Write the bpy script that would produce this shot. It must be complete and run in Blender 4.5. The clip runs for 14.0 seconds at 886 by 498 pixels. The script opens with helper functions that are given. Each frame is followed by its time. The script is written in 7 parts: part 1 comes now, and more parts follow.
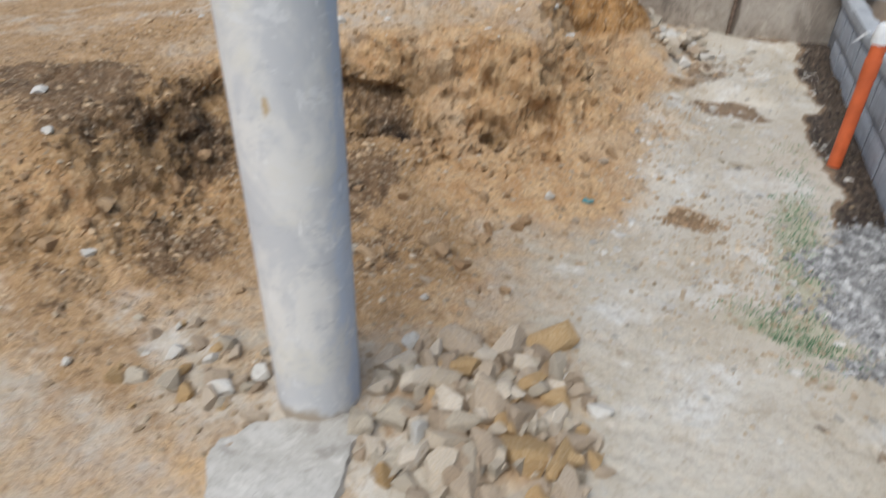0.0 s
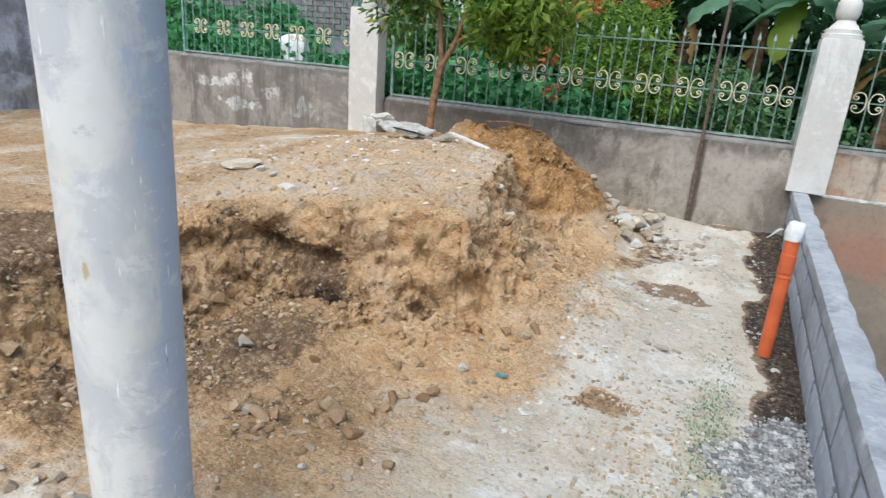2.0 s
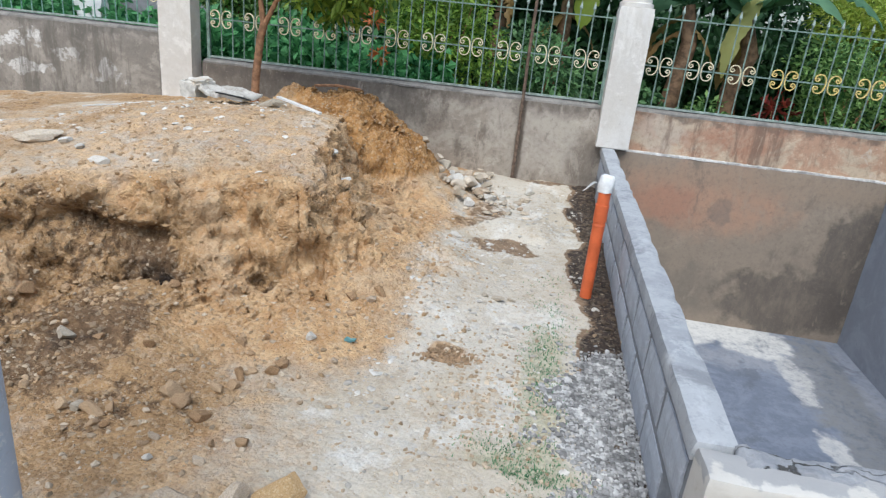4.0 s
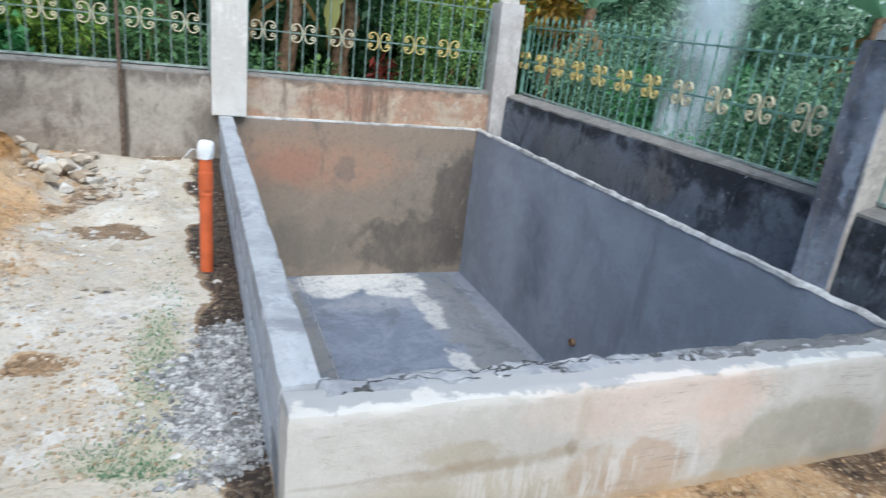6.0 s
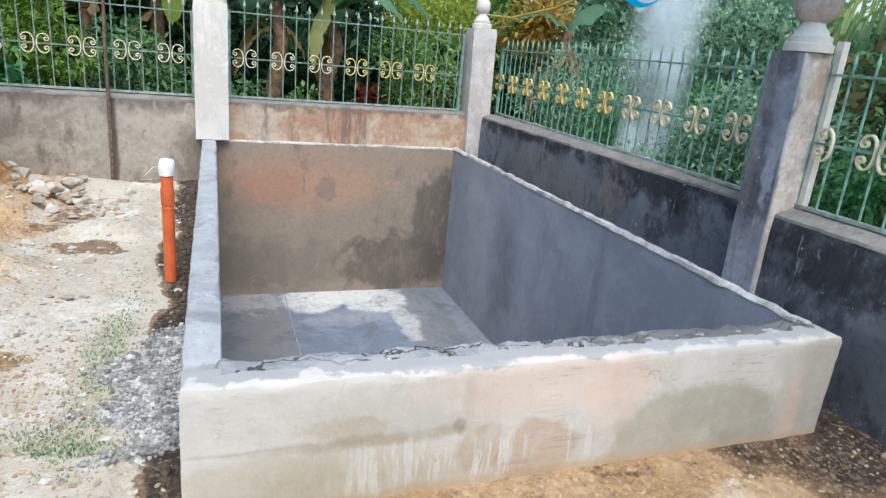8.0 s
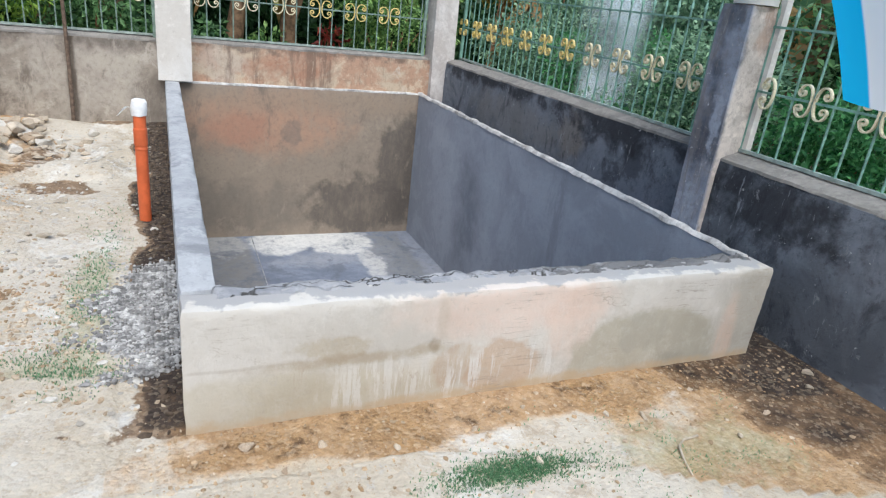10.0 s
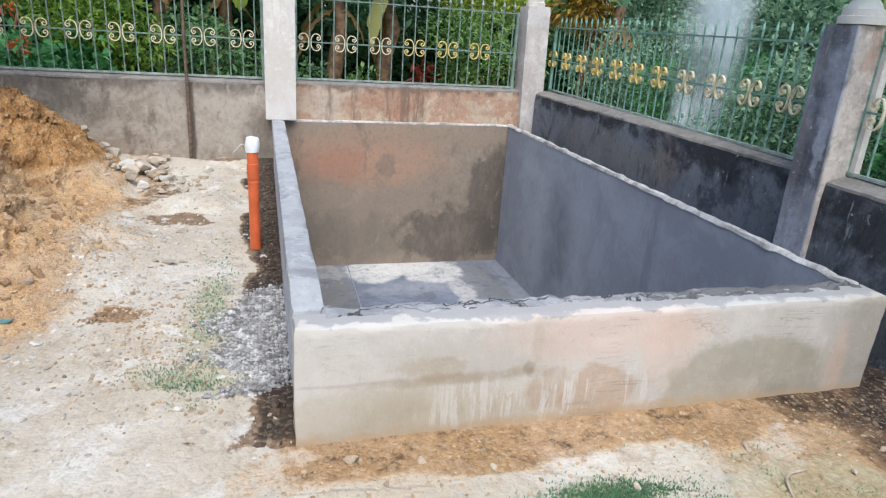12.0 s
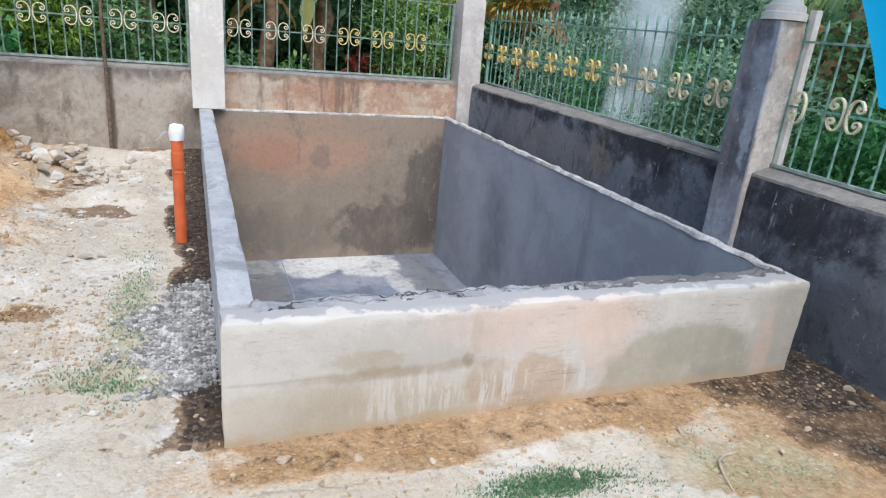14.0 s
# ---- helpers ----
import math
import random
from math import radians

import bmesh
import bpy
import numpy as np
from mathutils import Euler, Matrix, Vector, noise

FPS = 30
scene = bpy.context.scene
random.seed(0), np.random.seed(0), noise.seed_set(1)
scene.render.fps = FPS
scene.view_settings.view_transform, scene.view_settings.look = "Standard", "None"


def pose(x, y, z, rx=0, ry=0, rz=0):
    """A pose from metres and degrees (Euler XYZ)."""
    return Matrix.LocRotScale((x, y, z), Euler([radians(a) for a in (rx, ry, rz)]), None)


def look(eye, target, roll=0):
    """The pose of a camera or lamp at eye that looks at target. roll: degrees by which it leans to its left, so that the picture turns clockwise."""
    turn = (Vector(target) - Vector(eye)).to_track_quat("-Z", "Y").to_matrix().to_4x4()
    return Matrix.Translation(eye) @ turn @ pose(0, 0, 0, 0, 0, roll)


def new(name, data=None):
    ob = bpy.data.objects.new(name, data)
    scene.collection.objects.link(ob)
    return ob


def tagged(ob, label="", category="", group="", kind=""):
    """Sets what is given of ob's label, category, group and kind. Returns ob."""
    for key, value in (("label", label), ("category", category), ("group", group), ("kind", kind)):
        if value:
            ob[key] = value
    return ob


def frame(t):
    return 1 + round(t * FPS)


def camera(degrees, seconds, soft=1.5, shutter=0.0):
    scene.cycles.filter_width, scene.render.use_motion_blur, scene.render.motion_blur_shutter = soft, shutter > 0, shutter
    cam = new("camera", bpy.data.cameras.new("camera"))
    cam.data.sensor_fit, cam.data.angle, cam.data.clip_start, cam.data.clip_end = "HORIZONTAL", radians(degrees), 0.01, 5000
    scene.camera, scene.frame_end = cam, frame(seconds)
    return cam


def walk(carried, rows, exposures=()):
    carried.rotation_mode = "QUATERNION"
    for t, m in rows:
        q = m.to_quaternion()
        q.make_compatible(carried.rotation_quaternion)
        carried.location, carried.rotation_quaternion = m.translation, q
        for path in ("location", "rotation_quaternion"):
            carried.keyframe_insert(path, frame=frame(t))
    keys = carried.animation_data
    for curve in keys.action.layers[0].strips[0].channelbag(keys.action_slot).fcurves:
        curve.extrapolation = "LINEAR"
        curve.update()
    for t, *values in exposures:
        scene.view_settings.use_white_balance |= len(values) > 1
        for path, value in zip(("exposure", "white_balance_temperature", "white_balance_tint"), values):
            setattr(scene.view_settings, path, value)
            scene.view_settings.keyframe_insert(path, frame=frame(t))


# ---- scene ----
import itertools

cam = camera(69.3, 14.0, soft=1.25, shutter=0.25)
PATH = [
    (0, (0.172, 0.012, 1.497), (-0.449, 1.584, 0.428), 1.6),
    (0.2, (0.236, 0.101, 1.489), (-0.363, 1.79, 0.601), 4.4),
    (0.5, (0.302, 0.104, 1.546), (-0.315, 1.848, 0.787), 4.1),
    (1, (0.514, 0.118, 1.569), (-0.375, 1.803, 0.963), 5.6),
    (1.5, (0.604, 0.117, 1.568), (-0.293, 1.799, 0.96), 3.7),
    (2, (0.58, 0.174, 1.571), (-0.18, 1.914, 0.943), 4.4),
    (2.5, (0.568, 0.182, 1.564), (0.002, 1.987, 0.917), 5.2),
    (2.7, (0.573, 0.192, 1.561), (0.096, 2.02, 0.906), 5.5),
    (4.8, (0.558, 0.122, 1.588), (0.665, 1.998, 0.903), 6.3),
    (5, (0.584, 0.208, 1.564), (0.867, 2.067, 0.885), 6.3),
    (5.5, (0.693, 0.215, 1.543), (1.164, 2.025, 0.834), 5.0),
    (6, (0.876, 0.149, 1.548), (1.597, 1.893, 0.886), 6.8),
    (6.5, (0.933, 0.038, 1.541), (1.91, 1.678, 0.945), 7.1),
    (7, (0.977, -0.061, 1.552), (1.84, 1.649, 0.978), 6.1),
    (7.5, (1.106, -0.13, 1.563), (1.834, 1.657, 1.034), 9.0),
    (8, (1.198, -0.202, 1.557), (1.863, 1.589, 0.964), 5.3),
    (8.5, (1.189, -0.242, 1.543), (1.849, 1.496, 0.805), 2.9),
    (8.7, (1.161, -0.3, 1.574), (1.846, 1.423, 0.824), 4.2),
    (10.8, (1.054, -0.374, 1.543), (1.844, 1.316, 0.82), 6.8),
    (11, (1.046, -0.354, 1.528), (1.792, 1.361, 0.818), 5.6),
    (11.5, (1.032, -0.357, 1.536), (1.591, 1.443, 0.868), 4.0),
    (12, (1.009, -0.447, 1.573), (1.537, 1.364, 0.909), 3.9),
    (12.5, (1.016, -0.434, 1.552), (1.585, 1.373, 0.913), 3.5),
    (13, (1.027, -0.44, 1.553), (1.653, 1.347, 0.909), 4.0),
    (13.5, (1.028, -0.422, 1.542), (1.722, 1.334, 0.883), 4.9),
    (14, (1.032, -0.393, 1.532), (1.744, 1.354, 0.868), 5.4),
]
EXPOSURES = [(0.0, 0.02, 6250, 8), (0.5, 0.24, 6180, 7), (1.5, 0.35, 6030, 6), (2.7, 0.36, 5980, 6), (4.8, 0.3, 5950, 7), (5.5, 0.27, 5900, 7), (6.0, 0.46, 5800, 5), (6.5, 0.52, 5700, 4), (7.0, 0.64, 5750, 4), (7.5, 0.62, 5850, 5), (8.0, 0.58, 6080, 7), (8.7, 0.52, 6150, 8), (11.0, 0.48, 6120, 8), (12.0, 0.49, 6200, 10), (14.0, 0.47, 6080, 10)]
walk(cam, [(t, look(eye, target, roll)) for t, eye, target, roll in PATH], EXPOSURES)

# ---- world, sun, exposure ----
world = bpy.data.worlds.new("overcast_sky")
scene.world = world
world.use_nodes = True
wn = world.node_tree
sky = wn.nodes.new("ShaderNodeTexSky")
sky.sky_type, sky.sun_disc = "NISHITA", False
sky.sun_elevation, sky.sun_rotation = radians(58), radians(188)
sky.air_density, sky.dust_density = 1.0, 2.2
veil = wn.nodes.new("ShaderNodeHueSaturation")
veil.inputs["Saturation"].default_value = 0.75
wn.links.new(sky.outputs[0], veil.inputs["Color"])
wn.links.new(veil.outputs[0], wn.nodes["Background"].inputs[0])
wn.nodes["Background"].inputs[1].default_value = 0.15
sun_data = bpy.data.lights.new("sun", "SUN")
sun_data.energy, sun_data.angle, sun_data.color = 2.2, radians(50), (1.0, 0.98, 0.95)
sun = new("sun", sun_data)
sun.matrix_basis = look((-0.8, -5.5, 9), (0, 0, 0))


# ---- materials ----
class Nodes:
    """A small builder for node materials in object coordinates, in metres."""

    def __init__(self, name, rough=0.9, spec=0.3, metal=0.0):
        self.m = bpy.data.materials.new(name)
        self.m.use_nodes = True
        self.t = self.m.node_tree
        self.b = self.t.nodes["Principled BSDF"]
        self.b.inputs["Roughness"].default_value = rough
        self.b.inputs["Specular IOR Level"].default_value = spec
        self.b.inputs["Metallic"].default_value = metal
        self.co = self.t.nodes.new("ShaderNodeTexCoord").outputs["Object"]

    def put(self, socket, value):
        if hasattr(value, "is_output"):
            self.t.links.new(value, socket)
        elif isinstance(value, tuple) and len(value) == 3 and socket.type == "RGBA":
            socket.default_value = (*value, 1)
        else:
            socket.default_value = value

    def scaled(self, s):
        n = self.t.nodes.new("ShaderNodeMapping")
        n.inputs["Scale"].default_value = s
        self.t.links.new(self.co, n.inputs[0])
        return n.outputs[0]

    def noise(self, scale, detail=4.0, rough=0.6, stretch=None, warp=0.0, offset=0.0):
        n = self.t.nodes.new("ShaderNodeTexNoise")
        n.noise_dimensions = "4D"
        n.inputs["W"].default_value = offset
        n.inputs["Scale"].default_value = scale
        n.inputs["Detail"].default_value = detail
        n.inputs["Roughness"].default_value = rough
        n.inputs["Distortion"].default_value = warp
        self.put(n.inputs["Vector"], self.scaled(stretch) if stretch else self.co)
        return n.outputs[0]

    def ramp(self, value, lo, hi, a=0.0, b=1.0):
        n = self.t.nodes.new("ShaderNodeMapRange")
        n.interpolation_type = "SMOOTHSTEP"
        for key, v in (("Value", value), ("From Min", lo), ("From Max", hi), ("To Min", a), ("To Max", b)):
            self.put(n.inputs[key], v)
        return n.outputs[0]

    def math(self, op, a, b=0.0):
        n = self.t.nodes.new("ShaderNodeMath")
        n.operation = op
        self.put(n.inputs[0], a)
        self.put(n.inputs[1], b)
        return n.outputs[0]

    def mix(self, f, a, b, blend="MIX"):
        n = self.t.nodes.new("ShaderNodeMix")
        n.data_type, n.blend_type = "RGBA", blend
        self.put(n.inputs[0], f)
        self.put(n.inputs[6], a)
        self.put(n.inputs[7], b)
        return n.outputs[2]

    def axis(self, i):
        n = self.t.nodes.new("ShaderNodeSeparateXYZ")
        self.t.links.new(self.co, n.inputs[0])
        return n.outputs[i]

    def blob(self, c, r, soft=0.35, wob=0.5, freq=5.0):
        """1 inside an uneven ellipsoid round c with radii r, 0 outside."""
        v = self.t.nodes.new("ShaderNodeVectorMath")
        v.operation = "SUBTRACT"
        self.put(v.inputs[0], self.co)
        v.inputs[1].default_value = c
        w = self.t.nodes.new("ShaderNodeVectorMath")
        w.operation = "DIVIDE"
        self.put(w.inputs[0], v.outputs[0])
        w.inputs[1].default_value = r
        e = self.t.nodes.new("ShaderNodeTexNoise")
        e.noise_dimensions = "4D"
        for key, value in (("W", c[0] * 5 + c[2]), ("Scale", freq), ("Detail", 6.0), ("Roughness", 0.62)):
            e.inputs[key].default_value = value
        self.put(e.inputs["Vector"], self.co)
        a = self.t.nodes.new("ShaderNodeVectorMath")
        a.operation = "MULTIPLY_ADD"
        self.put(a.inputs[0], e.outputs["Color"])
        a.inputs[1].default_value = (3.4 * wob,) * 3
        self.put(a.inputs[2], w.outputs[0])
        q = self.t.nodes.new("ShaderNodeVectorMath")
        q.operation = "SUBTRACT"
        self.put(q.inputs[0], a.outputs[0])
        q.inputs[1].default_value = (1.7 * wob,) * 3
        k = self.t.nodes.new("ShaderNodeVectorMath")
        k.operation = "LENGTH"
        self.put(k.inputs[0], q.outputs[0])
        d = self.math("ADD", k.outputs["Value"], self.math("MULTIPLY", self.math("SUBTRACT", self.noise(freq, 5, 0.6, offset=c[0] * 3 + c[2]), 0.5), wob * 2))
        return self.ramp(d, 1 + soft, 1 - soft)

    def soil(self, i):
        n = self.t.nodes.new("ShaderNodeAttribute")
        n.attribute_name = "soil"
        s = self.t.nodes.new("ShaderNodeSeparateColor")
        self.t.links.new(n.outputs["Color"], s.inputs[0])
        return s.outputs[i] if i < 3 else n.outputs["Alpha"]

    def island(self):
        return self.t.nodes.new("ShaderNodeNewGeometry").outputs["Random Per Island"]

    def random(self):
        return self.t.nodes.new("ShaderNodeObjectInfo").outputs["Random"]

    def bump(self, height, strength=0.4, distance=0.01):
        n = self.t.nodes.new("ShaderNodeBump")
        n.inputs["Strength"].default_value = strength
        n.inputs["Distance"].default_value = distance
        self.put(n.inputs["Height"], height)
        self.t.links.new(n.outputs[0], self.b.inputs["Normal"])
        return self

    def done(self, color):
        self.put(self.b.inputs["Base Color"], color)
        return self.m


def plaster(name, base, other, dark, streak=(5, 5, 0.7), dirt=0.55, rough=0.92, patches=1.3, spots=None, blobs=(), specks=None, grain=0.5):
    """Weathered cement render: broad patches, run-down streaks, grain and pits."""
    n = Nodes(name, rough)
    lite = tuple(min(1.0, 1.18 * v) for v in base)
    c = n.mix(n.ramp(n.noise(patches, 8, 0.72, warp=0.8), 0.44, 0.56), base, other)
    c = n.mix(n.ramp(n.noise(patches * 3.1, 8, 0.74, warp=0.5, offset=9.0), 0.53, 0.62, 0.0, 0.7), c, lite)
    if spots:
        c = n.mix(n.ramp(n.noise(2.3, 8, 0.6, warp=1.0, offset=5.0), 0.61, 0.635), c, spots)
    for color, centre, radii, soft, wob, amount in blobs:
        edge = n.blob(centre, radii, soft, wob, 5.5)
        if soft <= 0.12:
            edge = n.math("MULTIPLY", edge, n.ramp(n.noise(9, 7, 0.7, warp=0.6, offset=centre[0] + 4), 0.44, 0.5))
        veil = n.ramp(n.noise(8, 7, 0.75, stretch=(1.5, 1.5, 0.6), offset=centre[0]), 0.3, 0.6, 0.55, 1.0)
        c = n.mix(n.math("MULTIPLY", n.math("MULTIPLY", edge, veil), amount), c, color)
    c = n.mix(n.math("MULTIPLY", n.ramp(n.noise(1.0, 9, 0.74, stretch=streak, warp=0.4, offset=2.0), dirt - 0.02, dirt + 0.08), 0.7), c, dark)
    c = n.mix(n.math("MULTIPLY", n.ramp(n.noise(1.6, 8, 0.78, stretch=(streak[0] * 1.8, streak[1] * 1.8, streak[2] * 1.3), warp=0.5, offset=6.0), 0.57, 0.63), 0.4), c, lite)
    c = n.mix(n.ramp(n.noise(24, 7, 0.8), 0.46, 0.7, 0.0, grain), c, dark)
    c = n.mix(n.ramp(n.noise(17, 8, 0.78, warp=0.5, offset=31.0), 0.6, 0.63, 0.0, 0.4), c, dark)
    if specks:
        c = n.mix(n.ramp(n.noise(38, 3, 0.5, offset=12.0), 0.7, 0.73), c, specks)
    c = n.mix(n.ramp(n.noise(48, 5, 0.8, offset=3.0), 0.58, 0.68, 0.0, 0.45), c, lite)
    h = n.math("ADD", n.noise(9, 7, 0.72), n.math("MULTIPLY", n.noise(70, 3, 0.6), 0.35))
    n.bump(h, 0.42, 0.009)
    return n.done(c)


def stained_front():
    """Cream cement render: an old joint line, damp fields with hard upper edges, runs, scrapes and pink washes."""
    n = Nodes("patchy_cream_render", 0.9)
    c = n.mix(n.ramp(n.noise(1.9, 8, 0.72, warp=0.8), 0.42, 0.58), (0.545, 0.515, 0.465), (0.475, 0.445, 0.395))
    c = n.mix(n.ramp(n.noise(6, 8, 0.75, warp=0.6, offset=9.0), 0.52, 0.62, 0.0, 0.6), c, (0.59, 0.565, 0.52))
    runs = n.noise(1.0, 8, 0.72, stretch=(30, 30, 2.2), warp=0.3, offset=3.0)
    broad = n.noise(1.0, 7, 0.7, stretch=(9, 9, 1.4), warp=0.4, offset=17.0)
    worn = n.ramp(n.noise(16, 8, 0.78, offset=5.0), 0.3, 0.55, 0.55, 1.0)
    y = 1.545
    for color, centre, radii, soft, wob, amount, kind in (
            ((0.46, 0.415, 0.325), (1.35, y, -0.02), (0.85, 0.3, 0.33), 0.1, 0.12, 0.75, "wash"),
            ((0.5, 0.45, 0.365), (1.95, y, 0.02), (0.6, 0.3, 0.28), 0.12, 0.2, 0.7, "run"),
            ((0.38, 0.33, 0.24), (1.62, y, 0.12), (0.42, 0.3, 0.16), 0.4, 0.5, 0.65, "run"),
            ((0.64, 0.48, 0.395), (2.3, y, 0.49), (0.4, 0.3, 0.12), 0.5, 0.4, 0.6, "wash"),
            ((0.62, 0.46, 0.37), (2.6, y, 0.4), (0.12, 0.3, 0.2), 0.4, 0.5, 0.5, "run"),
            ((0.4, 0.345, 0.26), (1.6, y, 0.375), (0.14, 0.3, 0.055), 0.2, 0.8, 0.75, "wash"),
            ((0.34, 0.275, 0.19), (1.66, y, 0.325), (0.36, 0.3, 0.026), 0.5, 0.9, 0.7, "wash"),
            ((0.3, 0.25, 0.19), (1.25, y, 0.335), (0.28, 0.3, 0.007), 0.5, 0.9, 0.35, "run"),
            ((0.29, 0.235, 0.165), (1.97, y, 0.35), (0.02, 0.3, 0.032), 0.4, 0.9, 0.8, "wash"),
            ((0.4, 0.345, 0.265), (1.99, y, 0.47), (0.022, 0.3, 0.12), 0.6, 0.7, 0.45, "wash"),
            ((0.45, 0.33, 0.235), (2.27, y, 0.2), (0.17, 0.3, 0.13), 0.1, 0.3, 0.75, "wash"),
            ((0.4, 0.29, 0.2), (2.07, y, 0.24), (0.1, 0.3, 0.1), 0.16, 0.5, 0.7, "run"),
            ((0.36, 0.33, 0.255), (3.0, y, 0.1), (0.44, 0.3, 0.31), 0.09, 0.18, 0.78, "wash"),
            ((0.34, 0.32, 0.265), (2.95, y, 0.3), (0.13, 0.3, 0.1), 0.14, 0.5, 0.6, "run"),
            ((0.31, 0.288, 0.23), (3.22, y, 0.18), (0.22, 0.3, 0.2), 0.5, 0.5, 0.6, "run"),
            ((0.34, 0.315, 0.26), (3.6, y, 0.25), (0.17, 0.3, 0.55), 0.5, 0.35, 0.75, "wash"),
            ((0.56, 0.41, 0.32), (3.46, y, 0.22), (0.06, 0.3, 0.2), 0.35, 0.4, 0.6, "run"),
            ((0.6, 0.58, 0.54), (2.12, y, 0.17), (0.16, 0.3, 0.13), 0.3, 0.6, 0.85, "drip"),
            ((0.6, 0.58, 0.54), (2.46, y, 0.2), (0.08, 0.3, 0.12), 0.2, 0.6, 0.75, "drip"),
            ((0.6, 0.58, 0.54), (1.75, y, 0.2), (0.2, 0.3, 0.1), 0.3, 0.6, 0.6, "drip"),
            ((0.45, 0.33, 0.2), (2.35, y, 0.1), (1.6, 0.3, 0.035), 0.5, 0.8, 0.75, "wash")):
        edge = n.blob(centre, radii, soft, wob, 6.0)
        if kind == "run":
            edge = n.math("MULTIPLY", edge, n.ramp(broad, 0.36, 0.54, 0.25, 1.0))
        if kind == "drip":
            edge = n.math("MULTIPLY", edge, n.ramp(runs, 0.5, 0.55))
        c = n.mix(n.math("MULTIPLY", n.math("MULTIPLY", edge, worn), amount), c, color)
    # trowel scratches and hairline cracks
    for stretch, off, level, tone in (((1.6, 1.6, 26), 1.0, 0.55, (0.3, 0.26, 0.21)), ((5, 5, 14), 7.0, 0.58, (0.34, 0.29, 0.23)), ((16, 16, 3), 12.0, 0.6, (0.4, 0.33, 0.26))):
        line = n.math("ABSOLUTE", n.math("SUBTRACT", n.noise(1.0, 4, 0.55, stretch=stretch, warp=0.5, offset=off), 0.5))
        gate = n.ramp(n.noise(3.2, 5, 0.6, offset=off + 40), level, level + 0.06)
        c = n.mix(n.math("MULTIPLY", n.ramp(line, 0.012, 0.003), n.math("MULTIPLY", gate, 0.55)), c, tone)
    c = n.mix(n.ramp(n.noise(30, 7, 0.8, offset=21.0), 0.58, 0.64, 0.0, 0.35), c, (0.34, 0.3, 0.245))
    c = n.mix(n.ramp(n.noise(13, 8, 0.8, warp=0.7, offset=25.0), 0.6, 0.635, 0.0, 0.5), c, (0.42, 0.385, 0.33))
    # pale lime on the upper edge, grey mortar behind it
    c = n.mix(n.math("MULTIPLY", n.blob((2.4, 1.53, 0.58), (3.0, 0.07, 0.03), 0.3, 0.7, 9.0), 0.5), c, (0.54, 0.52, 0.48))
    c = n.mix(n.math("MULTIPLY", n.blob((2.4, 1.67, 0.58), (3.0, 0.115, 0.05), 0.12, 0.7, 9.0), 0.9), c, (0.34, 0.335, 0.33))
    h = n.math("ADD", n.noise(9, 8, 0.76), n.math("MULTIPLY", n.noise(60, 4, 0.7), 0.4))
    n.bump(h, 0.5, 0.01)
    return n.done(c)


def mouldy_wall():
    """Render black with mould: slate-blue where it thins, grey bare fields, runs, lichen dots and pale scrapes."""
    n = Nodes("mouldy_dark_plaster", 0.9)
    c = n.mix(n.ramp(n.noise(2.2, 8, 0.72, warp=0.8), 0.42, 0.58), (0.115, 0.125, 0.142), (0.18, 0.197, 0.225))
    c = n.mix(n.ramp(n.noise(1.3, 7, 0.72, stretch=(2.4, 2.4, 0.8), warp=0.5, offset=2.0), 0.5, 0.62, 0.0, 0.75), c, (0.2, 0.215, 0.245))
    for color, centre, radii, amount in (((0.19, 0.18, 0.17), (3.93, 4.6, 0.62), (0.3, 0.8, 0.18), 0.6), ((0.19, 0.16, 0.13), (3.93, 3.75, 0.68), (0.3, 0.16, 0.18), 0.6),
                                         ((0.08, 0.088, 0.1), (3.93, 1.5, 0.3), (0.3, 0.7, 0.28), 0.6), ((0.16, 0.175, 0.21), (3.93, 3.0, 0.5), (0.3, 0.5, 0.18), 0.7)):
        c = n.mix(n.math("MULTIPLY", n.blob(centre, radii, 0.5, 0.7, 5.0), amount), c, color)
    c = n.mix(n.ramp(n.noise(1.0, 9, 0.75, stretch=(3.4, 3.4, 1.9), warp=0.7, offset=6.0), 0.5, 0.6, 0.0, 0.7), c, (0.045, 0.048, 0.057))
    for centre, radii in (((3.93, 3.2, 0.86), (0.3, 0.6, 0.13)), ((3.93, 1.9, 0.78), (0.3, 0.5, 0.2)), ((3.93, 5.2, 0.88), (0.3, 1.2, 0.08))):
        c = n.mix(n.math("MULTIPLY", n.blob(centre, radii, 0.5, 1.0, 7.0), 0.85), c, (0.022, 0.022, 0.026))
    c = n.mix(n.ramp(n.noise(1.0, 7, 0.75, stretch=(26, 26, 5), warp=0.3, offset=13.0), 0.61, 0.65, 0.0, 0.6), c, (0.3, 0.315, 0.335))
    c = n.mix(n.ramp(n.noise(11, 8, 0.8, warp=0.6, offset=18.0), 0.6, 0.64, 0.0, 0.65), c, (0.28, 0.285, 0.29))
    c = n.mix(n.ramp(n.noise(30, 4, 0.6, offset=12.0), 0.67, 0.7, 0.0, 0.9), c, (0.46, 0.47, 0.46))
    c = n.mix(n.ramp(n.noise(22, 7, 0.8, offset=22.0), 0.52, 0.66, 0.0, 0.5), c, (0.03, 0.031, 0.035))
    n.bump(n.math("ADD", n.noise(9, 8, 0.75), n.math("MULTIPLY", n.noise(60, 4, 0.7), 0.4)), 0.6, 0.012)
    return n.done(c)


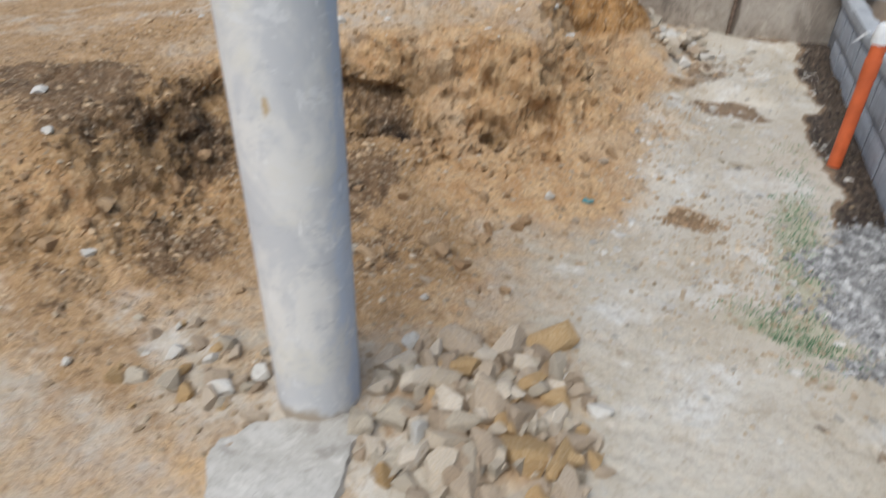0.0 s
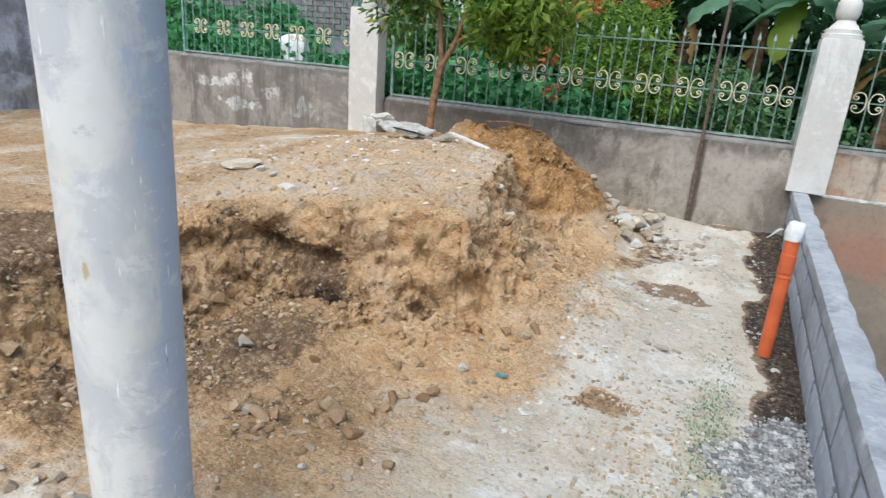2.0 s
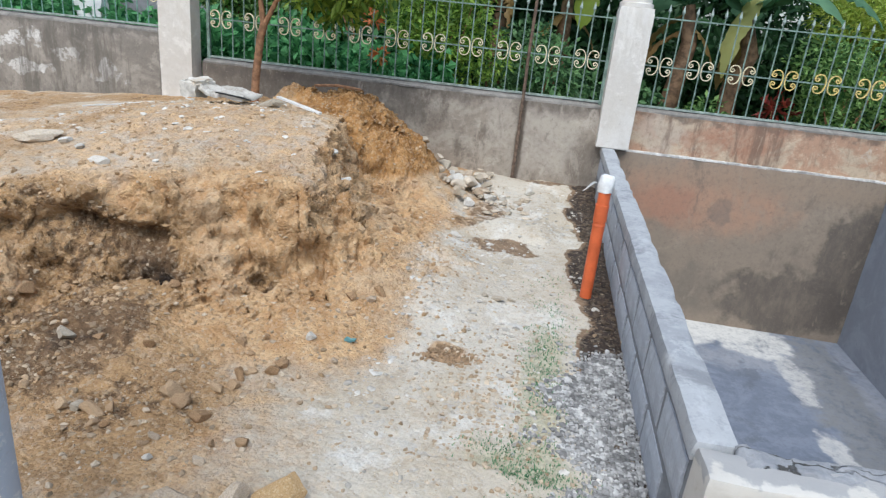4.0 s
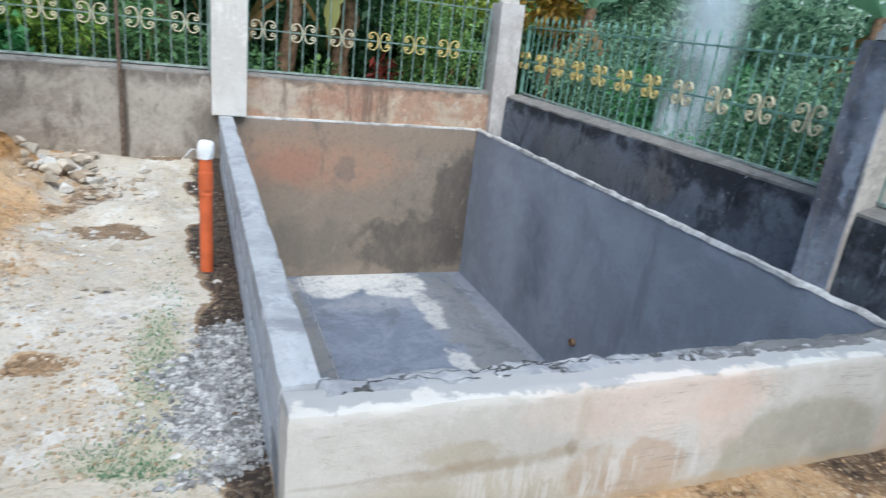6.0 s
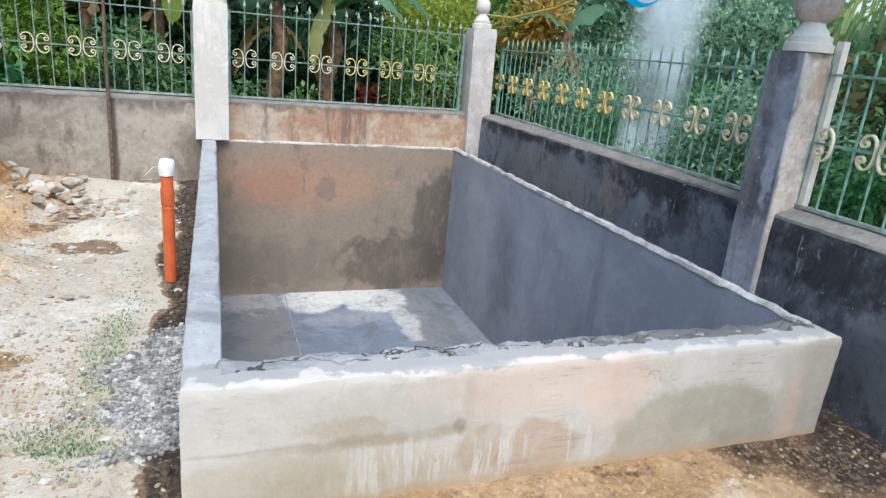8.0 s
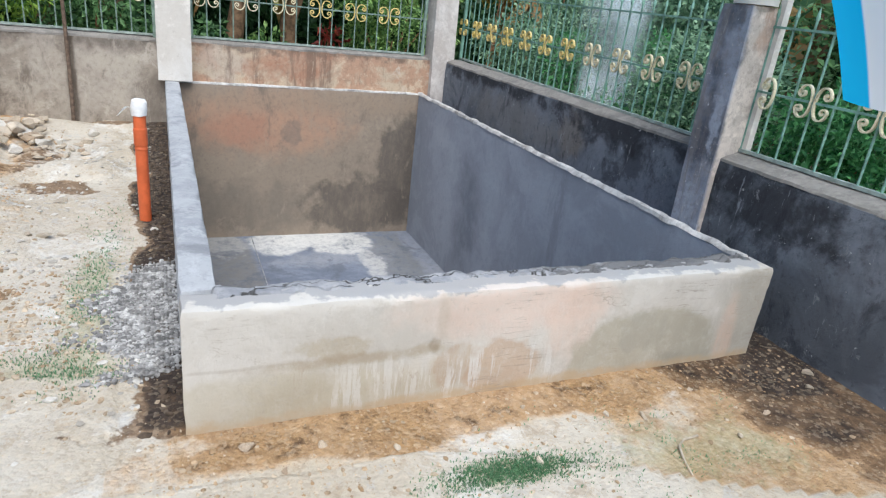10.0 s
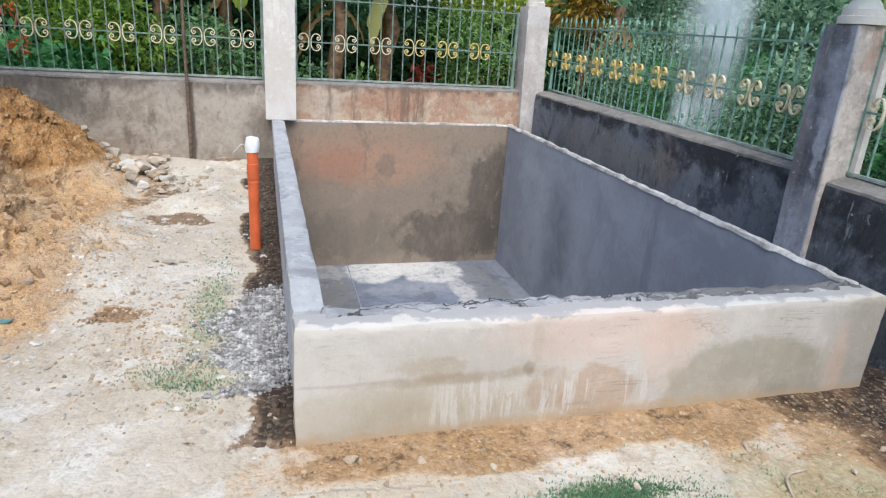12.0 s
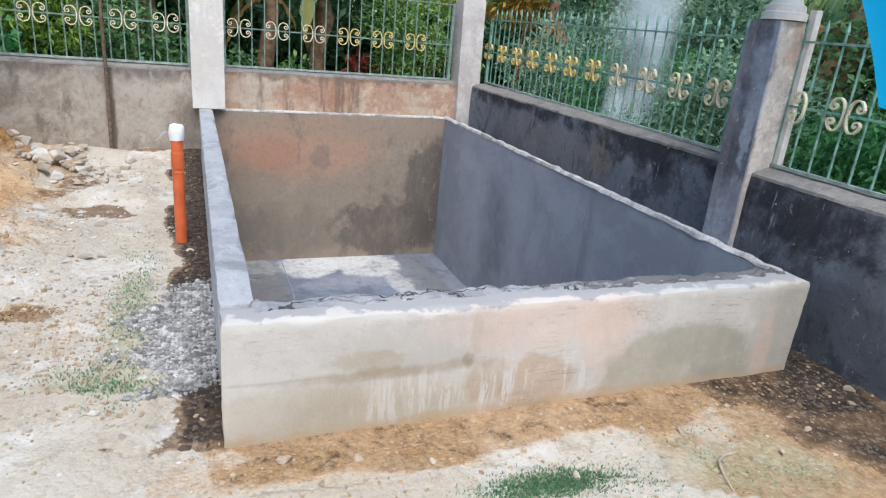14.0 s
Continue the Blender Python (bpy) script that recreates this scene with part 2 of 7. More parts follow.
def cracked_mortar():
    """Light grey mortar laid in thin flakes, with dark gaps between."""
    n = Nodes("grey_cracked_mortar", 0.92)
    c = n.mix(n.ramp(n.noise(6, 7, 0.7, warp=0.6), 0.4, 0.6), (0.37, 0.37, 0.375), (0.25, 0.258, 0.275))
    e = n.t.nodes.new("ShaderNodeTexVoronoi")
    e.feature = "DISTANCE_TO_EDGE"
    e.inputs["Scale"].default_value = 7.0
    w = n.t.nodes.new("ShaderNodeVectorMath")
    w.operation = "MULTIPLY_ADD"
    f = n.t.nodes.new("ShaderNodeTexNoise")
    f.inputs["Scale"].default_value, f.inputs["Detail"].default_value = 14.0, 5.0
    n.put(f.inputs["Vector"], n.co)
    n.put(w.inputs[0], f.outputs["Color"])
    w.inputs[1].default_value = (0.16, 0.16, 0.16)
    n.put(w.inputs[2], n.scaled((0.7, 2.4, 1.0)))
    n.put(e.inputs["Vector"], w.outputs[0])
    crack = n.ramp(e.outputs["Distance"], 0.05, 0.015)
    c = n.mix(n.math("MULTIPLY", crack, n.ramp(n.noise(4, 5, 0.6, offset=3.0), 0.35, 0.55)), c, (0.06, 0.058, 0.055))
    c = n.mix(n.ramp(n.noise(30, 6, 0.75), 0.5, 0.7, 0.0, 0.5), c, (0.2, 0.2, 0.2))
    side = n.math("ADD", n.axis(0), n.math("MULTIPLY", n.math("SUBTRACT", n.noise(9, 6, 0.75, offset=8.0), 0.5), 2.6))
    c = n.mix(n.ramp(side, 2.3, 2.7, 0.0, 0.8), c, (0.13, 0.125, 0.12))
    n.bump(n.math("SUBTRACT", n.noise(18, 7, 0.75), crack), 0.7, 0.015)
    return n.done(c)


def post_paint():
    """Old whitish paint on steel: scuffed side tinted blue for its skylit shade, scrapes down to white primer, one rust
    run.
    """
    n = Nodes("scuffed_post_paint", 0.65, 0.35)
    big = n.noise(6.0, 7, 0.68, stretch=(1, 1, 0.6), warp=0.8)
    c = n.mix(n.ramp(big, 0.42, 0.58), (0.69, 0.675, 0.64), (0.54, 0.545, 0.55))
    c = n.mix(n.ramp(n.noise(3.5, 6, 0.7, warp=0.5, offset=15.0), 0.5, 0.62, 0.0, 0.7), c, (0.66, 0.635, 0.56))
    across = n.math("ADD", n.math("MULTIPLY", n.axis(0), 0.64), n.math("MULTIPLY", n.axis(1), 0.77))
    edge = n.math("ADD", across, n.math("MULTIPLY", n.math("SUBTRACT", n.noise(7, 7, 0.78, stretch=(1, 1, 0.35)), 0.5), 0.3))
    # blue-grey of the side turned from the sun, put into the paint colour
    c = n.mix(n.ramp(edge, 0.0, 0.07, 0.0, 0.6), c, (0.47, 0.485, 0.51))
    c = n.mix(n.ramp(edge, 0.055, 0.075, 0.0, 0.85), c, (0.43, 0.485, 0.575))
    c = n.mix(n.ramp(n.noise(9, 7, 0.8, stretch=(1.0, 1.0, 1.5), warp=0.4, offset=4.0), 0.56, 0.61, 0.0, 0.6), c, (0.72, 0.72, 0.71))
    c = n.mix(n.ramp(n.noise(8, 7, 0.8, stretch=(0.8, 0.8, 1.6), warp=0.3, offset=8.0), 0.55, 0.61, 0.0, 0.55), c, (0.4, 0.41, 0.43))
    c = n.mix(n.ramp(n.noise(24, 3, 0.7, stretch=(4, 4, 0.3), offset=1.0), 0.66, 0.68, 0.0, 0.95), c, (0.9, 0.9, 0.89))
    c = n.mix(n.ramp(n.noise(14, 5, 0.75, stretch=(0.5, 0.5, 5), offset=31.0), 0.66, 0.68, 0.0, 0.8), c, (0.84, 0.85, 0.85))
    c = n.mix(n.ramp(n.noise(30, 3, 0.7, stretch=(3, 3, 0.4), offset=21.0), 0.68, 0.72, 0.0, 0.7), c, (0.22, 0.22, 0.24))
    c = n.mix(n.math("MULTIPLY", n.blob((0.03, -0.12, 1.04), (0.007, 0.05, 0.024), 0.5, 0.9, 40), 0.75), c, (0.45, 0.3, 0.12))
    c = n.mix(n.math("MULTIPLY", n.blob((0.0, -0.1, 0.1), (0.16, 0.12, 0.05), 0.4, 0.6, 12), 0.8), c, (0.33, 0.25, 0.16))
    n.bump(n.math("ADD", n.noise(12, 6, 0.7), n.noise(50, 3)), 0.12, 0.006)
    return n.done(c)


def striped_cloth():
    n = Nodes("striped_tarpaulin", 0.5, 0.4)
    u = n.t.nodes.new("ShaderNodeAttribute")
    u.attribute_name = "stripe"
    f = n.math("FRACT", u.outputs["Fac"])
    c = n.mix(n.ramp(f, 0.48, 0.52), (0.02, 0.54, 0.95), (0.92, 0.93, 0.95))
    glow = n.t.nodes.new("ShaderNodeBsdfTranslucent")
    n.put(glow.inputs[0], c)
    both = n.t.nodes.new("ShaderNodeMixShader")
    both.inputs[0].default_value = 0.72
    n.t.links.new(n.b.outputs[0], both.inputs[1])
    n.t.links.new(glow.outputs[0], both.inputs[2])
    n.t.links.new(both.outputs[0], n.t.nodes["Material Output"].inputs[0])
    return n.done(c)


def stone(name, a, b, dust=None, rnd=True):
    n = Nodes(name, 0.93, 0.25)
    c = n.mix(n.island() if not rnd else n.random(), a, b)
    c = n.mix(n.ramp(n.noise(14, 5, 0.7), 0.4, 0.68, 0.0, 0.75), c, tuple(v * 0.6 for v in a))
    if dust:
        c = n.mix(n.ramp(n.noise(9, 5, 0.65, offset=3.0), 0.5, 0.66, 0.0, 0.8), c, dust)
    n.bump(n.noise(45, 6, 0.75), 0.5, 0.008)
    return n.done(c)


def plain(name, color, rough=0.6, metal=0.0, vary=0.25, scale=30.0, bump=0.15, spec=0.4):
    n = Nodes(name, rough, spec, metal)
    dark = tuple(v * (1 - vary) for v in color)
    lite = tuple(min(1, v * (1 + vary * 0.6)) for v in color)
    c = n.mix(n.ramp(n.noise(scale, 5, 0.65), 0.35, 0.65), dark, lite)
    n.bump(n.noise(scale * 2, 4), bump, 0.004)
    return n.done(c)


def scroll_paint(name, color):
    """Fence paint, worn dark and chalky in places."""
    n = Nodes(name, 0.42, 0.45)
    c = n.mix(n.ramp(n.random(), 0.0, 1.0, 0.0, 0.3), color, (0.74, 0.6, 0.3))
    c = n.mix(n.ramp(n.noise(22, 6, 0.75), 0.52, 0.62, 0.0, 0.7), c, (0.36, 0.3, 0.17))
    c = n.mix(n.ramp(n.noise(60, 4, 0.7, offset=4.0), 0.56, 0.64, 0.0, 0.6), c, (0.85, 0.8, 0.62))
    n.bump(n.noise(60, 5, 0.7), 0.25, 0.004)
    return n.done(c)


def leafy(name, dark, light, tip=None, rough=0.5):
    n = Nodes(name, rough, 0.35)
    r = n.island()
    c = n.mix(r, dark, light)
    if tip:
        c = n.mix(n.ramp(r, 0.86, 0.9), c, tip)
    c = n.mix(n.ramp(n.noise(9, 3), 0.35, 0.7, 0.0, 0.35), c, dark)
    glow = n.t.nodes.new("ShaderNodeBsdfTranslucent")
    n.put(glow.inputs[0], c)
    both = n.t.nodes.new("ShaderNodeMixShader")
    both.inputs[0].default_value = 0.45
    n.t.links.new(n.b.outputs[0], both.inputs[1])
    n.t.links.new(glow.outputs[0], both.inputs[2])
    n.t.links.new(both.outputs[0], n.t.nodes["Material Output"].inputs[0])
    return n.done(c)


def ground_material():
    n = Nodes("bare_earth", 0.95, 0.2)
    clay, damp_shade, grass, red = n.soil(0), n.soil(1), n.soil(2), n.soil(3)
    big = n.noise(1.6, 6, 0.65, warp=0.4)
    mid = n.noise(7, 6, 0.7)
    fine = n.noise(45, 5, 0.75)
    lump = n.noise(16, 6, 0.72, warp=0.3, offset=6.0)
    # trodden pale yard with cement smears
    pale = n.mix(n.ramp(big, 0.38, 0.6), (0.465, 0.408, 0.32), (0.535, 0.49, 0.412))
    pale = n.mix(n.ramp(n.noise(3.0, 7, 0.72, warp=0.8, offset=11.0), 0.54, 0.68, 0.0, 0.6), pale, (0.39, 0.31, 0.215))
    pale = n.mix(n.ramp(n.noise(2.6, 7, 0.7, warp=0.6, offset=7.0), 0.53, 0.63, 0.0, 0.8), pale, (0.62, 0.6, 0.55))
    pale = n.mix(n.ramp(lump, 0.57, 0.72, 0.0, 0.4), pale, (0.3, 0.245, 0.18))
    pale = n.mix(n.ramp(fine, 0.55, 0.75, 0.0, 0.35), pale, (0.26, 0.21, 0.15))
    pale = n.mix(n.ramp(n.noise(9, 9, 0.76, warp=0.6, offset=33.0), 0.54, 0.6, 0.0, 0.5), pale, (0.36, 0.28, 0.19))
    pale = n.mix(n.ramp(n.noise(6, 9, 0.76, warp=0.4, offset=36.0), 0.56, 0.62, 0.0, 0.45), pale, (0.42, 0.42, 0.41))
    # dug clay
    brown = n.mix(n.ramp(mid, 0.36, 0.64), (0.46, 0.262, 0.117), (0.65, 0.435, 0.235))
    brown = n.mix(n.ramp(n.noise(2.2, 6, 0.7, offset=14.0), 0.5, 0.64, 0.0, 0.7), brown, (0.56, 0.405, 0.255))
    brown = n.mix(n.ramp(n.noise(3.4, 7, 0.72, warp=0.5, offset=4.0), 0.52, 0.64, 0.0, 0.6), brown, (0.36, 0.2, 0.09))
    brown = n.mix(n.ramp(lump, 0.58, 0.63, 0.0, 0.4), brown, (0.3, 0.155, 0.062))
    brown = n.mix(n.ramp(fine, 0.5, 0.72, 0.0, 0.55), brown, (0.6, 0.45, 0.285))
    brown = n.mix(n.ramp(n.noise(4.5, 7, 0.75, warp=0.8, offset=24.0), 0.56, 0.64, 0.0, 0.5), brown, (0.47, 0.265, 0.115))
    on_clay = n.ramp(n.math("ADD", clay, n.math("MULTIPLY", n.math("SUBTRACT", mid, 0.5), 1.2)), 0.2, 0.8)
    c = n.mix(on_clay, pale, brown)
    ochre = n.mix(n.ramp(mid, 0.36, 0.62), (0.3, 0.145, 0.046), (0.49, 0.27, 0.105))
    ochre = n.mix(n.ramp(lump, 0.53, 0.64, 0.0, 0.7), ochre, (0.17, 0.075, 0.02))
    ochre = n.mix(n.ramp(fine, 0.52, 0.72, 0.0, 0.45), ochre, (0.58, 0.38, 0.18))
    on_red = n.ramp(n.math("ADD", red, n.math("MULTIPLY", n.math("SUBTRACT", mid, 0.5), 0.5)), 0.35, 0.65)
    c = n.mix(on_red, c, ochre)
    moist = n.mix(n.ramp(lump, 0.4, 0.62), (0.43, 0.27, 0.132), (0.29, 0.175, 0.083))
    moist = n.mix(n.ramp(fine, 0.52, 0.7, 0.0, 0.5), moist, (0.52, 0.38, 0.23))
    haze = n.math("ADD", n.math("MULTIPLY", n.math("SUBTRACT", mid, 0.5), 0.5), n.math("MULTIPLY", n.math("SUBTRACT", lump, 0.5), 0.4))
    c = n.mix(n.math("MULTIPLY", n.ramp(n.math("ADD", damp_shade, haze), 0.14, 0.36, 0.0, 0.85), n.ramp(clay, 0.05, 0.3)), c, moist)
    # wet and mud tones are real damp, and painted shade in hollows and the corner
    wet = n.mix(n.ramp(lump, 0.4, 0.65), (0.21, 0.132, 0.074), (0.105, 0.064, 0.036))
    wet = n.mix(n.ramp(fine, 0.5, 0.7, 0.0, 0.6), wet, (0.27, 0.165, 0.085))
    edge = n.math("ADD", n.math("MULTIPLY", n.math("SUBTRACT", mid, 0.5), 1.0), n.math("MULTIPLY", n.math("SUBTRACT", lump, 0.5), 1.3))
    c = n.mix(n.ramp(n.math("ADD", damp_shade, n.math("MULTIPLY", edge, 0.75)), 0.46, 0.62, 0.0, 0.9), c, wet)
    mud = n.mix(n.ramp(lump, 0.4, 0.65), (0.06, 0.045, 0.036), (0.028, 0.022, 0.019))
    c = n.mix(n.ramp(n.math("ADD", damp_shade, n.math("MULTIPLY", n.math("SUBTRACT", mid, 0.5), 0.5)), 0.74, 0.95), c, mud)
    green = n.mix(n.ramp(fine, 0.4, 0.65), (0.27, 0.275, 0.15), (0.42, 0.41, 0.28))
    c = n.mix(n.ramp(n.math("ADD", grass, n.math("MULTIPLY", n.math("SUBTRACT", n.noise(18, 5, 0.8), 0.5), 1.4)), 0.35, 0.75, 0.0, 0.5), c, green)
    loose = n.math("MAXIMUM", on_clay, on_red)
    c = n.mix(n.math("MULTIPLY", n.ramp(n.noise(75, 3, 0.6), 0.63, 0.7), n.ramp(loose, 0.0, 1.0, 0.3, 0.4)), c, (0.68, 0.6, 0.48))
    c = n.mix(n.math("MULTIPLY", n.ramp(n.noise(55, 4, 0.7, offset=3.0), 0.62, 0.72), n.ramp(loose, 0.0, 1.0, 0.2, 0.45)), c, (0.16, 0.095, 0.05))
    h = n.math("ADD", n.noise(24, 6, 0.68), n.math("MULTIPLY", n.noise(110, 4, 0.7), 0.3))
    cell = n.t.nodes.new("ShaderNodeTexVoronoi")
    cell.inputs["Scale"].default_value = 62
    n.put(cell.inputs["Vector"], n.co)
    tone = n.t.nodes.new("ShaderNodeSeparateColor")
    n.t.links.new(cell.outputs["Color"], tone.inputs[0])
    c = n.mix(n.math("MULTIPLY", n.ramp(tone.outputs[0], 0.7, 0.9), n.ramp(on_clay, 0.0, 1.0, 0.15, 0.24)), c, (0.68, 0.56, 0.4))
    c = n.mix(n.math("MULTIPLY", n.ramp(tone.outputs[1], 0.72, 0.92), n.ramp(on_clay, 0.0, 1.0, 0.15, 0.24)), c, (0.17, 0.095, 0.043))
    h = n.math("SUBTRACT", h, n.math("MULTIPLY", cell.outputs["Distance"], 0.3))
    n.bump(n.math("MULTIPLY", h, n.ramp(loose, 0.0, 1.0, 0.35, 1.0)), 0.8, 0.04)
    return n.done(c)


NORTH_FACE = 6.28
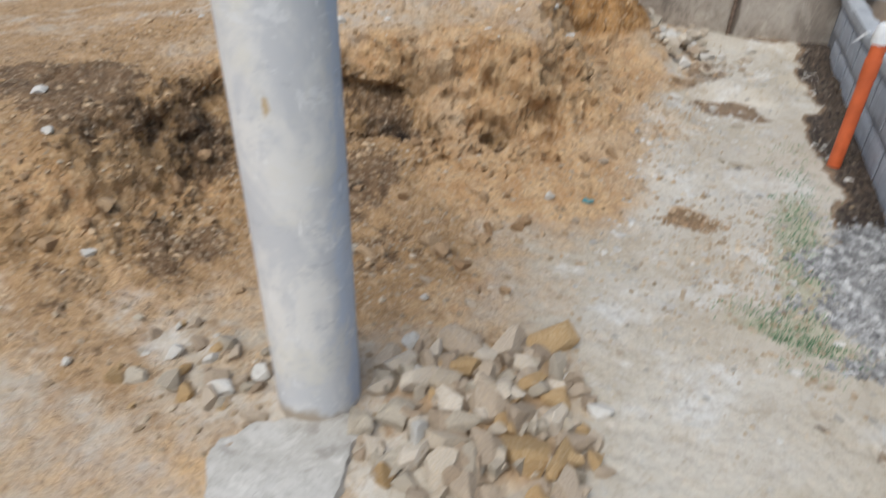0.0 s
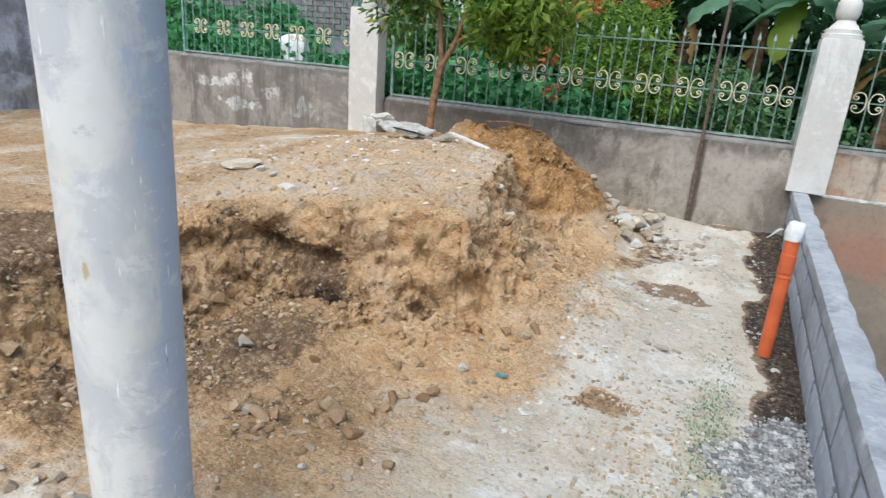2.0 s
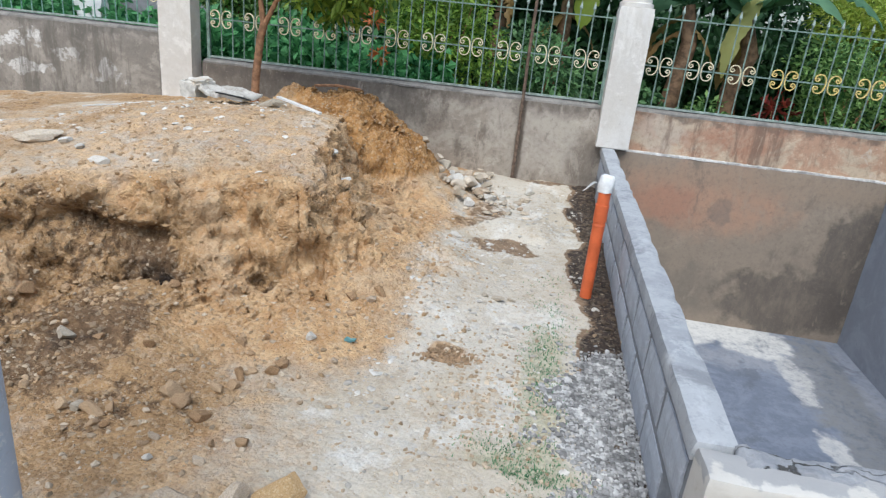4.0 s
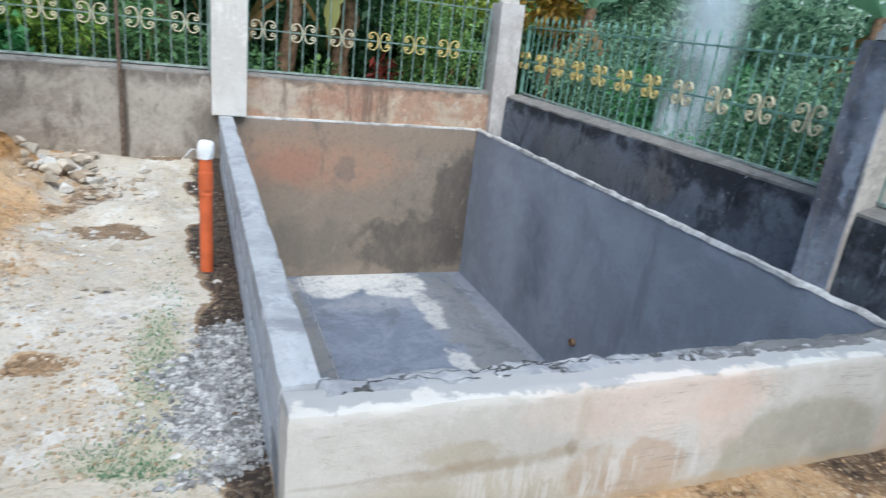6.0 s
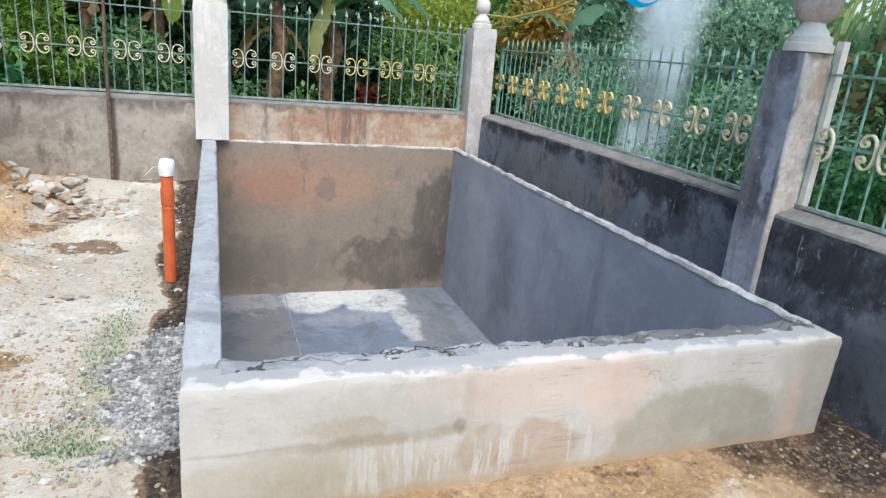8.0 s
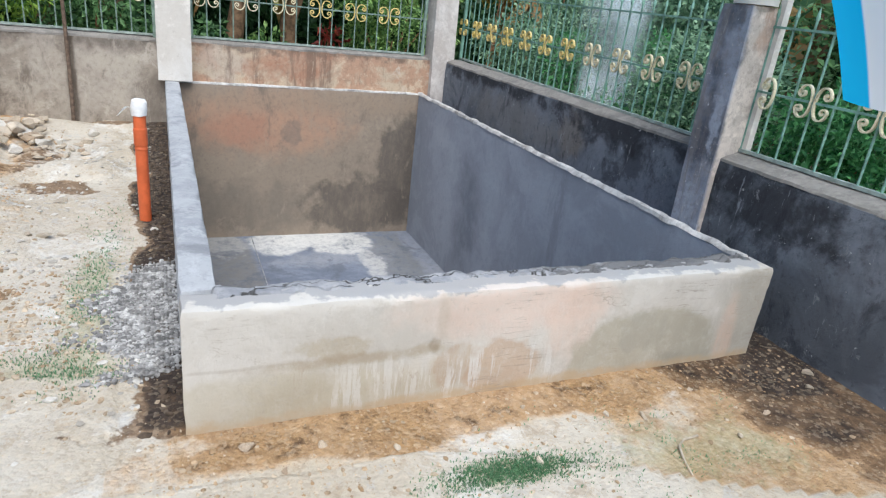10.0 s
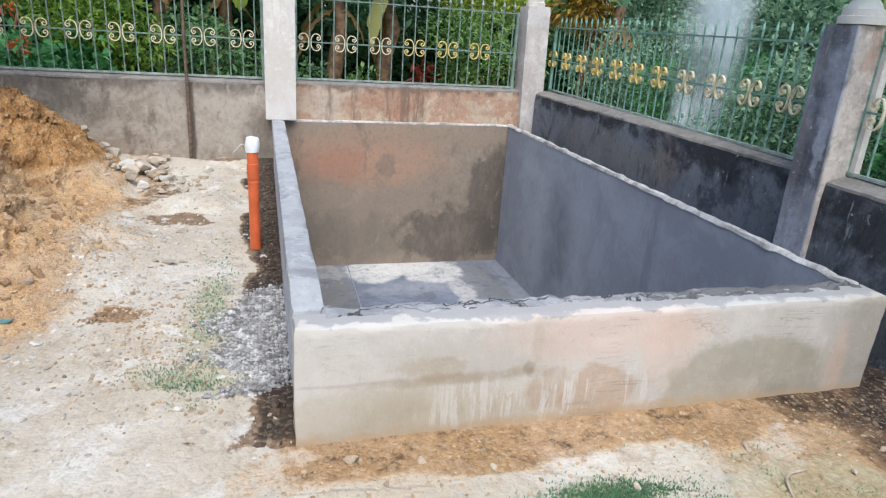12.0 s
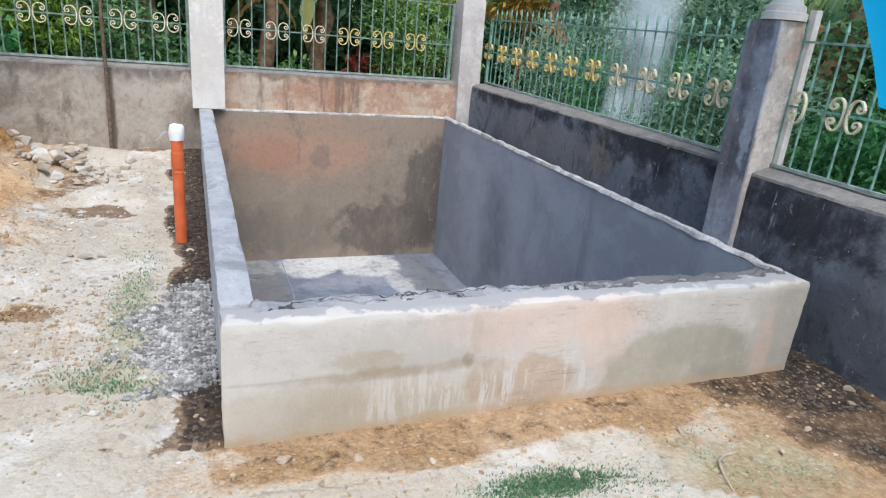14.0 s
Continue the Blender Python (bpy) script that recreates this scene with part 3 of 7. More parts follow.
M = {
    "ground": ground_material(),
    "wall_n": plaster("stained_grey_plaster", (0.42, 0.372, 0.308), (0.325, 0.278, 0.226), (0.135, 0.112, 0.09), patches=2.0, streak=(3, 3, 1.0), dirt=0.56, blobs=(
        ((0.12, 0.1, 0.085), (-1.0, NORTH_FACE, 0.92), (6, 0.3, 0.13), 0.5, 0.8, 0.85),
        ((0.1, 0.085, 0.07), (-1.8, NORTH_FACE, 0.7), (1.2, 0.3, 0.3), 0.4, 0.8, 0.7),
        ((0.48, 0.43, 0.37), (0.98, NORTH_FACE, 0.74), (0.07, 0.3, 0.12), 0.12, 0.8, 0.9),
        ((0.44, 0.39, 0.33), (0.5, NORTH_FACE, 0.5), (0.25, 0.3, 0.3), 0.5, 0.8, 0.6),
        ((0.1, 0.075, 0.055), (0.33, NORTH_FACE, 0.5), (0.035, 0.3, 0.6), 0.4, 0.5, 0.85),
        ((0.45, 0.4, 0.34), (0.1, NORTH_FACE, 0.7), (0.12, 0.3, 0.25), 0.5, 0.8, 0.6),
        ((0.14, 0.115, 0.095), (0.95, NORTH_FACE, 0.35), (0.14, 0.3, 0.25), 0.5, 0.8, 0.6))),
    "wall_nr": plaster("stained_pink_plaster", (0.52, 0.415, 0.3), (0.46, 0.29, 0.195), (0.17, 0.115, 0.085), patches=2.6, dirt=0.52, spots=(0.55, 0.45, 0.35), blobs=(
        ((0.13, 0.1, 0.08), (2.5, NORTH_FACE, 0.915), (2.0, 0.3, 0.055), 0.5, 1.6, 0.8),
        ((0.38, 0.19, 0.12), (2.3, NORTH_FACE, 0.75), (0.35, 0.3, 0.14), 0.5, 1.0, 0.7),
        ((0.5, 0.42, 0.34), (1.6, NORTH_FACE, 0.72), (0.2, 0.3, 0.15), 0.5, 1.0, 0.7))),
    "wall_e": mouldy_wall(),
    "wall_w": plaster("tall_grey_plaster", (0.4, 0.415, 0.46), (0.56, 0.6, 0.69), (0.15, 0.15, 0.165), patches=1.4, streak=(2.4, 2.4, 1.0), dirt=0.5, blobs=(
        ((0.68, 0.73, 0.84), (-7.7, 4.5, 0.85), (0.3, 0.55, 0.3), 0.4, 0.8, 0.85), ((0.16, 0.16, 0.175), (-7.7, 5.5, 0.85), (0.3, 0.22, 0.2), 0.4, 1.2, 0.8),
        ((0.2, 0.2, 0.22), (-7.7, 5.0, 1.7), (0.3, 1.6, 0.25), 0.5, 0.9, 0.7), ((0.3, 0.27, 0.22), (-7.7, 5.4, 0.5), (0.3, 1.6, 0.09), 0.5, 0.9, 0.7))),
    "wall_nw": plaster("patched_grey_plaster", (0.34, 0.305, 0.26), (0.24, 0.215, 0.185), (0.13, 0.118, 0.1), patches=1.6, dirt=0.5, streak=(4, 4, 0.6), blobs=(
        ((0.74, 0.72, 0.68), (-5.3, NORTH_FACE, 0.87), (0.3, 0.3, 0.07), 0.12, 0.9, 0.95), ((0.74, 0.72, 0.68), (-4.85, NORTH_FACE, 0.93), (0.2, 0.3, 0.09), 0.12, 0.9, 0.95),
        ((0.7, 0.68, 0.64), (-4.95, NORTH_FACE, 0.63), (0.28, 0.3, 0.08), 0.12, 0.9, 0.95), ((0.6, 0.58, 0.54), (-4.4, NORTH_FACE, 0.8), (0.16, 0.3, 0.06), 0.12, 1.0, 0.9),
        ((0.55, 0.53, 0.5), (-3.9, NORTH_FACE, 0.66), (0.16, 0.3, 0.1), 0.12, 1.2, 0.85), ((0.14, 0.125, 0.11), (-4.6, NORTH_FACE, 1.13), (2.5, 0.3, 0.06), 0.5, 1.4, 0.8))),
    "south": plaster("plain_house_plaster", (0.55, 0.53, 0.48), (0.5, 0.47, 0.42), (0.35, 0.33, 0.3)),
    "ledge": plaster("dirty_mortar_ledge", (0.25, 0.232, 0.208), (0.2, 0.186, 0.167), (0.115, 0.107, 0.1), patches=7),
    "pillar": plaster("white_painted_pillar", (0.68, 0.65, 0.6), (0.62, 0.58, 0.52), (0.42, 0.37, 0.32), dirt=0.64, grain=0.25),
    "pillar_c": plaster("stained_corner_pillar", (0.6, 0.56, 0.52), (0.5, 0.45, 0.41), (0.27, 0.25, 0.24), patches=3, dirt=0.55, grain=0.35),
    "finial": plaster("rough_pinkish_stone", (0.52, 0.45, 0.4), (0.42, 0.34, 0.3), (0.25, 0.2, 0.18), patches=9, dirt=0.52),
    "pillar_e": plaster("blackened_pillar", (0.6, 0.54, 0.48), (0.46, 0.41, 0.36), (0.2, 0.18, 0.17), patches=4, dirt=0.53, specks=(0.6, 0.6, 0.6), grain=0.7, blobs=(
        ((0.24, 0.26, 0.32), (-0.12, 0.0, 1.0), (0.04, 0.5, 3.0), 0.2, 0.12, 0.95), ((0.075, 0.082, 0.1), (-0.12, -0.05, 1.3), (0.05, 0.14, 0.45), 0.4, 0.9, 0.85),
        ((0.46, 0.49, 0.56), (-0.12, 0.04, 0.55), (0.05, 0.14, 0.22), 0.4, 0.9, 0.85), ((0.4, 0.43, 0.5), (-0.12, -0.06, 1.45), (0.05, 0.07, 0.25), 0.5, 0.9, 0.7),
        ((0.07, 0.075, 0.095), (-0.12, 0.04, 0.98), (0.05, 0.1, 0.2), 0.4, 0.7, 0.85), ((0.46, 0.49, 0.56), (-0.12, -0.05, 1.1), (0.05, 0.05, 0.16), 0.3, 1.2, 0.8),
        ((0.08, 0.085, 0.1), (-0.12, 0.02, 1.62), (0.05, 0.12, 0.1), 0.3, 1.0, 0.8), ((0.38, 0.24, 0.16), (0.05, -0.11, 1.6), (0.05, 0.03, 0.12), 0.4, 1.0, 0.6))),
    "pool_front": stained_front(),
    "pool_back": plaster("brown_grey_render", (0.29, 0.235, 0.18), (0.25, 0.205, 0.16), (0.17, 0.14, 0.115), streak=(2, 2, 1.2), patches=1.0, blobs=(
        ((0.44, 0.265, 0.175), (2.05, 6.22, 0.2), (0.75, 0.4, 0.3), 0.5, 0.4, 0.9),
        ((0.38, 0.2, 0.135), (1.75, 6.22, 0.12), (0.3, 0.4, 0.17), 0.4, 0.5, 0.7),
        ((0.33, 0.245, 0.175), (2.5, 6.22, 0.42), (1.3, 0.4, 0.13), 0.5, 0.5, 0.7),
        ((0.115, 0.098, 0.083), (3.5, 6.22, -0.25), (0.32, 0.4, 0.55), 0.15, 0.4, 0.9),
        ((0.115, 0.098, 0.083), (3.05, 6.22, -0.72), (0.6, 0.4, 0.34), 0.2, 0.5, 0.9),
        ((0.17, 0.15, 0.125), (1.7, 6.22, -0.7), (0.7, 0.4, 0.28), 0.4, 0.6, 0.6),
        ((0.19, 0.16, 0.135), (2.27, 6.22, 0.1), (0.1, 0.4, 0.13), 0.2, 0.5, 0.6))),
    "pool_right": plaster("blue_grey_render", (0.27, 0.288, 0.325), (0.325, 0.345, 0.39), (0.21, 0.223, 0.25), streak=(2, 2, 0.5), patches=1.4, grain=0.3, blobs=(
        ((0.36, 0.385, 0.43), (3.7, 5.2, 0.0), (0.4, 0.16, 0.4), 0.7, 0.55, 0.9), ((0.38, 0.4, 0.44), (3.7, 5.45, 0.25), (0.4, 0.22, 0.1), 0.7, 0.55, 0.9),
        ((0.35, 0.375, 0.42), (3.7, 4.3, 0.05), (0.4, 0.2, 0.38), 0.7, 0.55, 0.85), ((0.34, 0.365, 0.41), (3.7, 3.4, 0.3), (0.4, 0.34, 0.13), 0.7, 0.55, 0.85),
        ((0.16, 0.172, 0.2), (3.7, 4.7, -0.3), (0.4, 0.25, 0.5), 0.7, 0.55, 0.8))),
    "pool_left": plaster("fresh_grey_render", (0.385, 0.395, 0.405), (0.3, 0.31, 0.325), (0.19, 0.197, 0.21), streak=(3, 3, 1.5)),
    "block": plaster("grey_hollow_block", (0.45, 0.475, 0.51), (0.39, 0.41, 0.445), (0.28, 0.29, 0.315), patches=5),
    "joint": plaster("mortar_joint", (0.21, 0.216, 0.228), (0.27, 0.276, 0.288), (0.14, 0.142, 0.15), patches=6),
    "pool_floor": plaster("trowelled_cement_floor", (0.155, 0.177, 0.225), (0.2, 0.226, 0.28), (0.115, 0.127, 0.155), streak=(2, 2, 2), dirt=0.53, patches=2.2, blobs=(
        ((0.2, 0.19, 0.17), (1.52, 4.5, -1.03), (0.34, 2.2, 0.3), 0.13, 0.1, 0.85),
        ((0.21, 0.21, 0.205), (3.25, 4.8, -1.03), (0.32, 1.5, 0.3), 0.2, 0.5, 0.8),
        ((0.6, 0.59, 0.56), (2.12, 6.0, -1.03), (0.3, 0.34, 0.3), 0.14, 0.2, 0.95),
        ((0.6, 0.59, 0.56), (2.42, 6.08, -1.03), (0.4, 0.22, 0.3), 0.14, 0.2, 0.95),
        ((0.58, 0.57, 0.54), (2.75, 5.95, -1.03), (0.36, 0.33, 0.3), 0.14, 0.3, 0.95),
        ((0.36, 0.355, 0.34), (1.5, 6.0, -1.03), (0.3, 0.3, 0.3), 0.14, 0.6, 0.8),
        ((0.5, 0.49, 0.47), (2.95, 5.35, -1.03), (0.11, 0.36, 0.3), 0.2, 0.6, 0.9),
        ((0.52, 0.51, 0.49), (2.9, 4.25, -1.03), (0.1, 0.32, 0.3), 0.2, 0.6, 0.9),
        ((0.34, 0.345, 0.36), (2.5, 5.5, -1.03), (0.5, 0.15, 0.3), 0.5, 0.8, 0.5),
        ((0.3, 0.315, 0.355), (3.55, 5.2, -1.03), (0.12, 1.2, 0.3), 0.5, 0.5, 0.7))),
    "white_lime": plaster("dried_white_cement", (0.72, 0.71, 0.68), (0.62, 0.6, 0.56), (0.45, 0.44, 0.42), dirt=0.66),
    "rim": plaster("pale_mortar_rim", (0.55, 0.535, 0.51), (0.42, 0.405, 0.385), (0.2, 0.19, 0.18), patches=5, dirt=0.5),
    "mortar": cracked_mortar(),
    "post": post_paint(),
    "cloth": striped_cloth(),
    "rubble": stone("mixed_rubble_stone", (0.33, 0.25, 0.175), (0.58, 0.48, 0.365), (0.48, 0.36, 0.23)),
    "rubble_pale": stone("pale_dusty_stone", (0.5, 0.42, 0.32), (0.68, 0.6, 0.49), (0.55, 0.42, 0.27)),
    "rubble_ochre": stone("ochre_stone", (0.4, 0.255, 0.115), (0.48, 0.33, 0.17), (0.55, 0.43, 0.27)),
    "rubble_white": stone("white_broken_plaster", (0.58, 0.55, 0.49), (0.72, 0.69, 0.63), (0.5, 0.41, 0.3)),
    "rubble_grey": stone("grey_broken_concrete", (0.38, 0.325, 0.25), (0.52, 0.455, 0.36), (0.54, 0.44, 0.31)),
    "pebble": stone("pale_pebbles", (0.33, 0.235, 0.14), (0.6, 0.5, 0.375), rnd=False),
    "chip": stone("pale_cement_chips", (0.36, 0.33, 0.28), (0.68, 0.65, 0.59), rnd=False),
    "clod": stone("clay_clods", (0.36, 0.235, 0.125), (0.58, 0.43, 0.275), rnd=False),
    "lump": stone("fallen_clay_lump", (0.27, 0.155, 0.075), (0.55, 0.4, 0.25), (0.52, 0.36, 0.2)),
    "gravel": stone("crushed_grey_gravel", (0.16, 0.155, 0.15), (0.6, 0.59, 0.565), rnd=False),
    "slab": plaster("broken_concrete_slab", (0.5, 0.475, 0.43), (0.42, 0.395, 0.35), (0.26, 0.235, 0.2), patches=6, dirt=0.54, specks=(0.16, 0.14, 0.12), grain=0.7),
    "brick": stone("old_grey_brick", (0.2, 0.185, 0.175), (0.32, 0.295, 0.275), rnd=True),
    "grass": leafy("short_grass", (0.07, 0.19, 0.09), (0.22, 0.38, 0.2)),
    "rope": plain("yellow_rope", (0.6, 0.48, 0.08), 0.7),
    "leaf_drying": leafy("yellow_brown_leaf", (0.3, 0.16, 0.03), (0.6, 0.42, 0.08)),
    "leaf_ti": leafy("red_foliage_leaf", (0.14, 0.02, 0.02), (0.42, 0.08, 0.05)),
    "leaf_lime": leafy("yellow_green_leaf", (0.2, 0.3, 0.04), (0.45, 0.5, 0.09)),
    "black": plain("black_felt_edge", (0.03, 0.03, 0.03), 0.8),
    "green_paint": plain("faded_green_paint", (0.18, 0.33, 0.265), 0.45, 0.0, 0.35, 14),
    "gold_paint": scroll_paint("worn_gold_paint", (0.78, 0.58, 0.17)),
    "cream_paint": scroll_paint("faded_cream_paint", (0.72, 0.65, 0.46)),
    "pale_paint": plain("chalky_green_paint", (0.2, 0.28, 0.235), 0.5, 0.0, 0.35, 14),
    "tip_paint": plain("grey_green_tip_paint", (0.3, 0.36, 0.32), 0.5, 0.0, 0.3, 14),
    "orange": plain("orange_pvc", (0.62, 0.13, 0.042), 0.5, 0.0, 0.16, 9, 0.03),
    "white_plastic": plain("white_plastic_wrap", (0.8, 0.8, 0.78), 0.4, 0.0, 0.1),
    "wood": plain("brown_weathered_wood", (0.2, 0.125, 0.075), 0.85, 0.0, 0.4),
    "pole": plain("grey_brown_pole", (0.15, 0.105, 0.075), 0.85, 0.0, 0.4),
    "bark": plain("pale_orange_bark", (0.3, 0.16, 0.085), 0.85, 0.0, 0.35, 22, 0.5),
    "stem": plain("banana_sheath", (0.19, 0.115, 0.065), 0.8, 0.0, 0.5, 12, 0.5),
    "leaf": leafy("garden_leaf", (0.04, 0.12, 0.035), (0.4, 0.62, 0.2)),
    "leaf_east": leafy("blue_green_shrub_leaf", (0.03, 0.1, 0.06), (0.45, 0.68, 0.43)),
    "leaf_tree": leafy("glossy_tree_leaf", (0.02, 0.065, 0.018), (0.15, 0.28, 0.05), (0.42, 0.4, 0.08)),
    "leaf_young": leafy("yellow_green_young_leaf", (0.05, 0.13, 0.02), (0.38, 0.5, 0.07)),
    "leaf_red": leafy("red_tip_leaf", (0.05, 0.14, 0.02), (0.4, 0.58, 0.1)),
    "leaf_orange": leafy("orange_red_young_leaf", (0.55, 0.13, 0.05), (0.72, 0.3, 0.1)),
    "leaf_vine": leafy("bright_vine_leaf", (0.02, 0.11, 0.04), (0.2, 0.54, 0.2)),
    "leaf_dark": leafy("dark_undergrowth_leaf", (0.025, 0.075, 0.035), (0.26, 0.48, 0.19)),
    # leaf colour darkened to stand for the shade behind the fences
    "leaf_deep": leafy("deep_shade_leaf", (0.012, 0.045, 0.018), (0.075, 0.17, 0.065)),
    "leaf_yellow": leafy("yellowing_banana_leaf", (0.42, 0.38, 0.09), (0.52, 0.52, 0.2)),
    "leaf_palm": leafy("palm_leaflet", (0.13, 0.22, 0.06), (0.36, 0.45, 0.16)),
    "leaf_dry": leafy("dry_banana_leaf", (0.2, 0.11, 0.045), (0.42, 0.28, 0.1)),
    "leaf_banana": leafy("banana_leaf", (0.04, 0.12, 0.06), (0.17, 0.32, 0.18)),
}

# ---- helpers for building ----
TABLE = np.random.RandomState(7).rand(256, 256)


def vnoise(x, y, freq, shift=0):
    """Smooth value noise on arrays, -1 to 1."""
    x, y = np.asarray(x) * freq + shift * 17.3 + 1000, np.asarray(y) * freq + shift * 9.7 + 1000
    i, j = np.floor(x).astype(int), np.floor(y).astype(int)
    u, v = x - i, y - j
    u, v = u * u * (3 - 2 * u), v * v * (3 - 2 * v)
    t = lambda a, b: TABLE[a % 256, b % 256]
    return 2 * ((t(i, j) * (1 - u) + t(i + 1, j) * u) * (1 - v) + (t(i, j + 1) * (1 - u) + t(i + 1, j + 1) * u) * v) - 1


def smooth(x):
    x = np.clip(x, 0, 1)
    return x * x * (3 - 2 * x)


def mesh_of(name, verts, faces, mat, flat=False):
    me = bpy.data.meshes.new(name)
    me.from_pydata([tuple(v) for v in verts], [], [tuple(f) for f in faces])
    me.materials.append(mat)
    if not flat:
        me.polygons.foreach_set("use_smooth", [True] * len(me.polygons))
    me.update()
    return me


def part(name, bm, mat, parent=None, label="", flat=False):
    """Links a bmesh or a mesh as one object, under a thing or a part."""
    if isinstance(bm, bmesh.types.BMesh):
        me = bpy.data.meshes.new(name)
        bm.normal_update()
        bm.to_mesh(me)
        bm.free()
        me.materials.append(mat)
        if not flat:
            me.polygons.foreach_set("use_smooth", [True] * len(me.polygons))
            me.set_sharp_from_angle(angle=radians(48))
    else:
        me = bm
    ob = new(name, me)
    ob.parent = parent
    if label:
        ob["label"] = label
    return ob


def thing(name, label, category, group="", kind="", at=(0, 0, 0)):
    ob = new(name)
    ob.empty_display_size = 0.1
    ob.location = at
    return tagged(ob, label, category, group, kind)


def rough_box(lo, hi, step=0.08, amp=0.006, freq=3.0, wear=0.0, seed=0):
    """A box cut into a grid and made uneven by noise; wear rounds off and chips the upper edges."""
    lo, hi = Vector(lo), Vector(hi)
    bm = bmesh.new()
    counts = [max(1, min(170, round((hi[i] - lo[i]) / step))) for i in range(3)]
    seen = {}

    def vert(p):
        key = tuple(round(c, 5) for c in p)
        if key not in seen:
            seen[key] = bm.verts.new(p)
        return seen[key]

    for a in range(3):
        b, c = (a + 1) % 3, (a + 2) % 3
        for side in (0, 1):
            for i in range(counts[b]):
                for j in range(counts[c]):
                    quad = []
                    for di, dj in ((0, 0), (1, 0), (1, 1), (0, 1)):
                        p = [0, 0, 0]
                        p[a] = hi[a] if side else lo[a]
                        p[b] = lo[b] + (hi[b] - lo[b]) * (i + di) / counts[b]
                        p[c] = lo[c] + (hi[c] - lo[c]) * (j + dj) / counts[c]
                        quad.append(vert(p))
                    bm.faces.new(quad if side else quad[::-1])
    off = Vector((seed * 7.1, seed * 3.3, seed * 1.7))
    for v in bm.verts:
        p = v.co.copy()
        d = noise.noise_vector(p * freq + off) * amp + noise.noise_vector(p * freq * 4 + off) * amp * 0.5
        if wear:
            edges = sum(1 for i in range(3) if min(p[i] - lo[i], hi[i] - p[i]) < 1e-4)
            if edges >= 2 and hi.z - p.z < 1e-4:
                mid = (lo + hi) / 2
                k = wear * (0.6 + 1.6 * max(0, noise.noise(p * 6 + off)))
                for i in range(3):
                    if min(p[i] - lo[i], hi[i] - p[i]) < 1e-4:
                        d[i] -= math.copysign(k, p[i] - mid[i])
        v.co = p + d
    return bm


def lathe(profile, sides=20):
    """A turned body from (radius, z) rings."""
    bm = bmesh.new()
    rings = []
    for r, z in profile:
        rings.append([bm.verts.new((r * math.cos(2 * math.pi * k / sides), r * math.sin(2 * math.pi * k / sides), z)) for k in range(sides)])
    for a, b in zip(rings, rings[1:]):
        for k in range(sides):
            bm.faces.new((a[k], a[(k + 1) % sides], b[(k + 1) % sides], b[k]))
    bm.faces.new(rings[0][::-1])
    bm.faces.new(rings[-1])
    return bm


def tube(points, radii, sides=8, bm=None):
    """A round tube along points with a radius at each."""
    bm = bm or bmesh.new()
    points = [Vector(p) for p in points]
    rings = []
    for i, p in enumerate(points):
        way = (points[min(i + 1, len(points) - 1)] - points[max(i - 1, 0)]).normalized()
        side = way.cross(Vector((0.31, 0.9, 0.27))).normalized()
        up = way.cross(side)
        r = radii[i] if isinstance(radii, (list, tuple)) else radii
        rings.append([bm.verts.new(p + (side * math.cos(2 * math.pi * k / sides) + up * math.sin(2 * math.pi * k / sides)) * r) for k in range(sides)])
    for a, b in zip(rings, rings[1:]):
        for k in range(sides):
            bm.faces.new((a[k], a[(k + 1) % sides], b[(k + 1) % sides], b[k]))
    bm.faces.new(rings[0][::-1])
    bm.faces.new(rings[-1])
    return bm


def box(lo, hi, bm=None):
    bm = bm or bmesh.new()
    r = bmesh.ops.create_cube(bm, size=1.0)
    for v in r["verts"]:
        for i in range(3):
            v.co[i] = lo[i] + (v.co[i] + 0.5) * (hi[i] - lo[i])
    return bm


# ---- the ground ----
# the raised heap of dug earth: the outline of its upper edge
BANK = [(-0.85, 4.75), (-0.55, 4.1), (-0.4, 3.45), (-0.62, 3.14), (-0.95, 3.08), (-1.25, 2.98), (-1.75, 2.8), (-1.88, 2.5), (-1.98, 1.95),
        (-2.05, 1.6), (-2.6, 1.25), (-4.0, 0.95), (-8.4, 0.9), (-8.4, 7.0), (-1.3, 7.0), (-1.1, 5.2)]
POOL = (1.087, 3.655, 1.545, 6.27)  # x0, x1, y0, y1 outside
RIM, BASIN = 0.563, -1.026
NORTH, EAST, WEST = 6.28, 3.93, -7.7


def inside(x, y):
    """Signed distance to the bank's edge, positive on the heap."""
    d = np.full(np.shape(x), 1e9)
    inn = np.zeros(np.shape(x), bool)
    for (ax, ay), (bx, by) in zip(BANK, BANK[1:] + BANK[:1]):
        ex, ey = bx - ax, by - ay
        t = np.clip(((x - ax) * ex + (y - ay) * ey) / (ex * ex + ey * ey), 0, 1)
        d = np.minimum(d, np.hypot(x - ax - t * ex, y - ay - t * ey))
        cross = (ay > y) != (by > y)
        with np.errstate(divide="ignore", invalid="ignore"):
            inn ^= cross & (x < ex * (y - ay) / (ey if ey else 1e-9) + ax)
    return np.where(inn, d, -d)


def bump_at(x, y, cx, cy, rx, ry):
    return np.exp(-((x - cx) / rx) ** 2 - ((y - cy) / ry) ** 2)


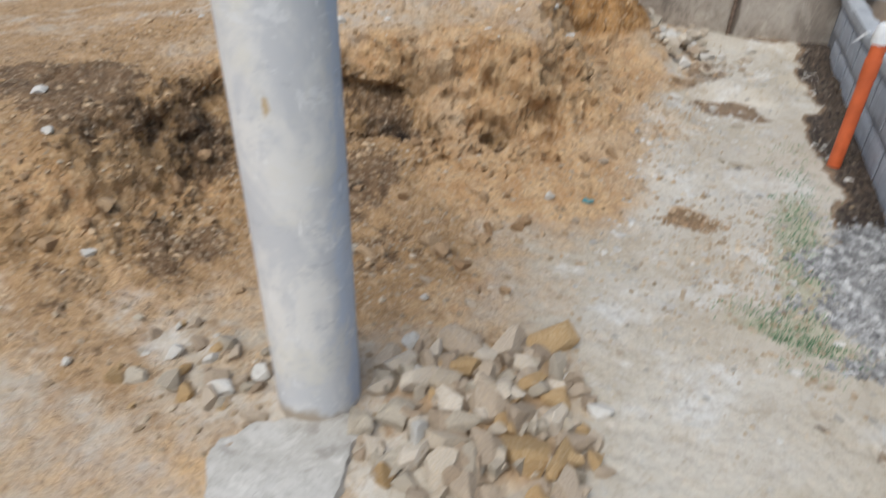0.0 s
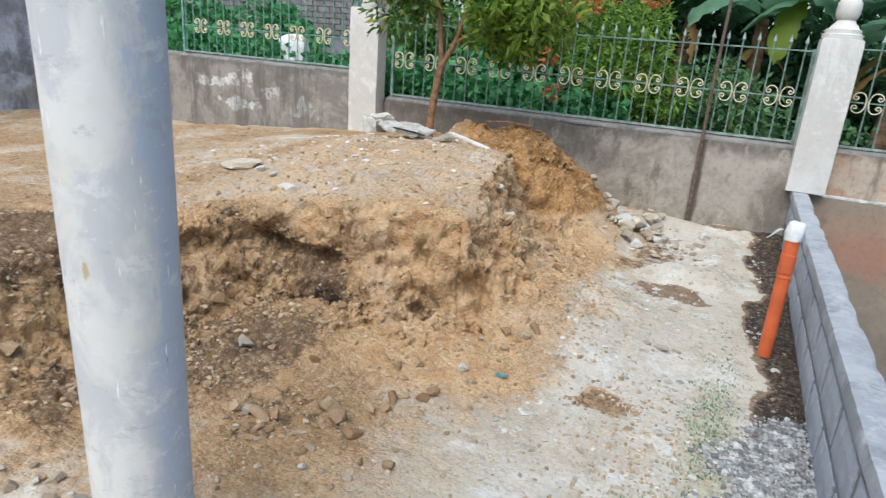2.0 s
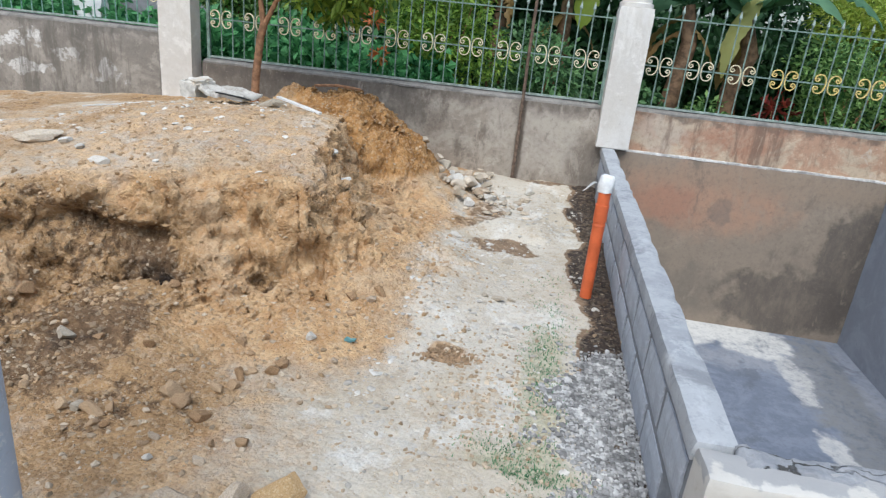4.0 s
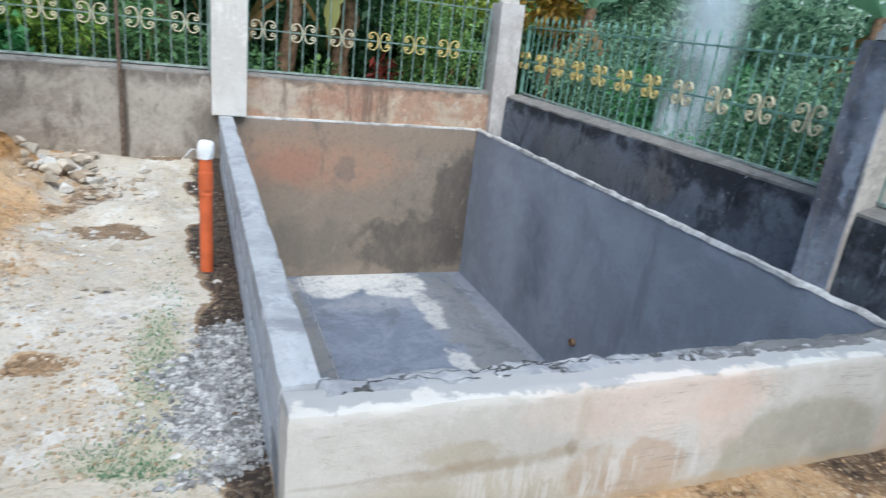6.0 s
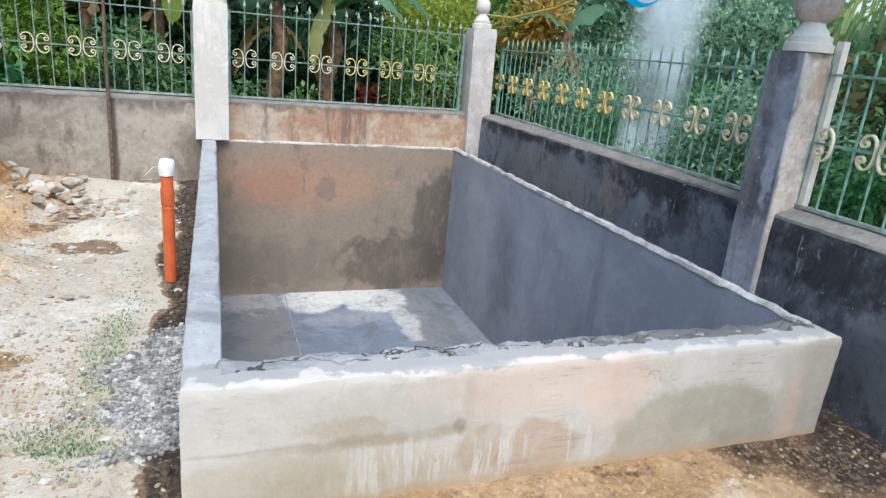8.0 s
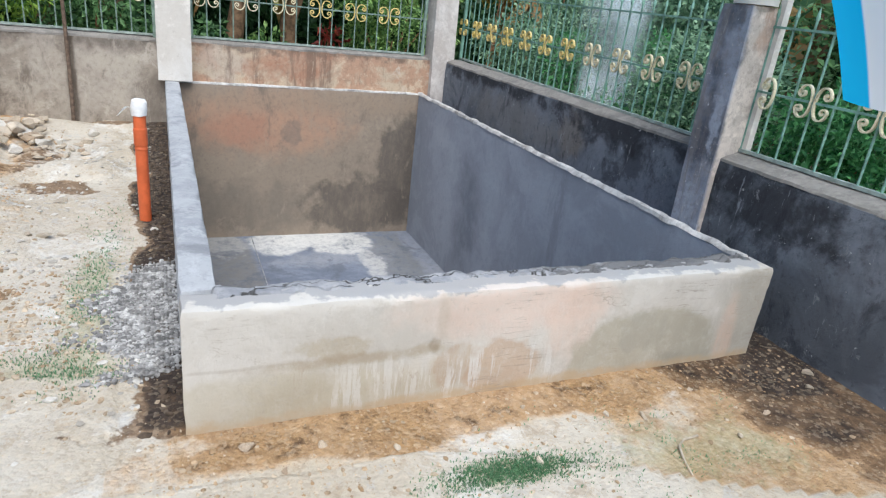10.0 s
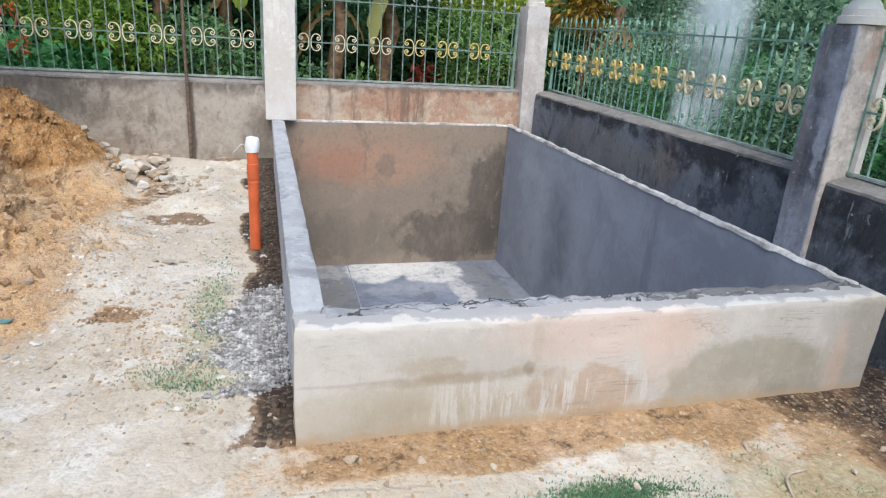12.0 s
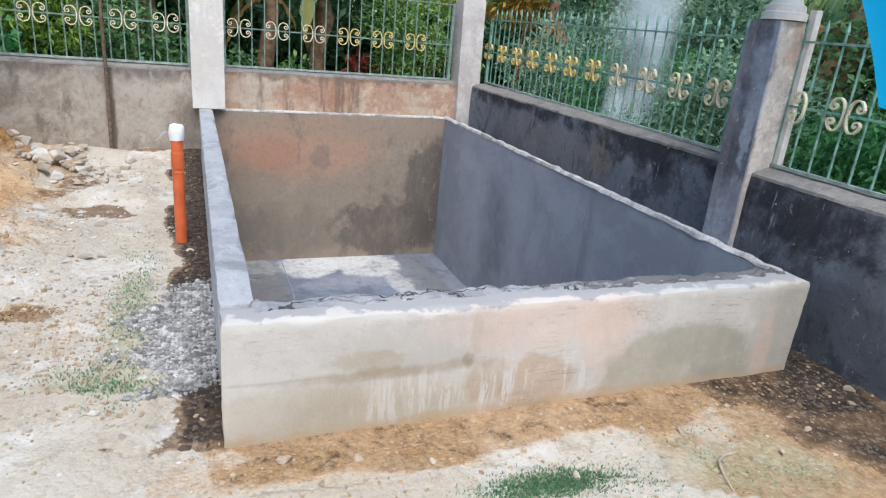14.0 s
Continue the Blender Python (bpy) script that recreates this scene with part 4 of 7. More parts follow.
def pad_mask(x, y):
    """The thin cement spill in front: it stops short of the basin's front and of the gravel."""
    w = 0.035 * vnoise(x, y, 3.0, 5)
    front = np.where(x < 1.82, 1.27, 1.27 - 0.42 * (x - 1.82)) + w
    left = np.where(x < 0.84 + w, 2.02 + w, -9)
    near = np.where(y < 1.3, (x < 0.98 + 1.1 * (1.3 - y) * 0.5 + 0.1 * vnoise(x, y, 6.0, 6) + 0.05 * vnoise(x, y, 17.0, 7)) | (y < front), (x < 0.84 + w) & (y < 2.02 - 0.25 * np.clip(x - 0.45, 0, 1) + w))
    return np.where((near > 0) & (x > 0.28 + 0.12 * vnoise(x, y, 2, 8)), 1.0, 0.0)


def earth(x, y):
    x, y = np.asarray(x, float), np.asarray(y, float)
    wob = 0.09 * vnoise(x, y, 2.2, 1) + 0.025 * vnoise(x, y, 6.0, 2)
    d = inside(x, y) + wob
    top = 0.6 - 0.3 * np.clip((-2.4 - x) / 3.2, 0, 1) + 0.23 * bump_at(x, y, -1.4, 4.3, 1.35, 1.15)
    h = 0.1 + (top - 0.1) * (0.35 * np.clip((d + 0.85) / 0.85, 0, 1) + 0.65 * smooth((d + np.where(x < -1.75, 0.2 + 0.6 * smooth((-1.75 - x) / 0.4), 0.2)) / (0.27 + 0.9 * smooth((-1.7 - x) / 0.5) + 0.22 * smooth((x + 0.95) / 0.3) * smooth((y - 3.1) / 0.3))))
    h = h + 0.1 * bump_at(x, y, -1.15, 2.4, 0.32, 0.3) + 0.05 * bump_at(x, y, -0.22, 1.22, 0.26, 0.26)
    h = h + 0.1 * bump_at(x, y, 0.05, 6.05, 0.5, 0.3)
    pile = 0.13 + 0.75 * np.exp(-((((x + 1.2) / 0.84) ** 2 + ((y - 5.35) / 0.84) ** 2) ** 1.6))
    h = np.maximum(h, (pile + 0.04 * vnoise(x, y, 5, 3)) * smooth((y - 4.15) / 0.55))
    face = smooth((d + 0.9) / 0.7) * (1 - 0.65 * smooth((d - 0.1) / 0.5))
    wx, wy = x + 0.05 * vnoise(x, y, 5, 16), y + 0.05 * vnoise(x, y, 5, 17)
    lump = np.abs(vnoise(wx, wy, 4.5, 11)) + 0.55 * np.abs(vnoise(wx, wy, 10, 12)) + 0.33 * np.abs(vnoise(wx, wy, 21, 13)) + 0.2 * vnoise(wx, wy, 38, 18)
    steep = smooth((d + 0.3) / 0.2) * (1 - smooth((d - 0.15) / 0.3))
    rough = face * (0.45 + 0.9 * smooth(vnoise(x, y, 2.3, 19) + 0.4)) 
    rough = rough * (1 - 0.85 * steep)
    h = h + rough * (0.05 * lump - 0.03) + 0.007 * vnoise(x, y, 3, 14) + 0.006 * vnoise(x, y, 11, 15) * (0.3 + face)
    h = h + 0.07 * smooth((y - 4.4) / 0.4) * bump_at(x, y, -0.9, 5.4, 0.8, 0.6) * (lump - 0.6)
    flatter = np.clip(1 - face, 0, 1) * (y < NORTH)
    h = h + flatter * (0.004 * np.abs(vnoise(wx, wy, 14, 23)) + 0.003 * vnoise(wx, wy, 33, 24))
    # hollows dug into the face
    for cx, cy, rx, ry, deep in ((-0.72, 2.96, 0.05, 0.055, 0.17), (-1.2, 2.78, 0.2, 0.08, 0.13), (-1.62, 2.42, 0.13, 0.2, 0.12), (-1.85, 2.02, 0.17, 0.13, 0.17),
                               (-0.5, 3.12, 0.06, 0.1, 0.07), (-1.15, 3.1, 0.1, 0.12, 0.08), (-1.45, 2.92, 0.16, 0.06, 0.1), (0.27, 2.72, 0.07, 0.05, 0.025)):
        h = h - deep * bump_at(x, y, cx, cy, rx, ry)
    # flat yard by the basin, thin cement skin, and the lane outside the walls
    h = h + 0.012 * pad_mask(x, y)
    h = np.where((y > NORTH + 0.1), 0.35 + 0.1 * vnoise(x, y, 0.7, 21), h)
    h = np.where((x > EAST + 0.1), 0.3 + 0.1 * vnoise(x, y, 0.7, 22), h)
    return h


def vnoise3(x, y, z, freq, shift=0):
    """Value noise in space, from two sheets of plane noise."""
    w = np.asarray(z) * freq + 500
    k = np.floor(w).astype(int)
    u = w - k
    u = u * u * (3 - 2 * u)
    x, y = np.asarray(x), np.asarray(y)
    layer = lambda q: vnoise(x + 3.137 * (q % 41) / freq * 7, y + 1.71 * (q % 37) / freq * 11, freq, shift)
    return layer(k) * (1 - u) + layer(k + 1) * u


def worley(X, Y, Z, freq, seed=0):
    """Cells round scattered points in space: the distance to the nearest point and a tone of -1 to 1 for each cell."""
    P = np.stack([X, Y, Z], -1) * freq + 300
    I = np.floor(P).astype(int)
    best, tone = np.full(X.shape, 9.0), np.zeros(X.shape)
    for di, dj, dk in itertools.product((-1, 0, 1), repeat=3):
        a, b, c = I[..., 0] + di, I[..., 1] + dj, I[..., 2] + dk
        u, v = a * 7 + b * 157 + c * 59 + seed * 31, b * 13 + c * 101 + a * 37 + seed * 17
        d = 0.0
        for k, q in enumerate((a, b, c)):
            d = d + (q + TABLE[u % 256, (v + 71 * k) % 256] - P[..., k]) ** 2
        near = d < best
        best = np.where(near, d, best)
        tone = np.where(near, 2 * TABLE[(u + 9) % 256, (v + 33) % 256] - 1, tone)
    return np.sqrt(best), tone


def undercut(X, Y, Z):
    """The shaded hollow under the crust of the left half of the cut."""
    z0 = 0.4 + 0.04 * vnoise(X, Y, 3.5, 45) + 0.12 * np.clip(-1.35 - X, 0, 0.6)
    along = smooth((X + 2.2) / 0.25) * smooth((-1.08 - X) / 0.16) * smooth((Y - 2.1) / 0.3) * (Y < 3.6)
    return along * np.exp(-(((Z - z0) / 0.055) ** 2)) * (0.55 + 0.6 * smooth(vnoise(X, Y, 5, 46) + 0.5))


def crumble(X, Y, Z, xs, ys):
    """Pushes the dug faces in and out along their own slope, in broken clods of several sizes."""
    gx, gy = np.gradient(Z, xs, ys)
    n = np.sqrt(1 + gx * gx + gy * gy)
    d = inside(X, Y)
    face = smooth((d + 0.8) / 0.6) * (1 - 0.8 * smooth((d - 0.12) / 0.4)) * smooth((5.2 - Y) / 0.6)
    pile = bump_at(X, Y, -1.0, 5.3, 0.8, 0.55) * smooth((Y - 4.3) / 0.4)
    live = np.maximum(face * (0.3 + 0.85 * smooth((n - 1.02) / 0.3)), 0.75 * pile) * (Y < NORTH - 0.05) * (X > -5) * (1 - smooth((X + 0.25) / 0.35))
    low = 0.35 * smooth((d + 1.7) / 0.6) * (Y < 4.5) * (1 - smooth((X + 0.1) / 0.4)) * (X > -4)
    live = np.maximum(live, low)
    live = live * (1 - 0.6 * smooth((-1.68 - X) / 0.15) * smooth((2.0 - Y) / 0.25))
    on = live > 0.01
    x, y, z, l = X[on], Y[on], Z[on], live[on]
    wx, wy, wz = x + 0.025 * vnoise(x, y, 12, 41), y + 0.025 * vnoise(x, y, 12, 42), z + 0.025 * vnoise(x + z, y, 12, 43)
    patch = 0.25 + 0.95 * smooth(vnoise3(x, y, z, 3.0, 44) * 0.9 + 0.5)
    steep = smooth((n[on] - 1.03) / 0.3)
    d1, t1 = worley(wx, wy, 1.5 * wz, 7.0, 1)
    d2, t2 = worley(wx, wy, 1.2 * wz, 15.0, 2)
    d3, t3 = worley(wx, wy, wz, 31.0, 3)
    d4, t4 = worley(wx, wy, wz, 60.0, 4)
    p = steep * (0.03 * t1 + 0.019 * t2 - 0.03 * d1) + patch * (0.006 * t2 + 0.009 * t3 - 0.014 * d3) + 0.004 * t4 + 0.018 * vnoise3(x, y, z, 4, 91) + 0.02 * steep * vnoise3(x, y, 2.4 * z, 6, 95)
    push = np.zeros_like(Z)
    push[on] = l * p
    cut = 0.15 * undercut(X, Y, Z) * smooth((n - 1.05) / 0.25)
    return X - (push - cut) * gx / n, Y - (push - cut) * gy / n, Z + push / n


def steps(*stops):
    out = []
    for a, b, s in stops:
        n = max(1, round((b - a) / s))
        out += list(a + (b - a) * np.arange(n) / n)
    return np.array(out + [stops[-1][1]])


SURFACE = {}


def lie(x, y):
    """The points of the finished ground that belong to x, y in the plan."""
    i = np.clip(np.searchsorted(SURFACE["xs"], x), 1, len(SURFACE["xs"]) - 1)
    j = np.clip(np.searchsorted(SURFACE["ys"], y), 1, len(SURFACE["ys"]) - 1)
    return SURFACE["sheet"][i, j]


def build_ground():
    xs = steps((-600, -60, 90), (-60, -8, 6), (-8, -2.7, 0.06), (-2.7, 0.15, 0.0095), (0.15, 1.2, 0.018), (1.2, 4.3, 0.035), (4.3, 8, 0.4), (8, 60, 6), (60, 600, 90))
    ys = steps((-600, -60, 90), (-60, -5, 5), (-5, 0.6, 0.2), (0.6, 1.0, 0.03), (1.0, 3.9, 0.0095), (3.9, 5.9, 0.018), (5.9, 6.5, 0.03), (6.5, 10, 0.4), (10, 60, 6), (60, 600, 90))
    X, Y = np.meshgrid(xs, ys, indexing="ij")
    Z = earth(X, Y)
    nx, ny = X.shape
    sheet = np.stack(crumble(X, Y, Z, xs, ys), -1)
    SURFACE.update(xs=xs, ys=ys, sheet=sheet)
    verts = sheet.reshape(-1, 3)
    i, j = np.meshgrid(np.arange(nx - 1), np.arange(ny - 1), indexing="ij")
    cx, cy = (X[:-1, :-1] + X[1:, 1:]) / 2, (Y[:-1, :-1] + Y[1:, 1:]) / 2
    keep = ~((cx > POOL[0] + 0.03) & (cx < POOL[1] - 0.03) & (cy > POOL[2] + 0.03) & (cy < POOL[3]))
    a = (i * ny + j)[keep]
    faces = np.stack([a, a + ny, a + ny + 1, a + 1], -1)
    me = mesh_of("ground", verts.tolist(), faces.tolist(), M["ground"])
    d = inside(X, Y) + 0.09 * vnoise(X, Y, 2.2, 1) + 0.05 * vnoise(X, Y, 6.0, 2)
    yard = smooth((X + 0.2 + 0.25 * vnoise(X, Y, 1.7, 31)) / 0.5)
    clay = smooth((d + 1.35) / 0.9) * (1 - 0.6 * smooth((d - 0.03) / 0.32)) * (1 - 0.95 * yard) * (0.9 + 0.25 * vnoise(X, Y, 1.8, 33))
    clay = np.maximum(clay, 0.5 * smooth((-X - 0.25) / 0.6) * (d < 0.1) * (0.9 + 0.35 * vnoise(X, Y, 2.6, 34)))
    clay = np.maximum(clay, (0.52 + 0.1 * vnoise(X, Y, 1.5, 47)) * smooth((-X - 0.1) / 0.5))
    clay = np.maximum(clay, 0.85 * bump_at(X, Y, -0.75, 1.9, 0.65, 0.75))
    clay = np.maximum(clay, smooth((Y - 1.2 + 0.06 * vnoise(X, Y, 3, 66) + 0.04 * vnoise(X, Y, 9, 67)) / 0.12) * (Y < 1.6) * smooth((X - 0.8 + 0.2 * vnoise(X, Y, 4, 68)) / 0.25) * (0.5 + 0.22 * vnoise(X, Y, 3.5, 39)))
    clay = np.maximum(clay, 0.4 * smooth((X - 2.9 + 0.3 * vnoise(X, Y, 3, 40)) / 0.4) * (Y < 1.6) * (0.6 + 0.6 * vnoise(X, Y, 2.5, 41)))
    clay = np.maximum(clay, 0.4 * bump_at(X, Y, 0.26, 2.8, 0.1, 0.08))
    clay = np.maximum(clay, 0.4 * bump_at(X, Y, -0.2, 1.3, 0.35, 0.35))
    clay = np.maximum(clay, smooth((4.9 - np.hypot((X + 1.2) * 1.2, Y - 9.5)) / 0.7) * smooth((0.3 - X + 0.2 * vnoise(X, Y, 5, 63)) / 0.6))
    clay = clay * (1 - 0.1 * smooth((-2.3 - X) / 0.8) * smooth((d - 0.2) / 0.4))
    clay = clay * (1 - 0.4 * bump_at(X + 0.2 * vnoise(X, Y, 3, 70), Y, -1.6, 1.12, 0.6, 0.25))
    worn = smooth((X - 2.2 + 0.25 * vnoise(X, Y, 2.5, 32)) / 0.4) * (X < EAST + 0.1) * smooth((1.5 - Y) / 0.2) * smooth((Y - 0.4) / 0.2)
    clay = np.maximum(clay, 0.36 * worn)
    clay = np.where(pad_mask(X, Y) > 0, 0, clay)
    damp_shade = 0.97 * smooth((X - 0.8 + 0.06 * vnoise(X, Y, 3, 50) + 0.05 * vnoise(X, Y, 9, 58) - 0.08 * smooth((2.6 - Y) / 0.4)) / 0.12) * smooth((Y - 1.5 + 0.08 * vnoise(X, Y, 6, 59)) / 0.2) * (X < 1.1)
    WX, WY = X + 0.12 * vnoise(X, Y, 4, 51) + 0.05 * vnoise(X, Y, 11, 52), Y + 0.1 * vnoise(X, Y, 5, 53)
    damp_shade = np.maximum(damp_shade, np.clip(2.0 * bump_at(WX, WY, 0.44, 4.34, 0.19, 0.12), 0, 0.74))
    damp_shade = np.maximum(damp_shade, np.clip(1.6 * bump_at(WX, WY, 0.26, 2.78, 0.085, 0.08), 0, 0.7))
    damp_shade = np.maximum(damp_shade, 0.45 * bump_at(WX + 0.08 * vnoise(X, Y, 9, 69), WY, 0.72, 1.66, 0.16, 0.08))
    damp_shade = np.maximum(damp_shade, np.clip(1.3 * bump_at(WX, WY, 0.2, 4.95, 0.16, 0.3), 0, 0.62))
    damp_shade = np.maximum(damp_shade, 0.85 * bump_at(X, WY, 0.7, 6.2, 0.45, 0.12))
    damp_shade = np.maximum(damp_shade, 0.85 * bump_at(WX, WY, -1.3, 2.2, 0.34, 0.55))
    damp_shade = np.maximum(damp_shade, np.clip(1.25 * bump_at(WX, WY, -2.42, 1.9, 0.55, 0.36), 0, 0.76))
    damp_shade = np.maximum(damp_shade, (0.27 + 0.18 * vnoise(X, Y, 1.6, 48) + 0.1 * vnoise(X, Y, 5, 49)) * smooth((-1.9 - X) / 0.6) * (X > -8) * (Y < NORTH))
    damp_shade = np.maximum(damp_shade, 0.55 * bump_at(X + 0.1 * vnoise(X, Y, 5, 56), Y, -0.8, 1.95, 0.32, 0.5))
    # next three darken the dug hollows in colour to stand for their shade
    damp_shade = np.maximum(damp_shade, 0.95 * bump_at(X, Y, -1.22, 2.8, 0.22, 0.09))
    damp_shade = np.maximum(damp_shade, 1.0 * bump_at(X, Y, -0.72, 2.96, 0.05, 0.05))
    damp_shade = np.maximum(damp_shade, 0.85 * bump_at(WX, WY, -1.8, 2.1, 0.22, 0.2))
    damp_shade = np.maximum(damp_shade, 0.74 * bump_at(WX, WY, -1.5, 1.6, 0.26, 0.2))
    damp_shade = np.maximum(damp_shade, 0.6 * bump_at(WX, WY, -1.6, 2.72, 0.32, 0.16))
    # shade under the overhanging crust, painted into the soil colour
    damp_shade = np.maximum(damp_shade, 0.6 * np.clip(1.3 * undercut(X, Y, Z), 0, 1))
    damp_shade = np.maximum(damp_shade, (0.3 + 0.16 * vnoise(X, Y, 3.2, 30) + 0.06 * vnoise(X, Y, 9, 29)) * worn)
    corner = smooth((X - 3.0 - 0.45 * (1.3 - Y) + 0.16 * vnoise(X, Y, 3, 57) + 0.08 * vnoise(X, Y, 10, 56)) / 0.3) * (Y < 6.3) * (X < EAST + 0.1) * smooth((Y - 0.6 + 0.14 * vnoise(X, Y, 4, 65)) / 0.25)
    damp_shade = np.maximum(damp_shade, 0.86 * corner)
    # deep shade between basin and wall, painted over the damp soil as mud
    damp_shade = np.maximum(damp_shade, 1.0 * np.clip(1.9 * bump_at(WX, WY, 3.72, 1.45, 0.3, 0.27), 0, 1))
    damp_shade = np.maximum(damp_shade, 0.36 * smooth((X - 2.9) / 0.8) * (X < EAST + 0.1) * (Y < 1.6) * (0.7 + 0.5 * vnoise(X, Y, 2.2, 37)))
    damp_shade = np.maximum(damp_shade, (0.38 + 0.08 * vnoise(X, Y, 3.0, 38)) * smooth((Y - 1.24 + 0.06 * vnoise(X, Y, 3, 66)) / 0.1) * (Y < 1.6) * smooth((X - 1.0 - 0.5 * (1.3 - Y) + 0.16 * vnoise(X, Y, 6, 54) + 0.08 * vnoise(X, Y, 15, 60)) / 0.2))
    damp_shade = np.maximum(damp_shade, (0.34 + 0.2 * vnoise(X, Y, 3.5, 36)) * smooth((Y - 1.75) / 0.3) * smooth((-1.0 - X + 0.15 * vnoise(X, Y, 3, 35)) / 0.3) * smooth((d + 1.0) / 0.5) * (1 - smooth((d + 0.02) / 0.12)) * (Y < 3.6))
    damp_shade = np.maximum(damp_shade, (0.36 + 0.3 * vnoise(X + 0.5 * Y, 2.2 * Y, 3, 55)) * bump_at(WX, WY, -1.55, 1.1, 0.6, 0.42))
    # darker earth between the rubble stones
    damp_shade = np.maximum(damp_shade, 0.5 * bump_at(WX, WY, -0.2, 1.3, 0.3, 0.3))
    damp_shade = np.maximum(damp_shade, 0.6 * bump_at(WX, WY, 0.98, 1.68, 0.14, 0.16))
    grass = bump_at(X, Y, 0.72, 2.6, 0.13, 0.75) + bump_at(X, Y, 2.1, 1.08, 0.24, 0.07) + 0.9 * bump_at(X, Y, 0.62, 2.05, 0.22, 0.06)
    grass = np.maximum(grass, (0.75 + 0.3 * vnoise(X, Y, 4, 34)) * bump_at(X, Y, 2.95, 0.98, 0.75, 0.3) * (pad_mask(X, Y) < 0.5) * (1 - corner))
    grass = np.maximum(grass, ((Y > NORTH + 0.1) | (X > EAST + 0.1)) * 1.0)
    red = smooth((Z - 0.2) / 0.25) * bump_at(X, Y, -0.85, 5.35, 0.62, 0.62) * 1.7 * smooth((Y - 4.5 - 0.5 * smooth((-1.1 - X) / 0.5)) / 0.25)
    col = np.stack([clay, damp_shade, np.clip(grass, 0, 1), np.clip(red, 0, 1)], -1).reshape(-1, 4)
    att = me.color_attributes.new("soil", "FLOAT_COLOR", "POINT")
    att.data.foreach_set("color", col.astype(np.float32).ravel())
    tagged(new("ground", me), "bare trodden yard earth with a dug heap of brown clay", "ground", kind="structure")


build_ground()

# ---- walls ----


def wall(name, lo, hi, mat, label, amp=0.006, wear=0.006, step=0.09, ledge=None, slide=None):
    """A rendered wall; ledge: the axis and the drop of its sloped top towards the yard, with its own mortar skin; slide: a shift in x along y."""
    bm = rough_box(lo, hi, step, amp, 2.5, wear)
    w = part(name, bm, mat)
    if ledge:
        axis, drop = ledge
        for v in w.data.vertices:
            if v.co.z > hi[2] - 0.03 and v.co[axis] < lo[axis] + 0.03:
                v.co.z -= drop
        top = rough_box((lo[0] + 0.004, lo[1] + 0.004, hi[2] - 0.012), (hi[0] - 0.004, hi[1] - 0.004, hi[2] + 0.006), 0.05, 0.005, 7, 0.004, seed=4)
        for v in top.verts:
            v.co.z += 0.004 - drop * min(1.0, max(0.0, 1 - 2 * (v.co[axis] - lo[axis]) / (hi[axis] - lo[axis])))
        part("ledge", top, M["ledge"], w, "dirty worn mortar ledge")
    if slide:
        for ob in [w, *w.children]:
            for v in ob.data.vertices:
                v.co.x += slide(v.co.y)
    return tagged(w, label, "wall", kind="structure")


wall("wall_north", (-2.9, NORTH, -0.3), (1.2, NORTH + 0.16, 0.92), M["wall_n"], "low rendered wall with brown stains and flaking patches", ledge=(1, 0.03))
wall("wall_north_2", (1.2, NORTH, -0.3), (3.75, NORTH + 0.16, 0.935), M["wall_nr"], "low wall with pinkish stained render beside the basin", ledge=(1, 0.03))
wall("wall_north_3", (WEST - 0.1, NORTH, -0.3), (-3.2, NORTH + 0.16, 1.15), M["wall_nw"], "grey rendered wall with peeling white patches", ledge=(1, 0.03))
wall("wall_east", (EAST - 0.025, -6.0, -0.3), (EAST + 0.22, 2.4, 0.925), M["wall_e"], "low wall with blackened mouldy render", step=0.12, ledge=(0, 0.035))
wall("wall_east_2", (EAST + 0.03, 2.403, -0.3), (EAST + 0.22, NORTH - 0.01, 0.93), M["wall_e"], "low blackened wall running to the corner pillar", step=0.12, ledge=(0, 0.03), slide=lambda y: -0.08 * max(0.0, (y - 2.6) / 3.6))
wall("wall_west", (WEST - 0.15, -6.0, -0.3), (WEST, NORTH - 0.003, 2.7), M["wall_w"], "tall grey rendered wall with water stains", step=0.2)
wall("wall_south", (WEST, -5.0, -0.3), (EAST, -4.85, 2.6), M["south"], "plain rendered house wall", step=0.3)

# ---- pillars ----


def pillar(x0, x1, y0, y1, z0, z1, mat, label, cap_size=0.9, ball=0.8, lean=(0.0, 0.0), set_off=0.0):
    cx, cy = (x0 + x1) / 2, (y0 + y1) / 2
    p = thing("wall_pillar", label, "pillar", "pillars along the wall", at=(cx, cy, z0))
    w, dp = (x1 - x0) / 2, (y1 - y0) / 2
    part("shaft", rough_box((-w, -dp, 0), (w, dp, z1 - z0), 0.06, 0.004, 3, 0.008, seed=cx), mat, p)
    z = z1 - z0
    r = min(w, dp) * cap_size
    ped = part("cap_moulding", lathe([(r, 0), (r, 0.036), (r * 0.88, 0.042), (r * 0.88, 0.072), (r * 0.72, 0.08), (r * 0.66, 0.1), (r * 0.5, 0.12), (r * 0.46, 0.14)], 24), M["pillar"], p, "stepped round stone cap")
    ped.location = (0, set_off, z)
    prof = [(r * 0.34, 0.0)] + [(r * (0.3 + (ball - 0.3) * math.sin(a)), r * ball * (1 - math.cos(a))) for a in [k * math.pi / 10 for k in range(1, 10)]] + [(r * 0.1, 2 * r * ball)]
    orb = lathe(prof, 20)
    for v in orb.verts:
        v.co += noise.noise_vector(v.co * 26) * 0.007 + noise.noise_vector(v.co * 60) * 0.004
    part("finial", orb, M["finial" if mat == M["pillar_e"] else "pillar"], p, "round weathered stone finial").location = (0, set_off, z + 0.132)
    p.rotation_euler = (-lean[1], lean[0], 0)
    return p


